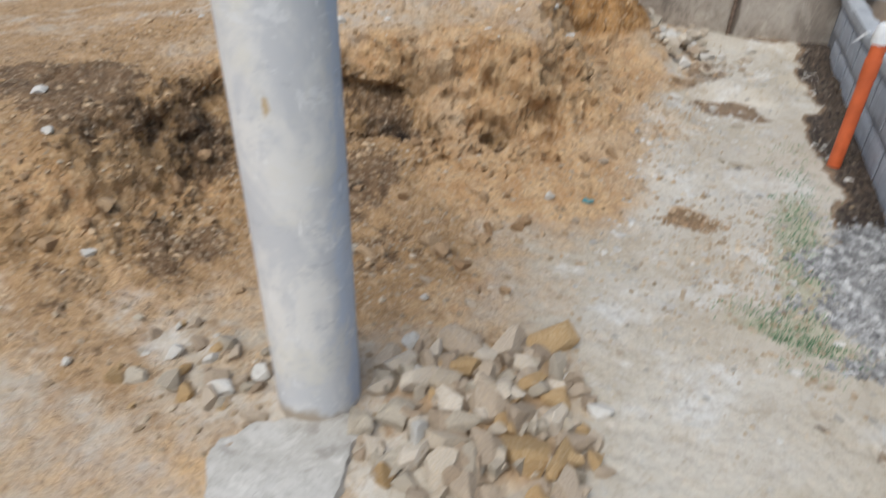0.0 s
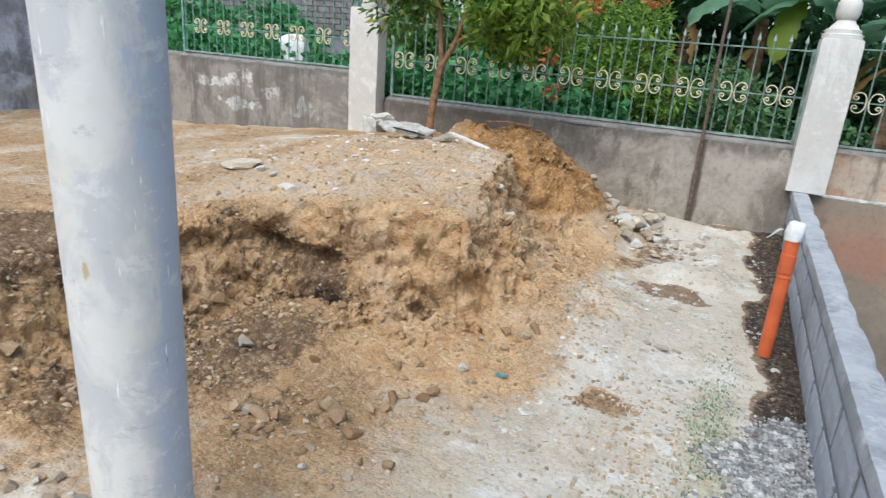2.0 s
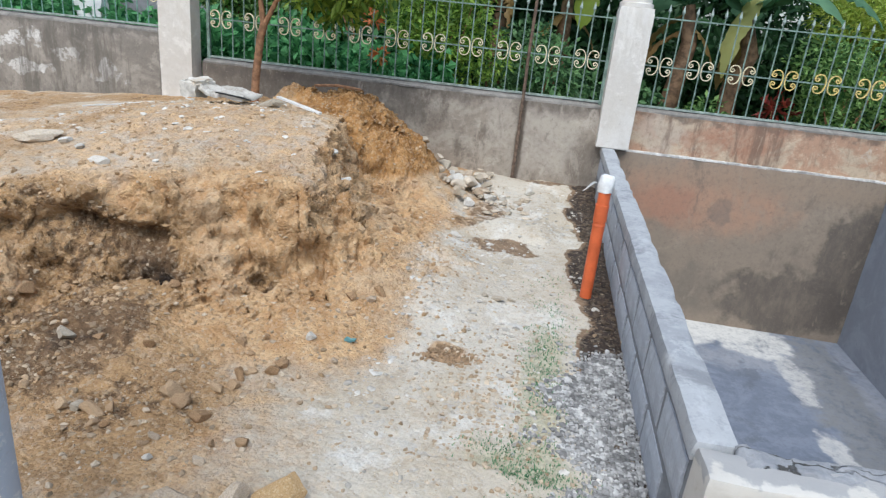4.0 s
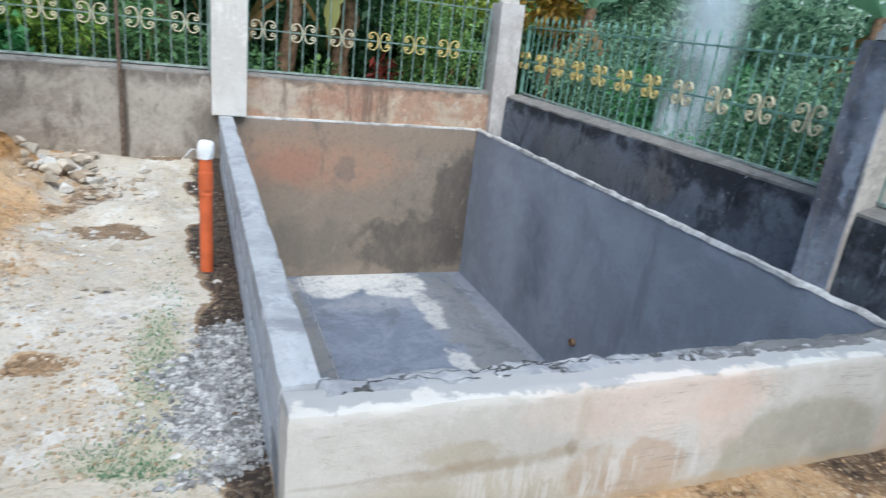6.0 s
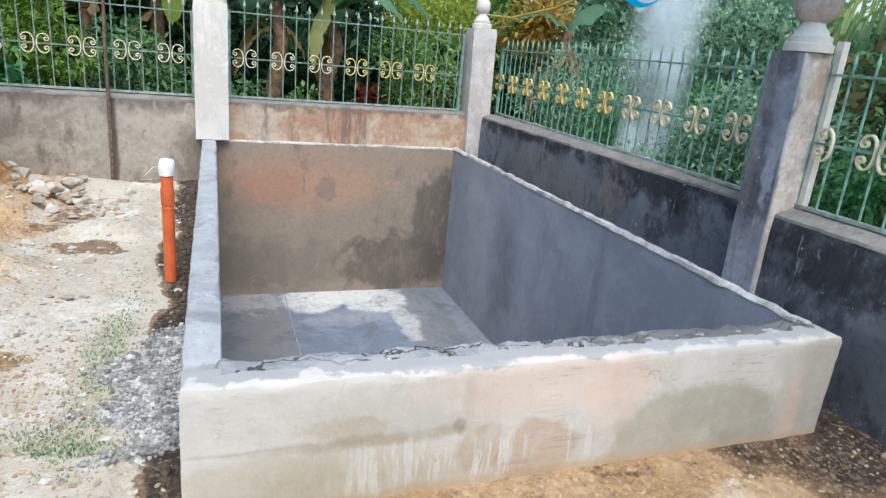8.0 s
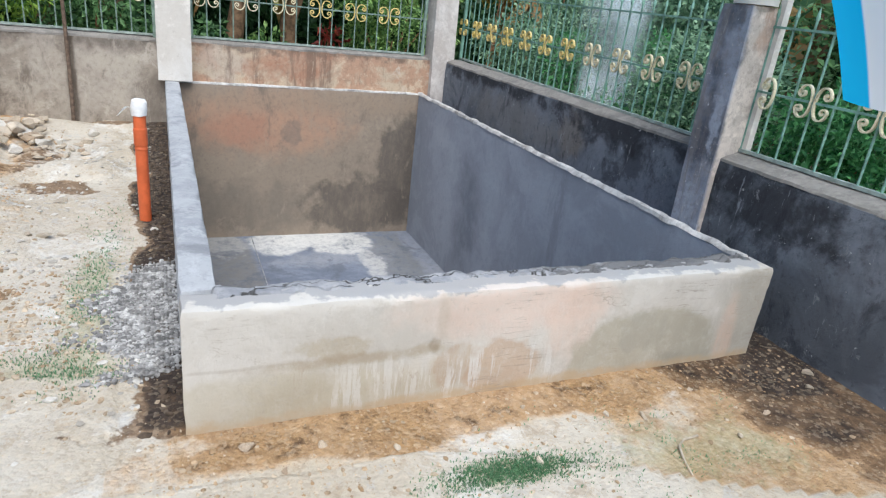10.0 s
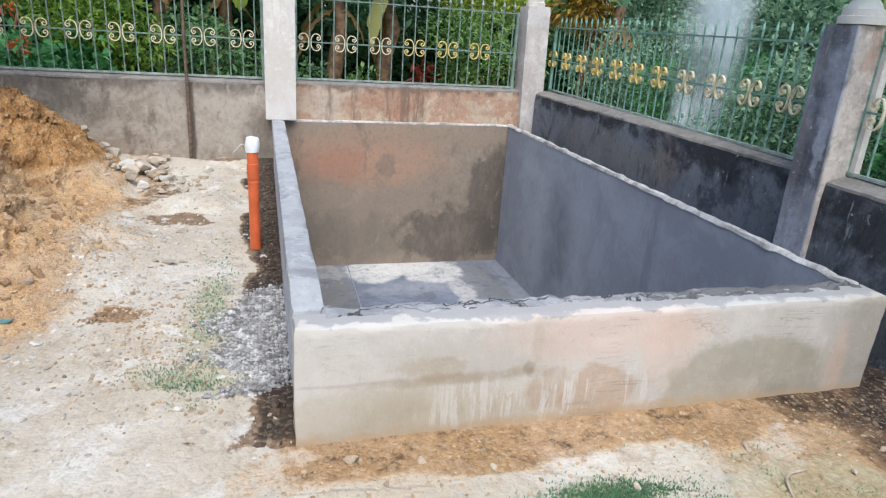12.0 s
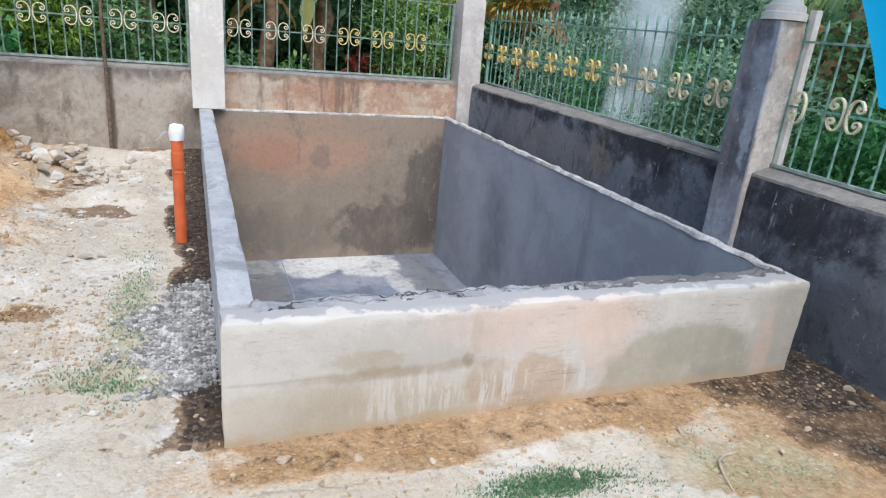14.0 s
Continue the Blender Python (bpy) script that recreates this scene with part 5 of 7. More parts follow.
pillar(1.03, 1.32, 6.13, 6.45, RIM + 0.005, 1.775, M["pillar"], "white painted square pillar on the low wall", 1.0, 0.6)
pillar(3.735, 3.985, 6.2, 6.44, 0.1, 1.8, M["pillar_c"], "pale weathered corner pillar of the low wall", 0.85, 0.75, lean=(-0.02, 0.01))
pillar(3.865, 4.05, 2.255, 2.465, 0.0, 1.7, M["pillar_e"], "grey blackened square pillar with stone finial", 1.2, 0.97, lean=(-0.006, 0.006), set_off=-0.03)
pillar(-3.29, -2.95, 6.18, 6.36, 0.4, 1.8, M["pillar"], "white painted square pillar between wall sections", 0.9, 0.7)

# ---- iron fences ----


def fence(name, length, height, label, orn_first, orn_z, paint, orn_step=0.355, gold=(0.0, 0.0), lone=None):
    """A panel along local x, its foot at z 0: rails, spear-tipped bars and paired scrolls, gold between the two lengths given and cream elsewhere; lone: the place of a single scroll before the first pair."""
    f = thing(name, label, "fence", "iron fence panels")
    gap = orn_step / 3
    part("bottom_rail", box((0, -0.012, 0.0), (length, 0.012, 0.018)), M["tip_paint"], f, flat=True)
    part("top_rail", box((0, -0.01, height - 0.006), (length, 0.01, height + 0.006)), M[paint], f, flat=True)
    part("middle_rail", box((0, -0.006, orn_z - 0.006), (length, 0.006, orn_z + 0.006)), M[paint], f, flat=True)
    for x in (0.014, length - 0.014):
        part("end_post", box((x - 0.014, -0.015, -0.03), (x + 0.014, 0.015, height + 0.015)), M[paint], f, flat=True)
    bar = tube([(0, 0, 0.0), (0, 0, height + 0.05)], 0.0064, 6)
    bar_mesh = bpy.data.meshes.new("bar")
    bar.to_mesh(bar_mesh)
    bar.free()
    bar_mesh.materials.append(M[paint])
    head = lathe([(0.007, 0.0), (0.015, 0.016), (0.011, 0.034), (0.001, 0.074)] if paint == "pale_paint" else [(0.0072, 0.0), (0.011, 0.014), (0.008, 0.034), (0.001, 0.068)], 6)
    tip_mesh = bpy.data.meshes.new("spear_tip")
    head.to_mesh(tip_mesh)
    head.free()
    tip_mesh.materials.append(M["tip_paint" if paint == "pale_paint" else paint])
    k = math.ceil((0.05 - orn_first) / gap)
    while orn_first + k * gap < length - 0.04:
        b = part("bar", bar_mesh, None, f)
        b.location = (orn_first + k * gap, 0, 0)
        part("spear_tip", tip_mesh, None, b).location = (0, 0, height + 0.045)
        k += 1
    # two C scrolls back to back, their ends curled inwards
    scroll = bmesh.new()

    def ribbon(path, thick=0.0042, deep=0.009):
        rows = []
        for i, (x, _, z) in enumerate(path):
            ax, _, az = path[max(i - 1, 0)]
            bx, _, bz = path[min(i + 1, len(path) - 1)]
            n = math.hypot(bx - ax, bz - az) or 1
            px, pz = -(bz - az) / n * thick, (bx - ax) / n * thick
            rows.append([scroll.verts.new(v) for v in ((x - px, -deep, z - pz), (x + px, -deep, z + pz), (x + px, deep, z + pz), (x - px, deep, z - pz))])
        for a, b in zip(rows, rows[1:]):
            for k in range(4):
                scroll.faces.new((a[k], a[(k + 1) % 4], b[(k + 1) % 4], b[k]))
        scroll.faces.new(rows[0][::-1])
        scroll.faces.new(rows[-1])

    single = None
    wide = 1.2 if paint == "pale_paint" else 1.0
    for side in (-1, 1):
        half = []
        for n in range(15):
            a = radians(10 * n)
            c, e = math.cos(a), math.sin(a)
            half.append((0.011 + wide * (0.042 - 0.042 * math.copysign(abs(c) ** 0.85, c)), 0.079 * e ** 0.88))
        for n in range(1, 17):
            a = radians(22 - 25 * n)
            q = 0.024 - 0.0013 * n
            half.append((0.011 + 0.059 * wide + q * math.cos(a), 0.04 + q * math.sin(a)))
        path = [(side * x, 0.0, -z) for x, z in half[:0:-1]] + [(side * x, 0.0, z) for x, z in half]
        ribbon(path)
        if lone is not None and single is None:
            single = bpy.data.meshes.new("single_scroll")
            scroll.to_mesh(single)
            single.materials.append(M["cream_paint"])
    smesh = bpy.data.meshes.new("scroll")
    scroll.to_mesh(smesh)
    scroll.free()
    gilt = smesh.copy()
    smesh.materials.append(M["cream_paint"])
    gilt.materials.append(M["gold_paint"])
    x = orn_first
    if single:
        part("scroll_ornament", single, None, f, "single faded cream scroll").location = (lone, -0.022, orn_z)
    while x > 0.0 and not single:
        x -= orn_step
    x += 0.0 if single else orn_step
    while x < length - 0.06:
        bright = gold[0] < x < gold[1]
        o = part("scroll_ornament", gilt if bright else smesh, None, f, "gold scroll" if bright else "faded cream scroll")
        o.location = (x, -0.004, orn_z)
        x += orn_step
    return f


f = fence("iron_fence_panel", 3.9, 0.74, "green iron fence panel with gold scrolls on the low wall", 0.12 + 2.87, 0.37, "pale_paint")
f.matrix_basis = pose(-2.87, 6.35, 0.935)
f = fence("iron_fence_panel", 2.34, 0.77, "green iron fence panel with gold scrolls above the basin", 1.471 - 1.32, 0.365, "pale_paint", gold=(1.2, 3.0))
f.matrix_basis = pose(1.32, 6.35, 0.945)
f = fence("iron_fence_panel", 2.5, 0.72, "green iron fence panel with gold scrolls on the higher wall", 2.5 - 0.79, 0.31, "green_paint")
f.matrix_basis = pose(-5.8, 6.35, 1.17)
f = fence("iron_fence_panel", 3.87, 0.665, "green iron fence panel with gold scrolls on the blackened wall", 6.34 - 3.846, 0.335, "green_paint", gold=(0.0, 2.2))
f.matrix_basis = pose(4.095, 6.34, 0.94, 0, 0, -90.9)
f = fence("iron_fence_panel", 4.0, 0.665, "green iron fence panel with gold scrolls beyond the pillar", 0.455, 0.335, "green_paint", lone=0.24)
f.matrix_basis = pose(4.04, 2.36, 0.94, 0, 0, -90)

ep = part("end_post", rough_box((-0.02, -0.02, -0.02), (0.02, 0.02, 0.82), 0.06, 0.002), M["pillar"], f, "flaking white square post")
ep.location = (0.115, 0.02, 0.0)

# ---- the basin ----
x0, x1, y0, y1 = POOL
basin = thing("concrete_basin", "unfinished open concrete basin with rough rendered walls", "basin")
part("front_wall", rough_box((x0, y0, -0.3), (x1, y0 + 0.14, RIM), 0.02, 0.005, 7, 0.007), M["pool_front"], basin, "patchy cream and pink rendered outer face")
left = part("side_wall", rough_box((x0 + 0.014, y0 + 0.172, BASIN), (x0 + 0.11, y1, RIM - 0.05), 0.06, 0.004, 3), M["joint"], basin, "grey cement wall with blocks showing")
part("wall_top", rough_box((x0 - 0.004, y0 + 0.165, RIM - 0.065), (x0 + 0.122, y1, RIM), 0.035, 0.0035, 4, 0.008, seed=5), M["pool_left"], left, "smooth grey cement coping")
right = part("side_wall", rough_box((x1 - 0.045, y0 + 0.172, BASIN), (x1, y1, RIM - 0.02), 0.06, 0.004, 3, 0.004, seed=2), M["pool_right"], basin, "dark blue-grey damp render")
part("mortar_crust", rough_box((x1 - 0.048, y0 + 0.15, RIM - 0.022), (x1 + 0.004, y1, RIM + 0.004), 0.03, 0.009, 9, 0.008, seed=6), M["rim"], right, "pale crumbling mortar edge")
back = part("back_wall", rough_box((x0 + 0.112, y1 - 0.05, BASIN), (x1 - 0.047, y1 + 0.018, RIM - 0.02), 0.06, 0.003, 3, 0.004, seed=3), M["pool_back"], basin, "brown-grey damp render with orange stain")
part("mortar_crust", rough_box((x0 + 0.112, y1 - 0.048, RIM - 0.022), (x1 - 0.05, y1 + 0.019, RIM - 0.004), 0.03, 0.006, 9, 0.005, seed=8), M["rim"], back, "thin pale mortar edge")
part("floor_slab", rough_box((x0, y0 + 0.02, BASIN - 0.1), (x1, y1, BASIN), 0.12, 0.002, 2), M["pool_floor"], basin, "trowelled grey cement floor with white patches")
part("crust", rough_box((x0 + 0.1, y0 + 0.08, RIM - 0.04), (x1 - 0.05, y0 + 0.172, RIM + 0.004), 0.015, 0.016, 12, 0.008, seed=12), M["mortar"], basin, "grey ragged mortar behind the edge")
part("screed_edge", rough_box((x0 + 0.765, y0 + 0.3, BASIN - 0.02), (x0 + 0.774, y1 - 0.1, BASIN + 0.004), 0.06, 0.003, 9), M["mortar"], basin, "thin raised edge of the cement screed")
stub = lathe([(0.03, 0), (0.03, 0.035), (0.023, 0.035), (0.023, 0.005)], 16)
drain = part("drain_stub", stub, M["wood"], basin, "short brown drain pipe end")
drain.matrix_basis = pose(x1 - 0.04, 3.9, -0.67, 0, -90, 0)
# hollow blocks of the outer side face, proud of the mortar
block = rough_box((0, -0.183, 0), (0.014, 0.183, 0.166), 0.045, 0.003, 6, 0.0)
for v in block.verts:
    if v.co.x < 0.007:
        e = min(0.183 - abs(v.co.y), v.co.z, 0.166 - v.co.z)
        v.co.x += 0.007 * max(0, 1 - e / 0.03)
block_mesh = bpy.data.meshes.new("block")
block.to_mesh(block_mesh)
block.free()
block_mesh.materials.append(M["block"])
for row, z in enumerate((-0.11, 0.09, 0.29)):
    y = y0 + 0.4 + 0.2 * (row % 2)
    while y < y1 - 0.2:
        part("block", block_mesh, None, left).location = (x0 + 0.002, y, z)
        y += 0.405

# ---- steel post ----
post = thing("round_post", "weathered whitish round steel post with scratches", "post", at=(-0.66, 1.16, 0.0))
shaft = lathe([(0.12, -0.2), (0.12, 0.1), (0.122, 0.6), (0.1255, 1.2), (0.13, 2.0), (0.134, 3.2)], 40)
for v in shaft.verts:
    v.co += Vector((-0.0028, -0.0032, 0)) * v.co.z
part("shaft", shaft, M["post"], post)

# ---- orange pipe ----
pipe = thing("drain_pipe", "upright orange plastic drain pipe with white cap", "pipe", at=(0.935, 3.7, 0.0))
part("tube", lathe([(0.034, -0.1), (0.034, 0.1), (0.034, 0.3), (0.034, 0.5), (0.034, 0.565), (0.0375, 0.567), (0.0375, 0.575), (0.0375, 0.655), (0.0375, 0.663), (0.034, 0.665), (0.034, 0.675), (0.034, 0.75)], 24), M["orange"], pipe)
cap = lathe([(0.04, 0.735), (0.044, 0.77), (0.043, 0.812), (0.036, 0.826), (0.015, 0.832)], 20)
for v in cap.verts:
    v.co += noise.noise_vector(v.co * 40) * 0.006
for zz in (0.535,):
    part("joint_ring", lathe([(0.0342, zz), (0.036, zz + 0.003), (0.036, zz + 0.012), (0.0342, zz + 0.015)], 24), M["orange"], pipe)
part("cap", cap, M["white_plastic"], pipe, "white plastic wrapped round the end")
flap = bmesh.new()
rows = []
for i in range(7):
    t = i / 6
    rows.append([flap.verts.new((-0.045 - 0.075 * t, 0.02 - 0.045 * k - 0.02 * t, 0.775 + 0.012 * math.sin(5 * t + k) - 0.035 * t * t)) for k in (0.0, 0.5, 1.0 - 0.6 * t)])
for a, b in zip(rows, rows[1:]):
    for k in range(2):
        flap.faces.new((a[k], b[k], b[k + 1], a[k + 1]))
bmesh.ops.solidify(flap, geom=flap.faces[:], thickness=0.003)
part("plastic_flap", flap, M["white_plastic"], pipe, "loose flap of white plastic")

# ---- stones, rubble and clods ----
ICO = bmesh.new()
bmesh.ops.create_icosphere(ICO, subdivisions=1, radius=1.0)
ICO_V = np.array([v.co[:] for v in ICO.verts])
ICO_F = np.array([[v.index for v in f.verts] for f in ICO.faces])
ICO.free()


def scatter(name, label, mat, xy, sizes, seed, flat=0.6, sink=0.3, lift=0.0):
    """Many small stones joined in one mesh, each lying on the ground."""
    rs = np.random.RandomState(seed)
    n = len(xy)
    base = ICO_V[None] * (1 + 0.8 * (rs.rand(n, len(ICO_V), 1) - 0.5))
    scale = sizes[:, None] * (0.65 + 0.7 * rs.rand(n, 3))
    scale[:, 2] *= flat
    a = rs.rand(n) * 2 * np.pi
    p = base * scale[:, None]
    ca, sa = np.cos(a)[:, None], np.sin(a)[:, None]
    p = np.stack([p[..., 0] * ca - p[..., 1] * sa, p[..., 0] * sa + p[..., 1] * ca, p[..., 2]], -1)
    foot = lie(xy[:, 0], xy[:, 1])
    p += foot[:, None]
    p[..., 2] += (scale[:, 2] * (1 - 2 * sink) * 0.5 + lift)[:, None]
    f = (ICO_F[None] + (np.arange(n) * len(ICO_V))[:, None, None]).reshape(-1, 3)
    me = mesh_of(name, p.reshape(-1, 3).tolist(), f.tolist(), mat, flat=True)
    return tagged(new(name, me), label, name.replace("_", " ").split()[-1], kind="stuff")


def picks(rs, n, x0, x1, y0, y1, weight):
    """n places in a rectangle, thinned by a weight of 0 to 1."""
    out = np.zeros((0, 2))
    while len(out) < n:
        q = np.stack([x0 + (x1 - x0) * rs.rand(4 * n), y0 + (y1 - y0) * rs.rand(4 * n)], -1)
        q = q[rs.rand(len(q)) < weight(q[:, 0], q[:, 1])]
        out = np.concatenate([out, q])
    return out[:n]


def in_pool(x, y):
    return (x > POOL[0] - 0.02) & (x < POOL[1] + 0.02) & (y > POOL[2] - 0.01)


rs = np.random.RandomState(3)
yard_weight = lambda x, y: np.where(in_pool(x, y) | ((x > 3.3) & (y > 0.9)), 0, 0.35 + 0.65 * smooth(vnoise(x, y, 1.3, 61) + 0.3))
xy = picks(rs, 3600, -3.2, 4.0, 0.7, 6.2, yard_weight)
scatter("small_pebbles", "pale scattered pebbles and chips on the earth", M["pebble"], xy, 0.0025 + 0.009 * rs.rand(len(xy)) ** 5, 4)
face_weight = lambda x, y: smooth((inside(x, y) + 1.1) / 0.8) * (1 - 0.7 * smooth((inside(x, y) - 0.1) / 0.3))
xy = picks(rs, 8000, -3.0, 0.2, 0.9, 4.9, face_weight)
scatter("clay_clods", "crumbled brown clay clods on the dug slope", M["clod"], xy, 0.002 + 0.014 * rs.rand(len(xy)) ** 7, 5, 0.75, 0.45)
foot_weight = lambda x, y: smooth((inside(x, y) + 1.9) / 0.9) * (1 - smooth((inside(x, y) + 0.1) / 0.2)) * (0.15 + 0.85 * smooth(vnoise(x, y, 2.2, 64) + 0.35)) * smooth((0.5 - x) / 0.5)
xy = picks(rs, 4200, -3.0, 0.5, 0.8, 4.6, foot_weight)
scatter("foot_pebbles", "pale pebbles and stone chips at the foot of the heap", M["pebble"], xy, 0.002 + 0.013 * rs.rand(len(xy)) ** 6, 25, 0.7, 0.35)
xy = picks(rs, 1500, -0.1, 0.95, 1.5, 6.0, lambda x, y: 0.15 + 0.85 * smooth(vnoise(x, y, 2.6, 74) * 1.4))
scatter("stone_chips", "flat pale stone chips trodden into the yard", M["chip"], xy, 0.003 + 0.016 * rs.rand(len(xy)) ** 4, 26, 0.4, 0.3)
xy = picks(rs, 3000, -7.0, -2.2, 1.2, 6.0, lambda x, y: 0.2 + 0.8 * smooth(vnoise(x, y, 1.6, 76) * 1.2 + 0.2))
scatter("plateau_crumbs", "tan crumbs and pebbles on the raised ground", M["clod"], xy, 0.003 + 0.013 * rs.rand(len(xy)) ** 6, 28, 0.6, 0.4)
xy = picks(rs, 1600, -3.0, -0.3, 2.6, 5.0, lambda x, y: smooth((inside(x, y) + 0.25) / 0.2) * (1 - 0.8 * smooth((inside(x, y) - 0.9) / 0.6)) * (0.3 + 0.7 * smooth(vnoise(x, y, 3, 62) + 0.3)))
scatter("crest_clods", "tan clods and stones along the heap's upper edge", M["clod"], xy, 0.003 + 0.016 * rs.rand(len(xy)) ** 5, 17, 0.65, 0.4)
xy = picks(rs, 900, -2.2, 0.4, 4.6, 6.2, lambda x, y: bump_at(x, y, -0.8, 5.5, 0.9, 0.6))
scatter("red_clods", "orange-brown loose clods on the earth pile", M["clod"], xy, 0.003 + 0.016 * rs.rand(len(xy)) ** 5, 6, 0.7, 0.4)
xy = picks(rs, 220, -3.4, -0.4, 3.0, 5.2, lambda x, y: smooth(inside(x, y) / 0.2) * bump_at(x, y, -1.7, 4.3, 0.9, 0.8))
scatter("white_chips", "white plaster chips on top of the heap", M["rubble_white"], xy, 0.006 + 0.024 * rs.rand(len(xy)) ** 3, 7, 0.4)
gravel_weight = lambda x, y: smooth((x - 0.64 - 0.22 * np.abs(y - 2.3) + 0.12 * vnoise(x, y, 6, 71)) / 0.3) ** 1.5 * smooth((y - 1.74 - 0.5 * smooth((x - 0.9) / 0.15) * 0.5 + 0.12 * vnoise(x, y, 5, 72)) / 0.18) * smooth((3.1 - y) / 0.2) * (x < 1.08) * (1 - 0.6 * smooth((x - 0.97) / 0.08))
xy = picks(rs, 8000, 0.48, 1.08, 1.65, 3.15, gravel_weight)
scatter("crushed_gravel", "grey crushed gravel spilled against the basin wall", M["gravel"], xy, 0.004 + 0.011 * rs.rand(len(xy)) ** 2, 8, 0.7, 0.15, 0.0)
xy = picks(rs, 700, 0.1, 1.0, 1.7, 3.6, lambda x, y: bump_at(x, y, 0.45, 2.45, 0.25, 0.4) + 0.2 * bump_at(x, y, 0.7, 2.2, 0.3, 0.6))
scatter("loose_gravel", "loose pale gravel trodden into the yard", M["pebble"], xy, 0.004 + 0.009 * rs.rand(len(xy)) ** 2, 9)
xy = picks(rs, 700, 0.93, 1.08, 1.55, 6.2, lambda x, y: 1 - 0.9 * ((y > 1.85) & (y < 3.1)))
scatter("dark_soil_crumbs", "dark damp soil crumbs along the basin wall", plain("dark_crumb", (0.1, 0.072, 0.05), 0.95, 0, 0.4), xy, 0.004 + 0.016 * rs.rand(len(xy)) ** 3, 10)
xy = picks(rs, 90, 3.45, 4.02, 0.8, 1.8, lambda x, y: 1.0 - 0.9 * in_pool(x, y))
scatter("dark_corner_crumbs", "dark soil crumbs between basin and wall", plain("damp_crumb", (0.16, 0.11, 0.07), 0.95, 0, 0.4), xy, 0.003 + 0.014 * rs.rand(len(xy)) ** 3, 13)
xy = picks(rs, 900, 0.95, 4.0, 0.9, 1.54, lambda x, y: smooth((y - 1.05) / 0.3))
scatter("brown_crumbs", "brown soil crumbs along the basin front", M["clod"], xy, 0.002 + 0.009 * rs.rand(len(xy)) ** 5, 14)
xy = picks(rs, 900, 0.95, 3.6, 0.75, 1.54, lambda x, y: (0.2 + 0.8 * smooth(vnoise(x, y, 3, 75) * 1.3)) * smooth((3.5 - x) / 0.4))
scatter("front_pebbles", "pale pebbles pressed into the soil before the basin", M["pebble"], xy, 0.002 + 0.008 * rs.rand(len(xy)) ** 4, 27, 0.6, 0.35)


xy = picks(rs, 170, 0.1, 0.45, 2.6, 2.85, lambda x, y: bump_at(x, y, 0.27, 2.72, 0.1, 0.05))
scatter("dug_crumbs", "brown crumbs of a small dug patch in the yard", plain("dug_crumb", (0.3, 0.2, 0.115), 0.95, 0, 0.4), xy, 0.004 + 0.012 * rs.rand(len(xy)) ** 2, 16, 0.7, 0.3)


def rock_mesh(seed, mat, cuts=14):
    """An angular stone of about unit size: a ball cut by planes, with a slightly rough skin."""
    rs = np.random.RandomState(seed)
    bm = bmesh.new()
    bmesh.ops.create_icosphere(bm, subdivisions=3, radius=1.25)
    planes = [(Vector(rs.randn(3)).normalized(), 0.5 + 0.38 * rs.rand()) for _ in range(cuts)]
    for v in bm.verts:
        for _ in range(2):
            for n, h in planes:
                d = v.co.dot(n) - h
                if d > 0:
                    v.co -= n * d
        v.co += noise.noise_vector(v.co * 2.5 + Vector((seed, 0, 0))) * 0.05 + noise.noise_vector(v.co * 7 + Vector((seed, 3, 0))) * 0.03
    me = bpy.data.meshes.new("stone")
    bm.to_mesh(me)
    bm.free()
    me.materials.append(mat)
    return me


ROCKS = {k: [rock_mesh(10 * i + j, M[k]) for j in range(6)] for i, k in enumerate(("rubble", "rubble_ochre", "rubble_white", "rubble_grey", "rubble_pale", "lump"))}
STONE_LABEL = {"lump": "brown lump of clay fallen from the heap", "rubble_pale": "pale dusty stone in the heap by the wall", "rubble": "tan angular rubble stone lying on the earth", "rubble_ochre": "ochre broken stone lying in the rubble",
               "rubble_white": "white lump of broken plaster in the rubble", "rubble_grey": "grey lump of broken concrete on the earth"}


def rock(kind, x, y, size, flat=0.7, turn=None, group="", lift=0.0):
    rs = np.random.RandomState(int(abs(x * 7919 + y * 104729 + size * 997) * 10) % 99991)
    ob = new("clay_lump" if kind == "lump" else "rubble_stone", ROCKS[kind][rs.randint(6)])
    sx, sy = size * (0.85 + 0.5 * rs.rand()), size * (0.7 + 0.3 * rs.rand())
    ob.scale = (sx / 2, sy / 2, size * flat / 2)
    ob.rotation_euler = (rs.randn() * 0.3 * flat ** 2, rs.randn() * 0.3 * flat ** 2, rs.rand() * 6.3 if turn is None else radians(turn))
    ob.location = Vector(lie(x, y).tolist()) + Vector((0, 0, size * flat * 0.22 + lift))
    return tagged(ob, STONE_LABEL[kind], "clay" if kind == "lump" else "stone", group)


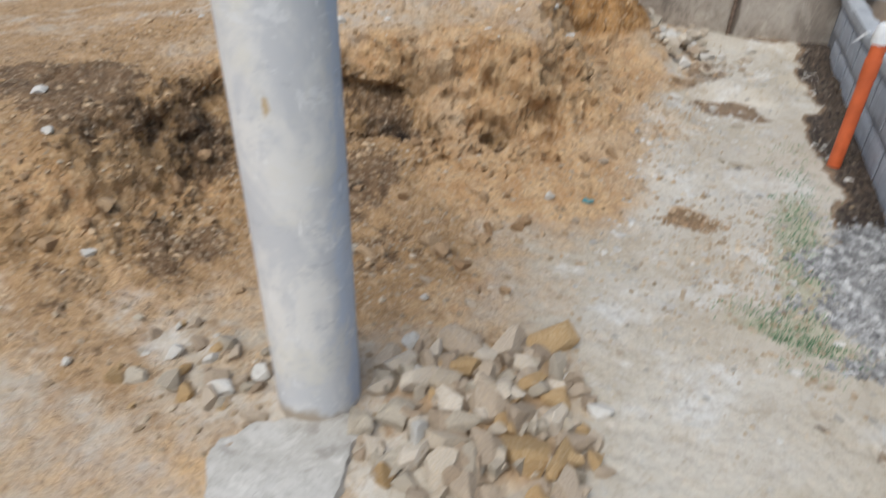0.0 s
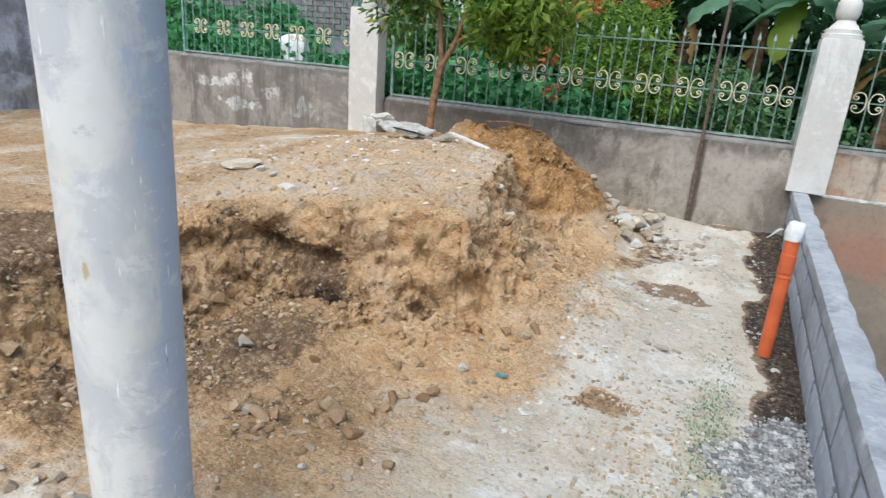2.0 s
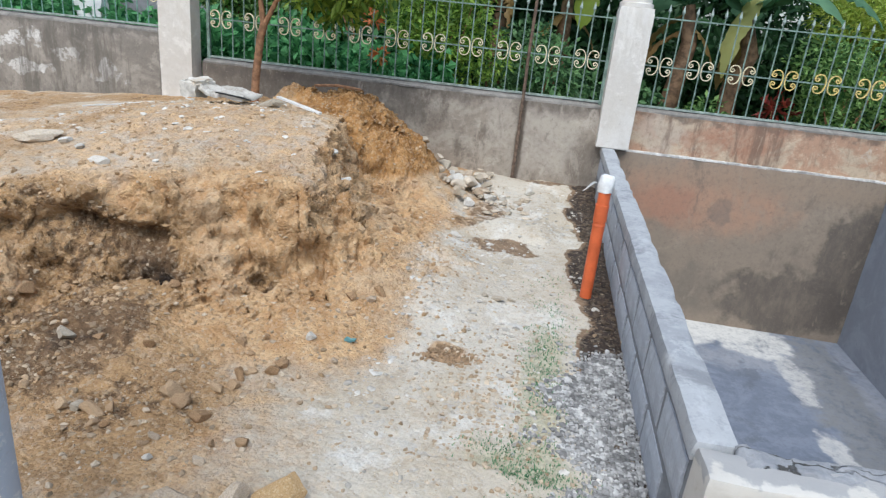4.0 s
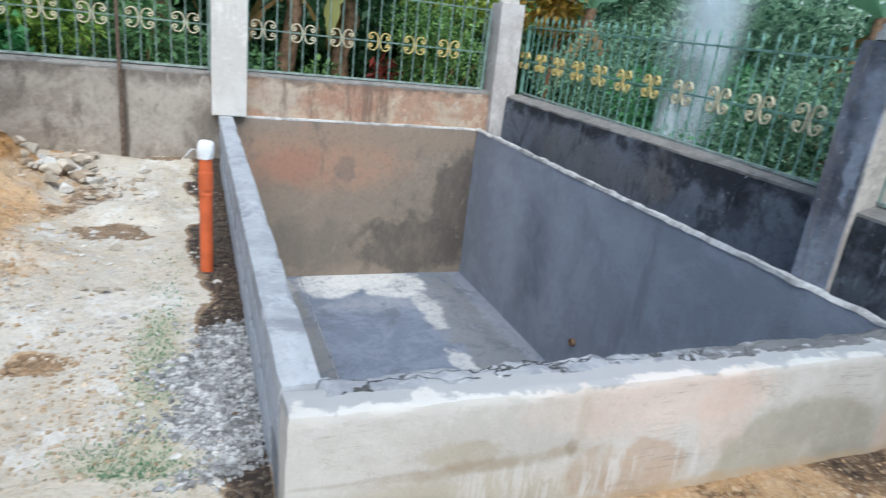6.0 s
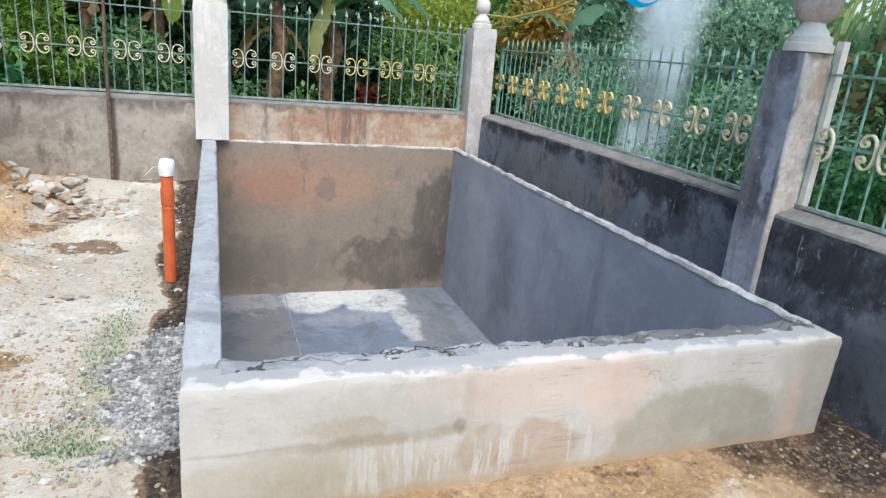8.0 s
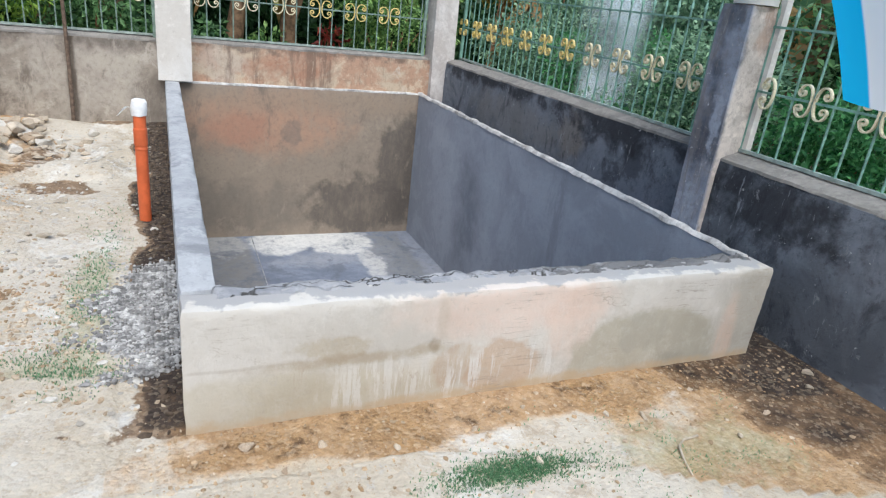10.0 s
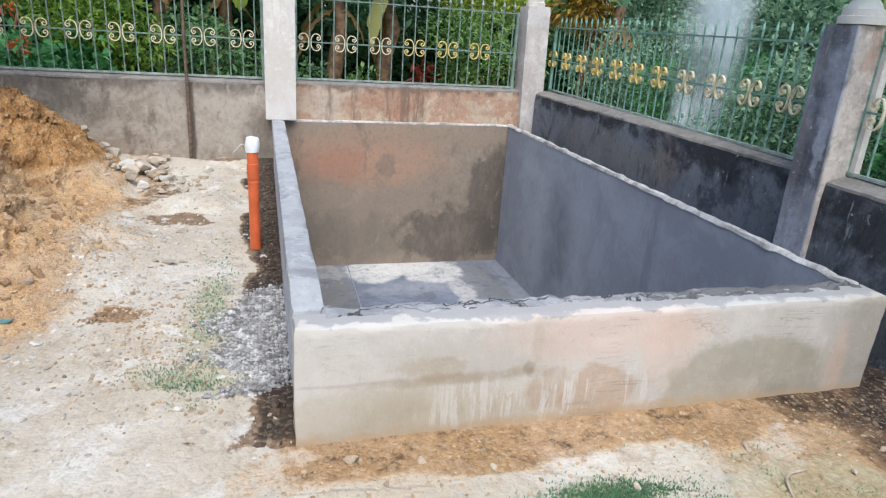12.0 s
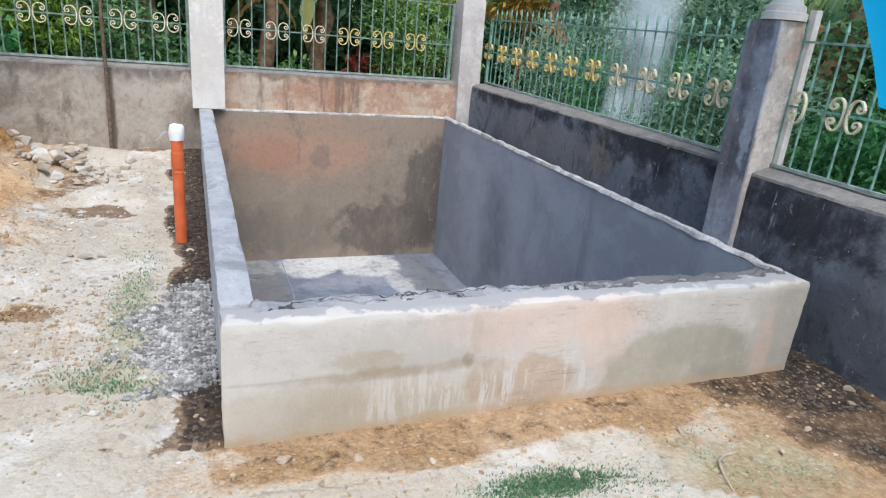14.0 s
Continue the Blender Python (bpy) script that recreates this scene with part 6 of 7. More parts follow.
# rubble by the foot of the post
for kind, x, y, size, flat in (("rubble_ochre", -0.07, 1.66, 0.15, 0.8), ("rubble_ochre", -0.03, 1.15, 0.15, 0.7), ("rubble", -0.2, 1.27, 0.13, 0.9), ("rubble_white", -0.31, 1.08, 0.085, 1.0),
                             ("rubble_grey", -0.42, 1.14, 0.13, 0.5), ("rubble", -0.34, 1.52, 0.17, 0.5), ("rubble", -0.22, 1.55, 0.14, 0.6), ("rubble", -0.24, 1.42, 0.1, 0.8),
                             ("rubble", -0.1, 1.45, 0.11, 0.8), ("rubble_ochre", -0.36, 1.4, 0.09, 0.7), ("rubble_white", -0.43, 1.33, 0.09, 0.4), ("rubble_white", -0.52, 1.47, 0.07, 0.5),
                             ("rubble_white", 0.12, 1.42, 0.085, 0.6), ("rubble_grey", -0.12, 1.12, 0.1, 0.6), ("rubble", -0.3, 1.28, 0.12, 0.6), ("rubble", 0.07, 1.25, 0.1, 0.7),
                             ("rubble_grey", 0.02, 1.32, 0.08, 0.6), ("rubble", -0.55, 1.36, 0.1, 0.5), ("rubble_white", -0.24, 1.16, 0.05, 0.8), ("rubble", -0.15, 1.02, 0.1, 0.7),
                             ("rubble_grey", -0.35, 0.98, 0.1, 0.5), ("rubble", -0.25, 0.92, 0.08, 0.7), ("rubble_ochre", -0.12, 1.22, 0.07, 0.7), ("rubble", 0.16, 1.2, 0.07, 0.6),
                             ("rubble_grey", -1.05, 1.22, 0.1, 0.5), ("rubble", -0.98, 1.08, 0.1, 0.7), ("rubble_white", -0.95, 1.05, 0.07, 0.6), ("rubble_ochre", -1.02, 1.0, 0.08, 0.6),
                             ("rubble", -0.85, 1.1, 0.07, 0.6), ("rubble_ochre", -1.1, 1.05, 0.07, 0.6), ("rubble", -0.8, 0.98, 0.06, 0.6), ("rubble_grey", -1.2, 0.98, 0.08, 0.5)):
    rock(kind, x, y, size, flat, group="rubble round the post")
rs = np.random.RandomState(21)
for k in range(170):
    a, r = rs.rand() * 6.28, rs.rand() ** 0.6
    x, y = -0.2 + 0.34 * r * math.cos(a), 1.24 + 0.36 * r * math.sin(a)
    rock(("rubble", "rubble_pale", "rubble", "rubble_ochre", "rubble", "rubble_grey", "rubble_pale", "rubble_grey")[rs.randint(8)], x, y, 0.035 + 0.085 * rs.rand() ** 1.6, 0.8, group="rubble round the post", lift=0.03 * rs.rand() * (1 - r))
for k in range(40):
    x, y = -1.05 + 0.16 * rs.randn(), 1.12 + 0.14 * rs.randn()
    if math.hypot(x + 0.66, y - 1.16) > 0.2:
        rock(("rubble", "rubble", "rubble_ochre", "rubble_grey", "rubble_white")[rs.randint(5)], x, y, 0.03 + 0.06 * rs.rand() ** 2, 0.7, group="rubble round the post")
# stone heap at the foot of the wall
for k in range(70):
    x, y = -0.02 + 0.22 * rs.randn(), 5.58 + 0.2 * rs.randn()
    kind = ("rubble_pale", "rubble_grey", "rubble_pale", "rubble", "rubble_grey", "rubble_white")[rs.randint(6)]
    rock(kind, x, min(y, 6.15), 0.05 + 0.12 * rs.rand() ** 1.8, 0.6, group="stones by the wall", lift=0.02 * (k % 4) * (abs(x) < 0.2))
for k in range(26):
    x, y = 0.3 + 0.14 * rs.randn(), 5.2 + 0.28 * rs.randn()
    rock(("rubble_grey", "rubble_pale", "rubble")[rs.randint(3)], x, y, 0.04 + 0.05 * rs.rand(), 0.45, group="stones by the wall")
# single stones and clods over the yard and heap
for kind, x, y, size, flat in (("rubble_pale", -2.32, 3.36, 0.26, 0.32), ("rubble_white", -2.1, 3.35, 0.08, 0.4), ("rubble_white", -1.95, 3.28, 0.07, 0.4), ("rubble_grey", -1.4, 4.6, 0.17, 0.5),
                             ("rubble_white", -0.72, 3.95, 0.13, 0.4), ("rubble_white", -0.6, 3.75, 0.09, 0.4), ("rubble", -0.5, 3.55, 0.09, 0.6), ("rubble_white", -1.72, 3.1, 0.08, 0.6),
                             ("rubble_grey", -1.25, 2.2, 0.1, 0.7), ("rubble", -0.18, 3.0, 0.07, 0.7), ("rubble_white", -0.34, 2.6, 0.05, 0.9), ("rubble_grey", -0.97, 1.9, 0.07, 0.6),
                             ("rubble", -0.2, 2.5, 0.045, 0.7), ("rubble_white", -1.15, 1.6, 0.06, 0.6), ("rubble_white", -2.3, 1.75, 0.07, 0.5), ("rubble_white", -1.75, 1.35, 0.06, 0.6),
                             ("rubble_white", -2.05, 1.55, 0.05, 0.6), ("rubble_white", 0.98, 3.5, 0.05, 0.5), ("rubble", 1.25, 1.42, 0.06, 0.6), ("rubble_grey", 0.43, 3.4, 0.09, 0.3),
                             ("rubble_grey", 0.5, 3.45, 0.06, 0.4), ("rubble_grey", 0.36, 3.38, 0.05, 0.4), ("rubble_grey", 0.45, 4.05, 0.09, 0.2), ("rubble_white", 0.05, 4.35, 0.08, 0.5),
                             ("rubble", -0.42, 1.75, 0.05, 0.6), ("rubble", -0.62, 1.82, 0.04, 0.6), ("rubble_white", -0.58, 1.72, 0.04, 0.7), ("rubble_grey", 3.78, 1.32, 0.07, 0.5), ("rubble_grey", 3.7, 1.22, 0.05, 0.5)):
    rock(kind, x, y, size, flat)

rs = np.random.RandomState(47)
for x, y in picks(rs, 70, -2.2, -0.1, 1.3, 4.4, foot_weight):
    rock("lump", x, y, 0.035 + 0.055 * rs.rand() ** 2, 0.75, group="clay lumps below the heap")

# ---- broken slab by the post ----
slab = bmesh.new()
outline = [(-0.82, 0.85), (-0.79, 0.93), (-0.73, 1.01), (-0.64, 1.06), (-0.53, 1.13), (-0.47, 1.1), (-0.46, 1.0), (-0.43, 0.9), (-0.42, 0.62), (-0.55, 0.52), (-0.7, 0.7)]
mid = Vector((-0.6, 0.85, 0))
rings = []
for grow, z in ((1.03, 0.05), (1.0, 0.1), (0.97, 0.128), (0.85, 0.133), (0.7, 0.134), (0.55, 0.135), (0.4, 0.135), (0.2, 0.135)):
    ring = []
    for i in range(88):
        a = i / 8
        p = Vector((*outline[int(a)], 0)).lerp(Vector((*outline[(int(a) + 1) % 11], 0)), a % 1)
        p = mid + (p - mid) * grow
        p += noise.noise_vector(Vector((p.x * 22, p.y * 22, z * 9))) * 0.02 * min(1, grow)
        ring.append(slab.verts.new((p.x, p.y, z + 0.007 * noise.noise(Vector((p.x * 14, p.y * 14, 0))) + 0.005 * noise.noise(Vector((p.x * 45, p.y * 45, 3))) - 0.05 * (p.y - 0.8) * 0.6)))
    rings.append(ring)
for a, b in zip(rings, rings[1:]):
    for i in range(88):
        slab.faces.new((a[i], a[(i + 1) % 88], b[(i + 1) % 88], b[i]))
slab.faces.new(rings[-1])
slab.faces.new(rings[0][::-1])
tagged(part("broken_slab", slab, M["slab"]), "broken piece of pale concrete slab by the post", "slab")

# ---- debris on the heap ----
board = thing("broken_board", "broken white plaster board lying on the heap", "board", at=(-1.76, 4.62, 0.86))
board.scale = (0.84, 0.84, 0.84)
board.rotation_euler = (radians(4), radians(3), radians(-12))
part("sheet", rough_box((-0.34, -0.13, 0.0), (0.26, 0.12, 0.045), 0.02, 0.03, 7, 0.012), M["slab"], board)
part("chunk", rough_box((-0.4, -0.15, -0.05), (-0.22, 0.1, 0.085), 0.02, 0.03, 9, 0.025, seed=2), M["rubble_white"], board, "white crumbling end")
part("felt_edge", rough_box((-0.02, -0.145, 0.034), (0.34, -0.132, 0.046), 0.03, 0.006, 8), M["black"], board, "dark edge strip")
lath = thing("wooden_lath", "thin pale wooden lath lying across the heap", "lath", at=(-1.42, 4.75, 0.86))
lath.rotation_euler = (0, radians(7), radians(-24))
part("strip", rough_box((-0.02, -0.018, 0.0), (0.42, 0.018, 0.014), 0.05, 0.003, 6), M["white_lime"], lath)
stick = thing("twig", "short dry stick on the earth pile", "stick", at=(-1.2, 5.42, 0.9))
part("stem", tube([(-0.2, 0, 0.0), (0.0, 0.01, 0.02), (0.2, 0, 0.01)], 0.012, 6), M["bark"], stick)
scrap = thing("plastic_scrap", "crumpled scrap of teal plastic on the earth", "scrap", at=(-0.17, 2.66, float(earth(-0.17, 2.66)) + 0.004))
part("sheet", rough_box((-0.025, -0.012, 0.0), (0.025, 0.012, 0.01), 0.008, 0.01, 26), plain("teal_plastic", (0.12, 0.26, 0.26), 0.6), scrap)
wire = thing("bent_wire", "thin grey bent wire lying in the dirt", "wire", at=(2.78, 1.02, float(earth(2.78, 1.02))))
part("strand", tube([(-0.06, -0.12, 0.004), (-0.03, -0.04, 0.006), (0.0, 0.02, 0.012), (0.05, 0.05, 0.008), (0.13, 0.06, 0.004)], 0.005, 6), M["rubble_grey"], wire)
for x, y, size in ((2.05, 1.33, 0.05), (2.3, 1.4, 0.04), (2.62, 1.28, 0.045), (2.75, 1.22, 0.05), (3.1, 1.35, 0.04), (2.45, 1.16, 0.045), (2.58, 1.12, 0.04), (1.5, 1.38, 0.05), (1.75, 1.3, 0.04), (3.3, 1.12, 0.05), (3.05, 1.02, 0.045), (2.2, 1.1, 0.05), (2.35, 1.02, 0.04), (1.35, 1.28, 0.04)):
    rock("rubble_pale" if int(x * 100) % 3 else "rubble", x, y, size * 0.75, 0.55)
strip = thing("plastic_strip", "thin white plastic strip lying on the earth", "strip", at=(-3.05, 5.1, float(earth(-3.05, 5.1)) + 0.006))
strip.rotation_euler = (0, 0, radians(65))
part("band", rough_box((-0.26, -0.008, 0.0), (0.26, 0.008, 0.008), 0.05, 0.004, 6), M["white_plastic"], strip)
# ---- leaning pole at the wall ----
leaning = thing("wooden_pole", "thin brown wooden pole standing against the wall", "pole", at=(0.31, 6.22, 0.05))
part("stem", tube([(0, 0, 0), (0.006, 0.01, 0.6), (0.0, 0.025, 1.2), (0.012, 0.03, 1.9), (0.02, 0.035, 2.6)], [0.018, 0.017, 0.016, 0.014, 0.012], 8), M["pole"], leaning)

# ---- grass ----


def blades(name, label, xy, height, seed):
    rs = np.random.RandomState(seed)
    n = len(xy)
    z = earth(xy[:, 0], xy[:, 1])
    a = rs.rand(n) * 6.28
    h = height * (0.4 + 0.8 * rs.rand(n))
    lean = h * (0.2 + 0.9 * rs.rand(n))
    b = np.stack([xy[:, 0], xy[:, 1], z - 0.003], -1)
    side = np.stack([-np.sin(a), np.cos(a), 0 * a], -1) * 0.0022
    way = np.stack([np.cos(a), np.sin(a), 0 * a], -1)
    m = b + way * (lean * 0.35)[:, None] + np.array([0, 0, 1]) * (h * 0.65)[:, None]
    t = b + way * lean[:, None] + np.array([0, 0, 1]) * h[:, None]
    v = np.stack([b - side, b + side, m + side * 0.8, m - side * 0.8, t], 1).reshape(-1, 3)
    k = np.arange(n)[:, None] * 5
    f = [tuple(r) for r in (k + np.array([0, 1, 2, 3])).tolist()] + [tuple(r) for r in (k + np.array([3, 2, 4])).tolist()]
    return tagged(new(name, mesh_of(name, v.tolist(), f, M["grass"])), label, "grass", kind="stuff")


rs = np.random.RandomState(31)
xy = picks(rs, 2700, 0.3, 0.95, 1.8, 4.2, lambda x, y: np.clip(0.5 * bump_at(x, y, 0.72, 2.7, 0.1, 0.8) + bump_at(x, y, 0.68, 2.0, 0.16, 0.05) + 0.8 * bump_at(x, y, 0.56, 2.12, 0.1, 0.06), 0, 1) * (vnoise(x, y, 8, 81) > -0.2))
blades("grass_tufts", "thin short grass beside the gravel", xy, 0.014, 1)
xy = picks(rs, 5200, 1.7, 3.3, 0.7, 1.45, lambda x, y: np.clip(bump_at(x, y, 2.1, 1.08, 0.19, 0.05) + 0.025 * bump_at(x, y, 2.8, 1.05, 0.5, 0.22) * (vnoise(x, y, 7, 82) > 0.1), 0, 1))
blades("grass_patch", "small patch of green grass before the basin", xy, 0.012, 2)

# ---- plants ----


def leaf_mesh(name, mat, places, ways, length, width, rs):
    """Folded leaves: each at a place, pointing along a way."""
    n = len(places)
    ways = ways / np.linalg.norm(ways, axis=1)[:, None]
    side = np.cross(ways, rs.randn(n, 3))
    side /= np.linalg.norm(side, axis=1)[:, None]
    up = np.cross(side, ways)
    L = (length * (0.6 + 0.7 * rs.rand(n)))[:, None]
    W = (width * (0.6 + 0.7 * rs.rand(n)))[:, None]
    b = places
    m = b + ways * L * 0.45
    t = b + ways * L - np.array([0, 0, 1]) * L * 0.12
    v = np.stack([b, m + side * W / 2 + up * W * 0.12, t, m - side * W / 2 + up * W * 0.12], 1).reshape(-1, 3)
    k = np.arange(n)[:, None] * 4
    f = (k + np.array([0, 1, 2])).tolist() + (k + np.array([0, 2, 3])).tolist()
    return mesh_of(name, v.tolist(), f, mat, flat=True)


def crown_of(clumps, n, rs, droop=0.2):
    """Places and ways of n leaves on the shells of round clumps (x, y, z, radius)."""
    c = np.array(clumps)
    pick = rs.choice(len(c), n, p=c[:, 3] ** 2 / np.sum(c[:, 3] ** 2))
    out = rs.randn(n, 3)
    out /= np.linalg.norm(out, axis=1)[:, None]
    r = c[pick, 3] * (0.45 + 0.6 * rs.rand(n) ** 0.6)
    p = c[pick, :3] + out * r[:, None] * np.array([1, 1, 0.85])
    w = out * 0.9 + rs.randn(n, 3) * 0.6 + np.array([0, 0, 0.25 - droop])
    return p, w


def clumps_in(x, y, z, rx, ry, rz, n, size, rs):
    q = rs.randn(n, 3)
    q /= np.linalg.norm(q, axis=1)[:, None]
    q *= (0.35 + 0.65 * rs.rand(n, 1))
    return [(x + rx * a, y + ry * b, z + rz * c, size * (0.6 + 0.7 * rs.rand())) for a, b, c in q]


def bush(name, label, category, x, y, z, rx, ry, rz, leaves, mat, seed, size=0.22, length=0.09, width=0.035, clumps=26, stems=3, droop=0.2, group="", shoots=()):
    rs = np.random.RandomState(seed)
    base = float(earth(x, y))
    b = thing(name, label, category, group, at=(x, y, base))
    cl = clumps_in(0, 0, z - base, rx, ry, rz, clumps, size, rs)
    p, w = crown_of(cl, leaves, rs, droop)
    keep = p[:, 2] > 0.01
    part("foliage", leaf_mesh("foliage", M[mat], p[keep], w[keep], length, width, rs), None, b)
    for dx, dy, dz, r in shoots:
        p, w = crown_of([(dx, dy, z - base + dz, r)], 45, rs, 0.0)
        part("young_shoot", leaf_mesh("young_shoot", M["leaf_orange"], p, w, length * 1.1, width, rs), None, b, "orange-red young leaves")
    for k in range(stems):
        q = cl[rs.randint(len(cl))]
        part("stem", tube([(0.05 * rs.randn(), 0.05 * rs.randn(), -0.05), (q[0] * 0.4, q[1] * 0.4, q[2] * 0.5), (q[0], q[1], q[2])], [0.02, 0.014, 0.006], 6), M["bark"], b)
    return b


# young tree in the yard
tree = thing("garden_tree", "young tree with pale orange trunk and glossy leaves", "tree", at=(-1.84, 5.2, 0.7))
part("trunk", tube([(0, 0, -0.1), (0.02, 0, 0.25), (0.06, 0, 0.55), (0.09, 0, 0.66)], [0.036, 0.032, 0.03, 0.03], 10), M["bark"], tree)
part("limb", tube([(0.085, 0, 0.64), (0.05, 0.02, 0.85), (0.02, 0.03, 1.1), (-0.05, 0.05, 1.7)], [0.024, 0.02, 0.017, 0.01], 8), M["bark"], tree)
part("limb", tube([(0.09, 0, 0.64), (0.2, 0, 0.85), (0.29, -0.02, 1.1), (0.36, 0.0, 1.6)], [0.022, 0.018, 0.015, 0.008], 8), M["bark"], tree)
part("limb", tube([(0.2, 0, 0.84), (0.34, 0.02, 0.92), (0.55, 0.0, 1.02)], [0.012, 0.009, 0.005], 6), M["bark"], tree)
rs = np.random.RandomState(41)
cl = clumps_in(0.72, -0.05, 1.1, 0.42, 0.38, 0.34, 34, 0.13, rs)
p, w = crown_of(cl, 2300, rs, 0.1)
part("crown", leaf_mesh("crown", M["leaf_young"], p, w, 0.095, 0.04, rs), None, tree, "yellow-green young leaves")
p, w = crown_of(clumps_in(0.98, -0.05, 1.3, 0.16, 0.2, 0.14, 6, 0.09, rs), 160, rs, 0.1)
part("young_shoots", leaf_mesh("young_shoots", M["leaf_orange"], p, w, 0.09, 0.026, rs), None, tree, "orange young shoots")
cl = clumps_in(-0.3, 0, 1.25, 0.42, 0.4, 0.3, 20, 0.17, rs) + clumps_in(0.2, 0.1, 1.7, 0.8, 0.6, 0.45, 30, 0.2, rs)
p, w = crown_of(cl, 4400, rs, 0.35)
part("crown", leaf_mesh("crown", M["leaf_tree"], p, w, 0.1, 0.03, rs), None, tree, "glossy green leaves with yellow-green tips")

# planting outside the north fence
bush("vine_thicket", "low thicket of bright green broad-leaved vines", "vine", -4.6, 7.3, 0.95, 1.1, 0.6, 0.4, 2600, "leaf_vine", 51, 0.3, 0.11, 0.09, 30)
bush("vine_thicket", "low thicket of bright green broad-leaved vines", "vine", -2.5, 7.3, 0.85, 1.2, 0.6, 0.4, 3200, "leaf_vine", 52, 0.3, 0.11, 0.09, 34)
bush("vine_thicket", "low thicket of bright green broad-leaved vines", "vine", -1.2, 6.95, 0.8, 0.9, 0.35, 0.35, 2200, "leaf_vine", 53, 0.26, 0.1, 0.08, 26)
bush("red_tip_shrub", "garden shrub with orange-red young leaves", "shrub", -0.65, 7.4, 1.35, 0.65, 0.5, 0.75, 5200, "leaf_red", 54, 0.26, 0.085, 0.03, 36,
     shoots=((-0.55, -0.4, 0.5, 0.1), (-0.35, -0.45, 0.62, 0.09), (0.1, -0.4, 0.85, 0.12), (0.3, -0.45, 0.72, 0.1), (-0.75, -0.35, 0.1, 0.08), (-0.6, -0.45, -0.25, 0.07), (0.2, -0.4, 0.95, 0.1)))
bush("red_tip_shrub", "garden shrub with orange-red young leaves", "shrub", -1.75, 8.0, 1.9, 0.6, 0.5, 0.5, 2600, "leaf_red", 55, 0.24, 0.085, 0.03, 24,
     shoots=((0.5, -0.35, 0.3, 0.12), (0.1, -0.4, 0.4, 0.1), (0.75, -0.2, 0.2, 0.1)))
bush("green_shrub", "dense green garden shrub", "shrub", 0.4, 7.6, 0.95, 0.6, 0.5, 0.6, 2600, "leaf_dark", 56, 0.26, 0.09, 0.045, 24)
bush("green_shrub", "dense green garden shrub", "shrub", 1.35, 7.2, 0.65, 0.4, 0.3, 0.3, 1300, "leaf_dark", 57, 0.22, 0.09, 0.045, 20)
bush("green_shrub", "dense green garden shrub", "shrub", 2.15, 7.1, 0.7, 0.25, 0.25, 0.35, 1000, "leaf", 58, 0.18, 0.08, 0.04, 16)
bush("green_shrub", "leafy green shrub with small leaves", "shrub", 3.6, 7.5, 1.15, 0.6, 0.5, 0.65, 3800, "leaf", 59, 0.24, 0.07, 0.032, 30)
bush("red_leaf_plant", "low plant with red leaves", "plant", 2.95, 7.7, 0.95, 0.1, 0.12, 0.16, 70, "leaf_ti", 60, 0.11, 0.14, 0.04, 7)
bush("lime_bush", "yellow-green leafy bush behind the fence", "shrub", 3.95, 8.3, 2.0, 0.6, 0.5, 0.42, 3000, "leaf_lime", 61, 0.26, 0.1, 0.032, 24)
# bush shape standing in for a clump of dry banana leaves
bush("croton_shrub", "clump of yellow and orange-brown dry banana leaves", "shrub", 5.0, 7.5, 1.95, 0.35, 0.3, 0.3, 900, "leaf_drying", 62, 0.2, 0.14, 0.04, 14)
# along the east fence
for k, (x, y, z, rx, ry, rz, mat, n) in enumerate(((5.0, 6.2, 1.0, 0.5, 0.7, 0.6, "leaf_east", 2800), (5.1, 4.9, 0.9, 0.5, 0.8, 0.6, "leaf_vine", 2800), (5.2, 3.6, 1.0, 0.5, 0.8, 0.65, "leaf_east", 3000),
                                              (5.0, 2.4, 0.8, 0.45, 0.7, 0.6, "leaf_vine", 2400), (5.1, 1.2, 0.9, 0.5, 0.8, 0.7, "leaf_east", 2800), (5.3, 0.0, 0.9, 0.5, 0.8, 0.7, "leaf_vine", 1800),
                                              (5.9, 7.6, 1.3, 0.8, 0.7, 0.8, "leaf_east", 2600))):
    bush("green_shrub", "dense green shrub outside the fence", "shrub", x, y, z, rx, ry, rz, round(n * 2.2), mat, 70 + k, 0.26, 0.062, 0.029, 26)
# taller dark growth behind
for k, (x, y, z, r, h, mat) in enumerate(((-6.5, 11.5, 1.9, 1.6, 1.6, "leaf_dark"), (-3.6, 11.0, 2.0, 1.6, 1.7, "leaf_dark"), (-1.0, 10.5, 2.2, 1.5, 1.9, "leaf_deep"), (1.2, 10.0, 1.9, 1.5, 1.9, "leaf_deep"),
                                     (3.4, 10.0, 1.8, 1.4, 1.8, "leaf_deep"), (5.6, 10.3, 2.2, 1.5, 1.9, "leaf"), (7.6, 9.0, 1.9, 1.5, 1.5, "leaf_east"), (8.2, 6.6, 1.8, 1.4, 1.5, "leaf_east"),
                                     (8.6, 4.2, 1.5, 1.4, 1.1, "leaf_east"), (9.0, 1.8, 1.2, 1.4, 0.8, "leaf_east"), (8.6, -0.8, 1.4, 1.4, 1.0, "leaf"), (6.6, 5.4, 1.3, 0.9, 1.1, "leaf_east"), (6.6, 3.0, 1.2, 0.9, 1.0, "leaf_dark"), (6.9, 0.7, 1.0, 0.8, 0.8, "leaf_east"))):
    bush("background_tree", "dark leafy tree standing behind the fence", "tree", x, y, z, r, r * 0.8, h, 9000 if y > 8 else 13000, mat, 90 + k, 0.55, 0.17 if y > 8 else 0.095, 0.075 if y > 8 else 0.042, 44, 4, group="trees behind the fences")


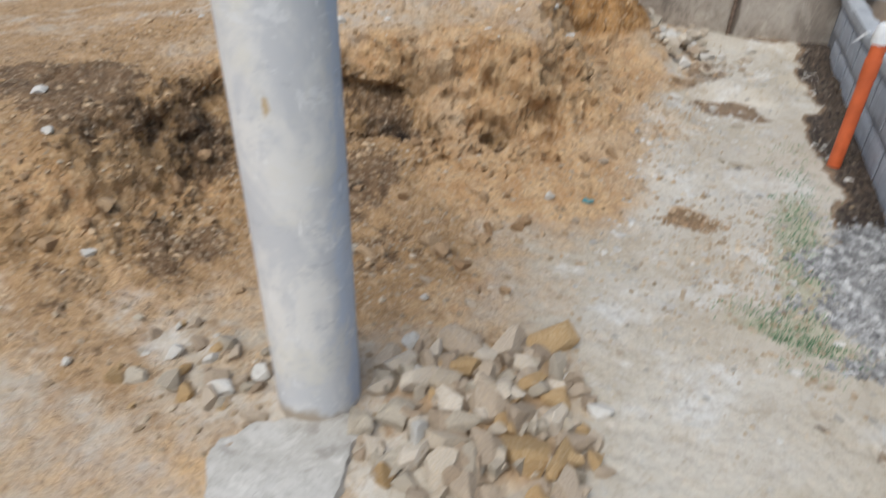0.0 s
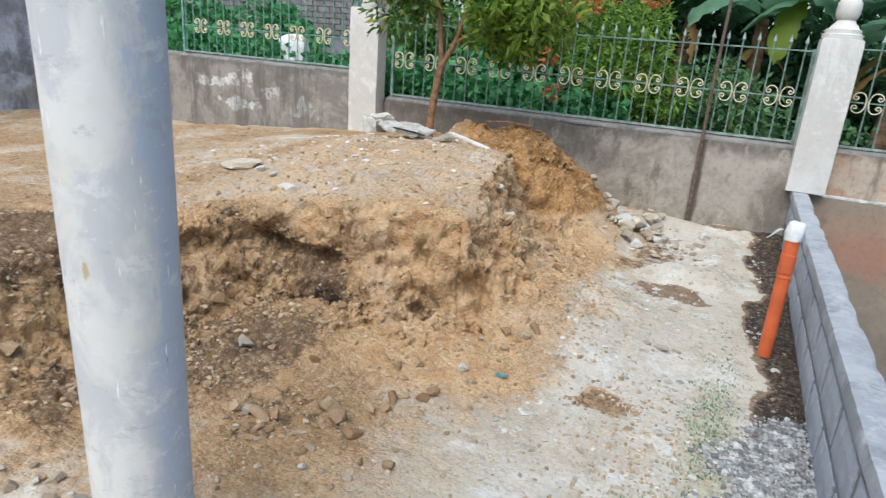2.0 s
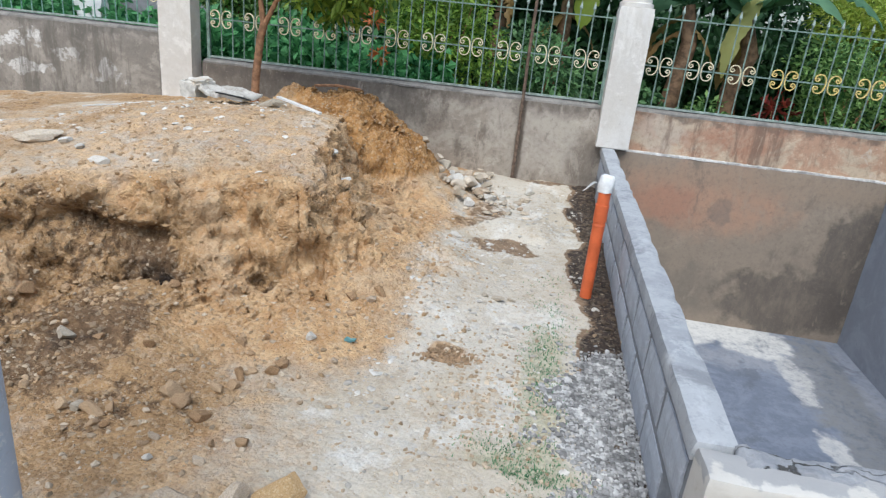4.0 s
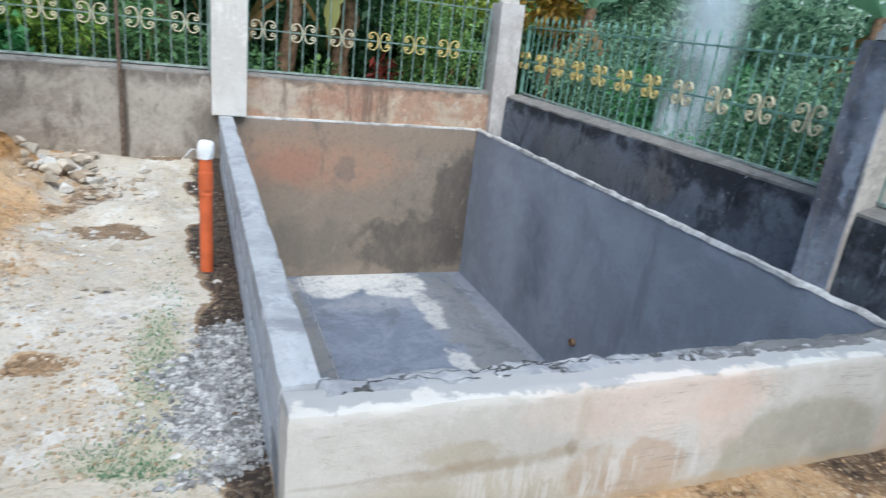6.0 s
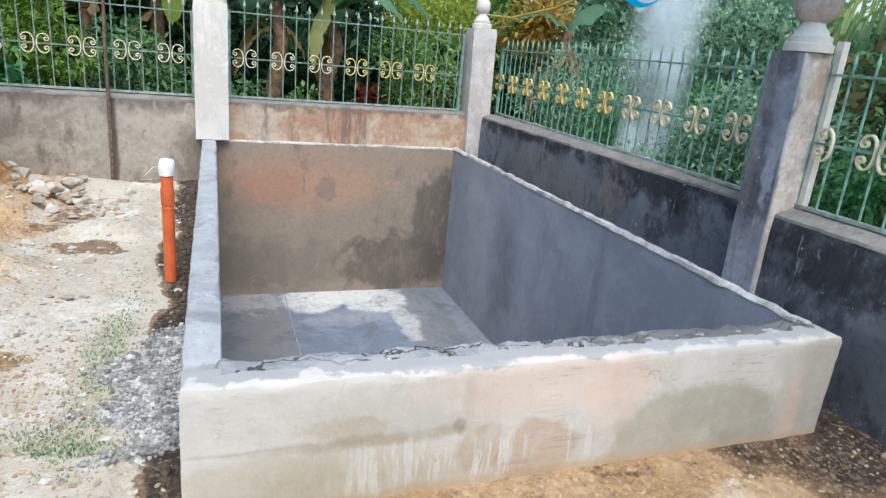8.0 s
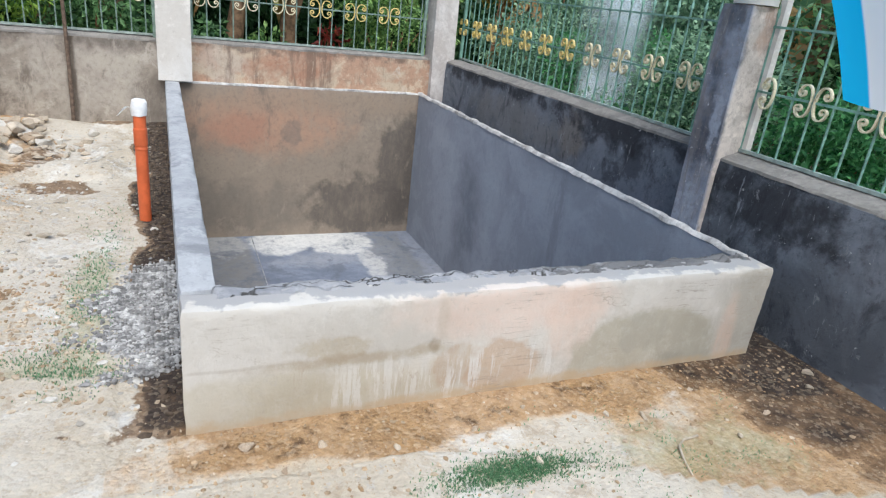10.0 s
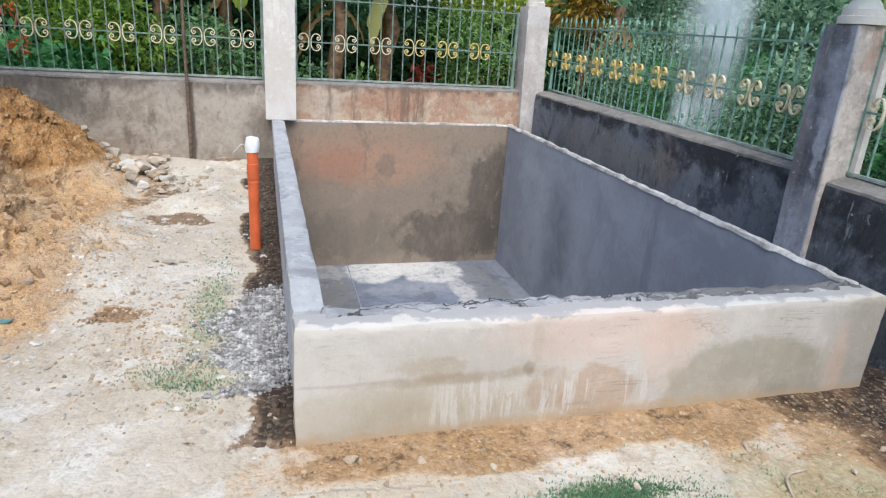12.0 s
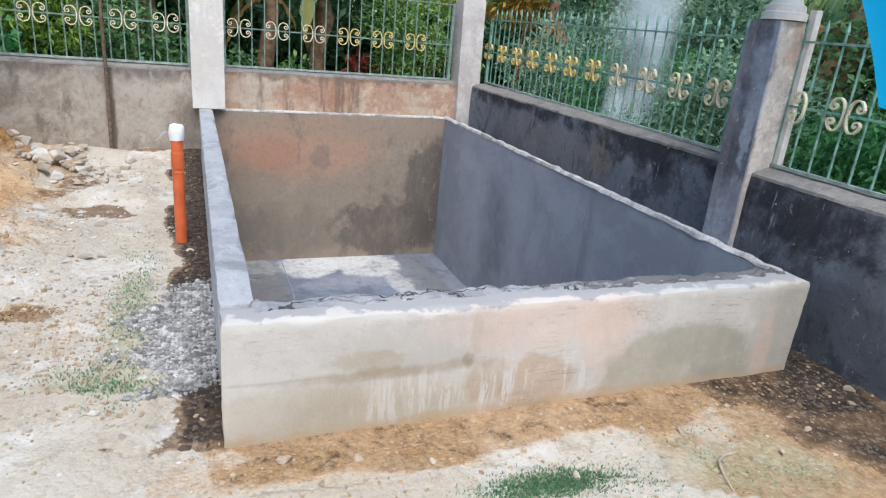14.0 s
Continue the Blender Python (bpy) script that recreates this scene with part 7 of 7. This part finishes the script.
bush("vine_thicket", "low thicket of bright green broad-leaved vines", "vine", -6.3, 7.3, 1.0, 0.9, 0.5, 0.5, 2600, "leaf_vine", 123, 0.3, 0.11, 0.09, 28)
bush("vine_thicket", "low thicket of bright green broad-leaved vines", "vine", -3.5, 7.0, 0.95, 0.8, 0.4, 0.4, 2400, "leaf_vine", 124, 0.28, 0.11, 0.09, 28)
bush("green_shrub", "tall green shrub before the old brick wall", "shrub", -5.9, 8.2, 1.3, 0.55, 0.4, 0.75, 2600, "leaf_vine", 120, 0.28, 0.12, 0.08, 22)
bush("green_shrub", "tall green shrub before the old brick wall", "shrub", -7.4, 8.2, 1.3, 0.8, 0.4, 0.8, 3000, "leaf_vine", 125, 0.28, 0.12, 0.08, 26)
bush("green_shrub", "tall green shrub before the old brick wall", "shrub", -3.7, 8.6, 1.5, 0.6, 0.5, 0.7, 2600, "leaf", 121, 0.28, 0.12, 0.06, 22)
bush("green_shrub", "tall green shrub behind the vines", "shrub", -2.4, 8.9, 1.7, 0.8, 0.5, 0.8, 3000, "leaf_vine", 122, 0.3, 0.12, 0.08, 24)


# undergrowth closing the view below the crowns, its shade painted into near-black leaves
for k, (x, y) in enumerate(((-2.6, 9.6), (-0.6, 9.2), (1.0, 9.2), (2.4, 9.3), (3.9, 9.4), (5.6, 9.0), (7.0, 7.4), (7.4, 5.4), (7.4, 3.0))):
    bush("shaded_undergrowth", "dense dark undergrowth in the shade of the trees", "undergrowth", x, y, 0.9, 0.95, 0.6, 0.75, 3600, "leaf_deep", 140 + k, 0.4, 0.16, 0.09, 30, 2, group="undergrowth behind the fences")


# banana plants
def banana_blade(L, W, rise, droop, turn, rs, torn=0.5):
    """One arching leaf with a midrib and torn edges, from the origin."""
    bm = bmesh.new()
    rows = []
    n = 22
    for i in range(n + 1):
        t = i / n
        a = rise - droop * t
        r = L * t
        x = sum(math.cos(rise - droop * (j / n)) for j in range(i)) * L / n
        z = sum(math.sin(rise - droop * (j / n)) for j in range(i)) * L / n
        w = W * 0.5 * max(0.04, min(1, t * 6)) * (1 - max(0, (t - 0.55) / 0.45) ** 2 * 0.97)
        cut = 1 - torn * rs.rand() * (rs.rand() < 0.4)
        cut2 = 1 - torn * rs.rand() * (rs.rand() < 0.4)
        row = []
        for s, k in ((-1, cut), (-0.5, 1), (0, 1), (0.5, 1), (1, cut2)):
            y = s * w * k
            row.append(bm.verts.new((x, y, z - abs(y) * 0.35 + (0.012 if s == 0 else 0) + 0.012 * rs.randn() * abs(s))))
        rows.append(row)
    for a, b in zip(rows, rows[1:]):
        for k in range(4):
            bm.faces.new((a[k], b[k], b[k + 1], a[k + 1]))
    bmesh.ops.rotate(bm, verts=bm.verts, cent=(0, 0, 0), matrix=Matrix.Rotation(turn, 3, "Z"))
    return bm


def banana(x, y, height, leaves, seed, dry=2, r=0.11):
    rs = np.random.RandomState(seed)
    base = float(earth(x, y))
    b = thing("banana_plant", "banana plant with broad leaves and brown sheathed stem", "banana", "banana plants", at=(x, y, base))
    h = height - base
    pts = [(0.02 * rs.randn() * k, 0.02 * rs.randn() * k, h * k / 4) for k in range(5)]
    st = tube(pts, [r, r * 0.95, r * 0.85, r * 0.75, r * 0.6], 12)
    for v in st.verts:
        v.co += noise.noise_vector(Vector((v.co.x * 9, v.co.y * 9, v.co.z * 2))) * 0.025
    part("stem", st, M["stem"], b, "brown peeling sheaths")
    for k in range(leaves):
        turn = 2.4 * k + rs.rand()
        bm = banana_blade(1.1 + 0.7 * rs.rand(), 0.34 + 0.12 * rs.rand(), 1.2 - 0.5 * rs.rand(), 1.5 + 0.9 * rs.rand(), turn, rs)
        lf = part("leaf", bm, M["leaf_banana"], b)
        lf.location = pts[-1]
    for k in range(dry):
        bm = banana_blade(0.6 + 0.5 * rs.rand(), 0.15, -0.35, 1.15, rs.rand() * 6.28, rs, 0.95)
        lf = part("dry_leaf", bm, M["leaf_dry"], b, "dry brown hanging leaf")
        lf.location = (pts[-1][0], pts[-1][1], h * (0.8 + 0.15 * rs.rand()))
    return b


banana(1.84, 7.8, 1.9, 5, 1, 4)
rs = np.random.RandomState(77)
plant = banana(2.54, 7.8, 1.85, 5, 2, 2)
hang = part("hanging_leaf", banana_blade(0.95, 0.26, -0.8, 0.9, radians(215), rs, 0.3), M["leaf_yellow"], plant, "yellowing hanging leaf")
hang.location = (-0.02, -0.22, 1.8)
arch = part("arching_leaf", banana_blade(1.35, 0.34, 0.9, 2.0, radians(-25), rs, 0.2), M["leaf_banana"], plant, "broad pale green arching leaf")
arch.location = (0.0, -0.1, 1.6)
plant = banana(0.6, 8.3, 2.0, 5, 3, 3)
broad = part("hanging_leaf", banana_blade(0.75, 0.3, -0.9, 0.7, radians(240), rs, 0.3), M["leaf_lime"], plant, "broad yellow-green hanging leaf")
broad.location = (0.3, -0.3, 1.85)
plant = banana(-0.2, 8.9, 2.1, 7, 4, 2)
dry = part("dry_leaf", banana_blade(0.75, 0.14, -0.6, 0.35, radians(182), rs, 0.5), M["leaf_yellow"], plant, "dry yellow striped leaf")
dry.location = (-0.75, -0.7, 1.95)
banana(5.3, 7.2, 1.9, 2, 5, 7, 0.1)
banana(6.3, 4.4, 2.0, 2, 6, 5, 0.1)
banana(6.0, 3.6, 2.0, 1, 7, 7, 0.1)


# palm beyond the east fence
def frond(L, rise, droop, turn, rs):
    """A palm frond: a bent midrib with two rows of hanging leaflets."""
    mid, verts, faces = [], [], []
    n = 34
    x = z = 0.0
    for i in range(n + 1):
        a = rise - droop * i / n
        mid.append(Vector((x, 0, z)))
        x += math.cos(a) * L / n
        z += math.sin(a) * L / n
    for i in range(4, n):
        for s in (-1, 1):
            l = 0.5 * math.sin(math.pi * min(1, 0.25 + 0.7 * i / n)) * (0.85 + 0.3 * rs.rand())
            b = mid[i]
            m = b + Vector((0.25 * l, s * 0.33 * l, -0.12 * l))
            t = b + Vector((0.35 * l, s * (0.38 + 0.1 * rs.rand()) * l, -(0.75 + 0.15 * rs.rand()) * l))
            w = Vector((0.011, 0, 0.004))
            k = len(verts)
            verts += [b - w * 0.5, b + w * 0.5, m + w, t, m - w]
            faces.append((k, k + 1, k + 2, k + 3, k + 4))
    turned = Matrix.Rotation(turn, 3, "Z")
    return mesh_of("frond_blade", [turned @ v for v in verts], faces, M["leaf_palm"], flat=True), [turned @ v for v in mid]


palm = thing("palm_tree", "palm with long drooping feathery fronds", "palm", at=(6.1, 1.75, float(earth(6.1, 1.75))))
part("trunk", tube([(0, 0, -0.1), (0.03, 0, 1.0), (0.02, 0.03, 2.3)], [0.13, 0.11, 0.1], 12), M["stem"], palm)
rs = np.random.RandomState(5)
for k, (turn, rise, droop, L) in enumerate(((118, 0.35, 1.5, 2.3), (150, 0.5, 1.6, 2.2), (95, 0.7, 1.5, 2.3), (200, 0.6, 1.5, 2.2), (60, 0.6, 1.4, 2.2), (20, 0.8, 1.5, 2.0), (-60, 0.8, 1.5, 2.0))):
    blade_mesh, mid = frond(L, rise, droop, radians(turn), rs)
    fr = part("frond", tube(mid, [0.016 - 0.0004 * i for i in range(len(mid))], 6), M["leaf_palm"], palm)
    fr.location = (0.02, 0.03, 2.0)
    part("frond_blade", blade_mesh, None, fr)

# ---- old brick wall far behind ----
bw = tagged(part("wall_far", rough_box((-10.2, 9.2, 0), (-4.3, 9.35, 2.6), 0.2, 0.004), M["joint"]), "old unrendered brick wall among the plants", "wall", kind="structure")
bb = rough_box((-0.1, -0.01, -0.036), (0.1, 0.03, 0.036), 0.1, 0.002)
brick_mesh = bpy.data.meshes.new("brick")
bb.to_mesh(brick_mesh)
bb.free()
brick_mesh.materials.append(M["brick"])
for r in range(12):
    for k in range(25):
        x = -9.6 + 0.215 * k + 0.107 * (r % 2)
        part("brick", brick_mesh, None, bw).location = (x, 9.19, 1.5 + 0.085 * r)
sack = thing("white_sack", "white plastic sack hanging among the plants", "sack", at=(-4.62, 7.0, 1.15))
part("bag", rough_box((-0.18, -0.05, 0.0), (0.16, 0.05, 0.3), 0.05, 0.04, 5, 0.03), M["white_plastic"], sack)

# ---- striped tarpaulin and rope ----
tarp = thing("striped_tarpaulin", "blue and white striped tarpaulin hung overhead", "tarpaulin", at=(0, 0, 0))


def cloth(name, nu, nv, place, stripe):
    vs, fs, st = [], [], []
    for i in range(nu + 1):
        for j in range(nv + 1):
            u, v = i / nu, j / nv
            vs.append(place(u, v))
            st.append(stripe(u, v))
    for i in range(nu):
        for j in range(nv):
            a = i * (nv + 1) + j
            fs.append((a, a + nv + 1, a + nv + 2, a + 1))
    me = mesh_of(name, vs, fs, M["cloth"])
    at = me.attributes.new("stripe", "FLOAT", "POINT")
    at.data.foreach_set("value", st)
    return part(name, me, None, tarp)


def edge_left(u, v):
    x = 2.0 + 0.76 * u
    z = 1.86 - 0.08 * math.sin(math.pi * min(1, u * 1.1)) + 0.06 * u
    return (x + 0.03 * math.sin(9 * v), 2.4 - 0.7 * v + 0.02 * math.sin(14 * u), z + 0.5 * v + 0.012 * math.sin(25 * u))


def edge_right(u, v):
    x = 2.9 + 2.0 * u
    sag = 0.17 * math.exp(-((u - 0.05) / 0.1) ** 2) + 0.05 * math.sin(math.pi * min(1, max(0, (u - 0.24) / 0.5)))
    z = 1.97 + 0.1 * u - sag * (1 - v) + 0.02 * math.sin(9 * v + 6 * u)
    return (x + 0.1 * v, 2.4 - 0.75 * v + 0.03 * math.sin(11 * v + 3 * u), z + 0.45 * v)


def tail(u, v):
    return (2.87 + 0.42 * u - 0.4 * v + 0.02 * math.sin(7 * v), 0.92 + 0.16 * v + 0.04 * math.sin(5 * u + 2 * v) - 0.25 * u, 1.41 + 0.95 * v - 0.05 * u + 0.06 * (u - 0.3) ** 2)


cloth("sheet", 40, 14, edge_left, lambda u, v: u * 4.2 + 0.1)
cloth("sheet", 60, 24, edge_right, lambda u, v: v * 6.5 + 0.35 * math.sin(5 * u) + 0.25)
cloth("hanging_corner", 14, 20, tail, lambda u, v: u * 2.2 + 0.12 * v)
rope = thing("yellow_rope", "thin yellow rope tied to the corner pillar", "rope")
part("strand", tube([(3.84, 6.25, 1.93), (3.5, 4.9, 1.85), (3.2, 3.6, 1.86), (2.95, 2.5, 1.93)], 0.008, 6), M["rope"], rope)

# ---- thin smoke rising behind the fence ----


def smoke_material():
    """A veil that thins out towards its own borders and in drifting holes."""
    n = Nodes("thin_smoke", 1.0, 0.0)
    n.b.inputs["Base Color"].default_value = (0.74, 0.84, 0.88, 1)
    a = n.t.nodes.new("ShaderNodeAttribute")
    a.attribute_name = "body"
    drift = n.ramp(n.noise(3.2, 4, 0.55, stretch=(1, 1, 0.5), warp=0.5), 0.3, 0.68, 0.25, 1.0)
    n.put(n.b.inputs["Alpha"], n.math("MULTIPLY", n.math("MULTIPLY", a.outputs["Fac"], drift), 0.3))
    return n.m


M["smoke"] = smoke_material()
smoke = thing("smoke_plume", "thin pale smoke rising from the undergrowth", "smoke", at=(4.75, 4.5, 0.3))
for k in range(7):
    turn, wide = radians(-62 + 13 * k), 0.3 + 0.05 * (k % 3)
    vs, fs, body = [], [], []
    for i in range(25):
        for j in range(13):
            u, v = i / 24, j / 12 * 2 - 1
            r = wide * (0.55 + 0.75 * u) * v
            p = Vector((r * math.cos(turn), r * math.sin(turn), 0.05 + 2.5 * u))
            p += noise.noise_vector(p * 1.7 + Vector((k, 0, 0))) * 0.12 + Vector((0.06 * math.sin(2.2 * p.z + k), 0.03 * (k - 3), 0))
            vs.append(p)
            body.append((1 - v * v) ** 1.5 * min(1.0, u * 5) * min(1.0, (1 - u) * 3))
    for i in range(24):
        for j in range(12):
            q = i * 13 + j
            fs.append((q, q + 13, q + 14, q + 1))
    veil = mesh_of("wisp", vs, fs, M["smoke"])
    veil.attributes.new("body", "FLOAT", "POINT").data.foreach_set("value", body)
    part("wisp", veil, None, smoke)
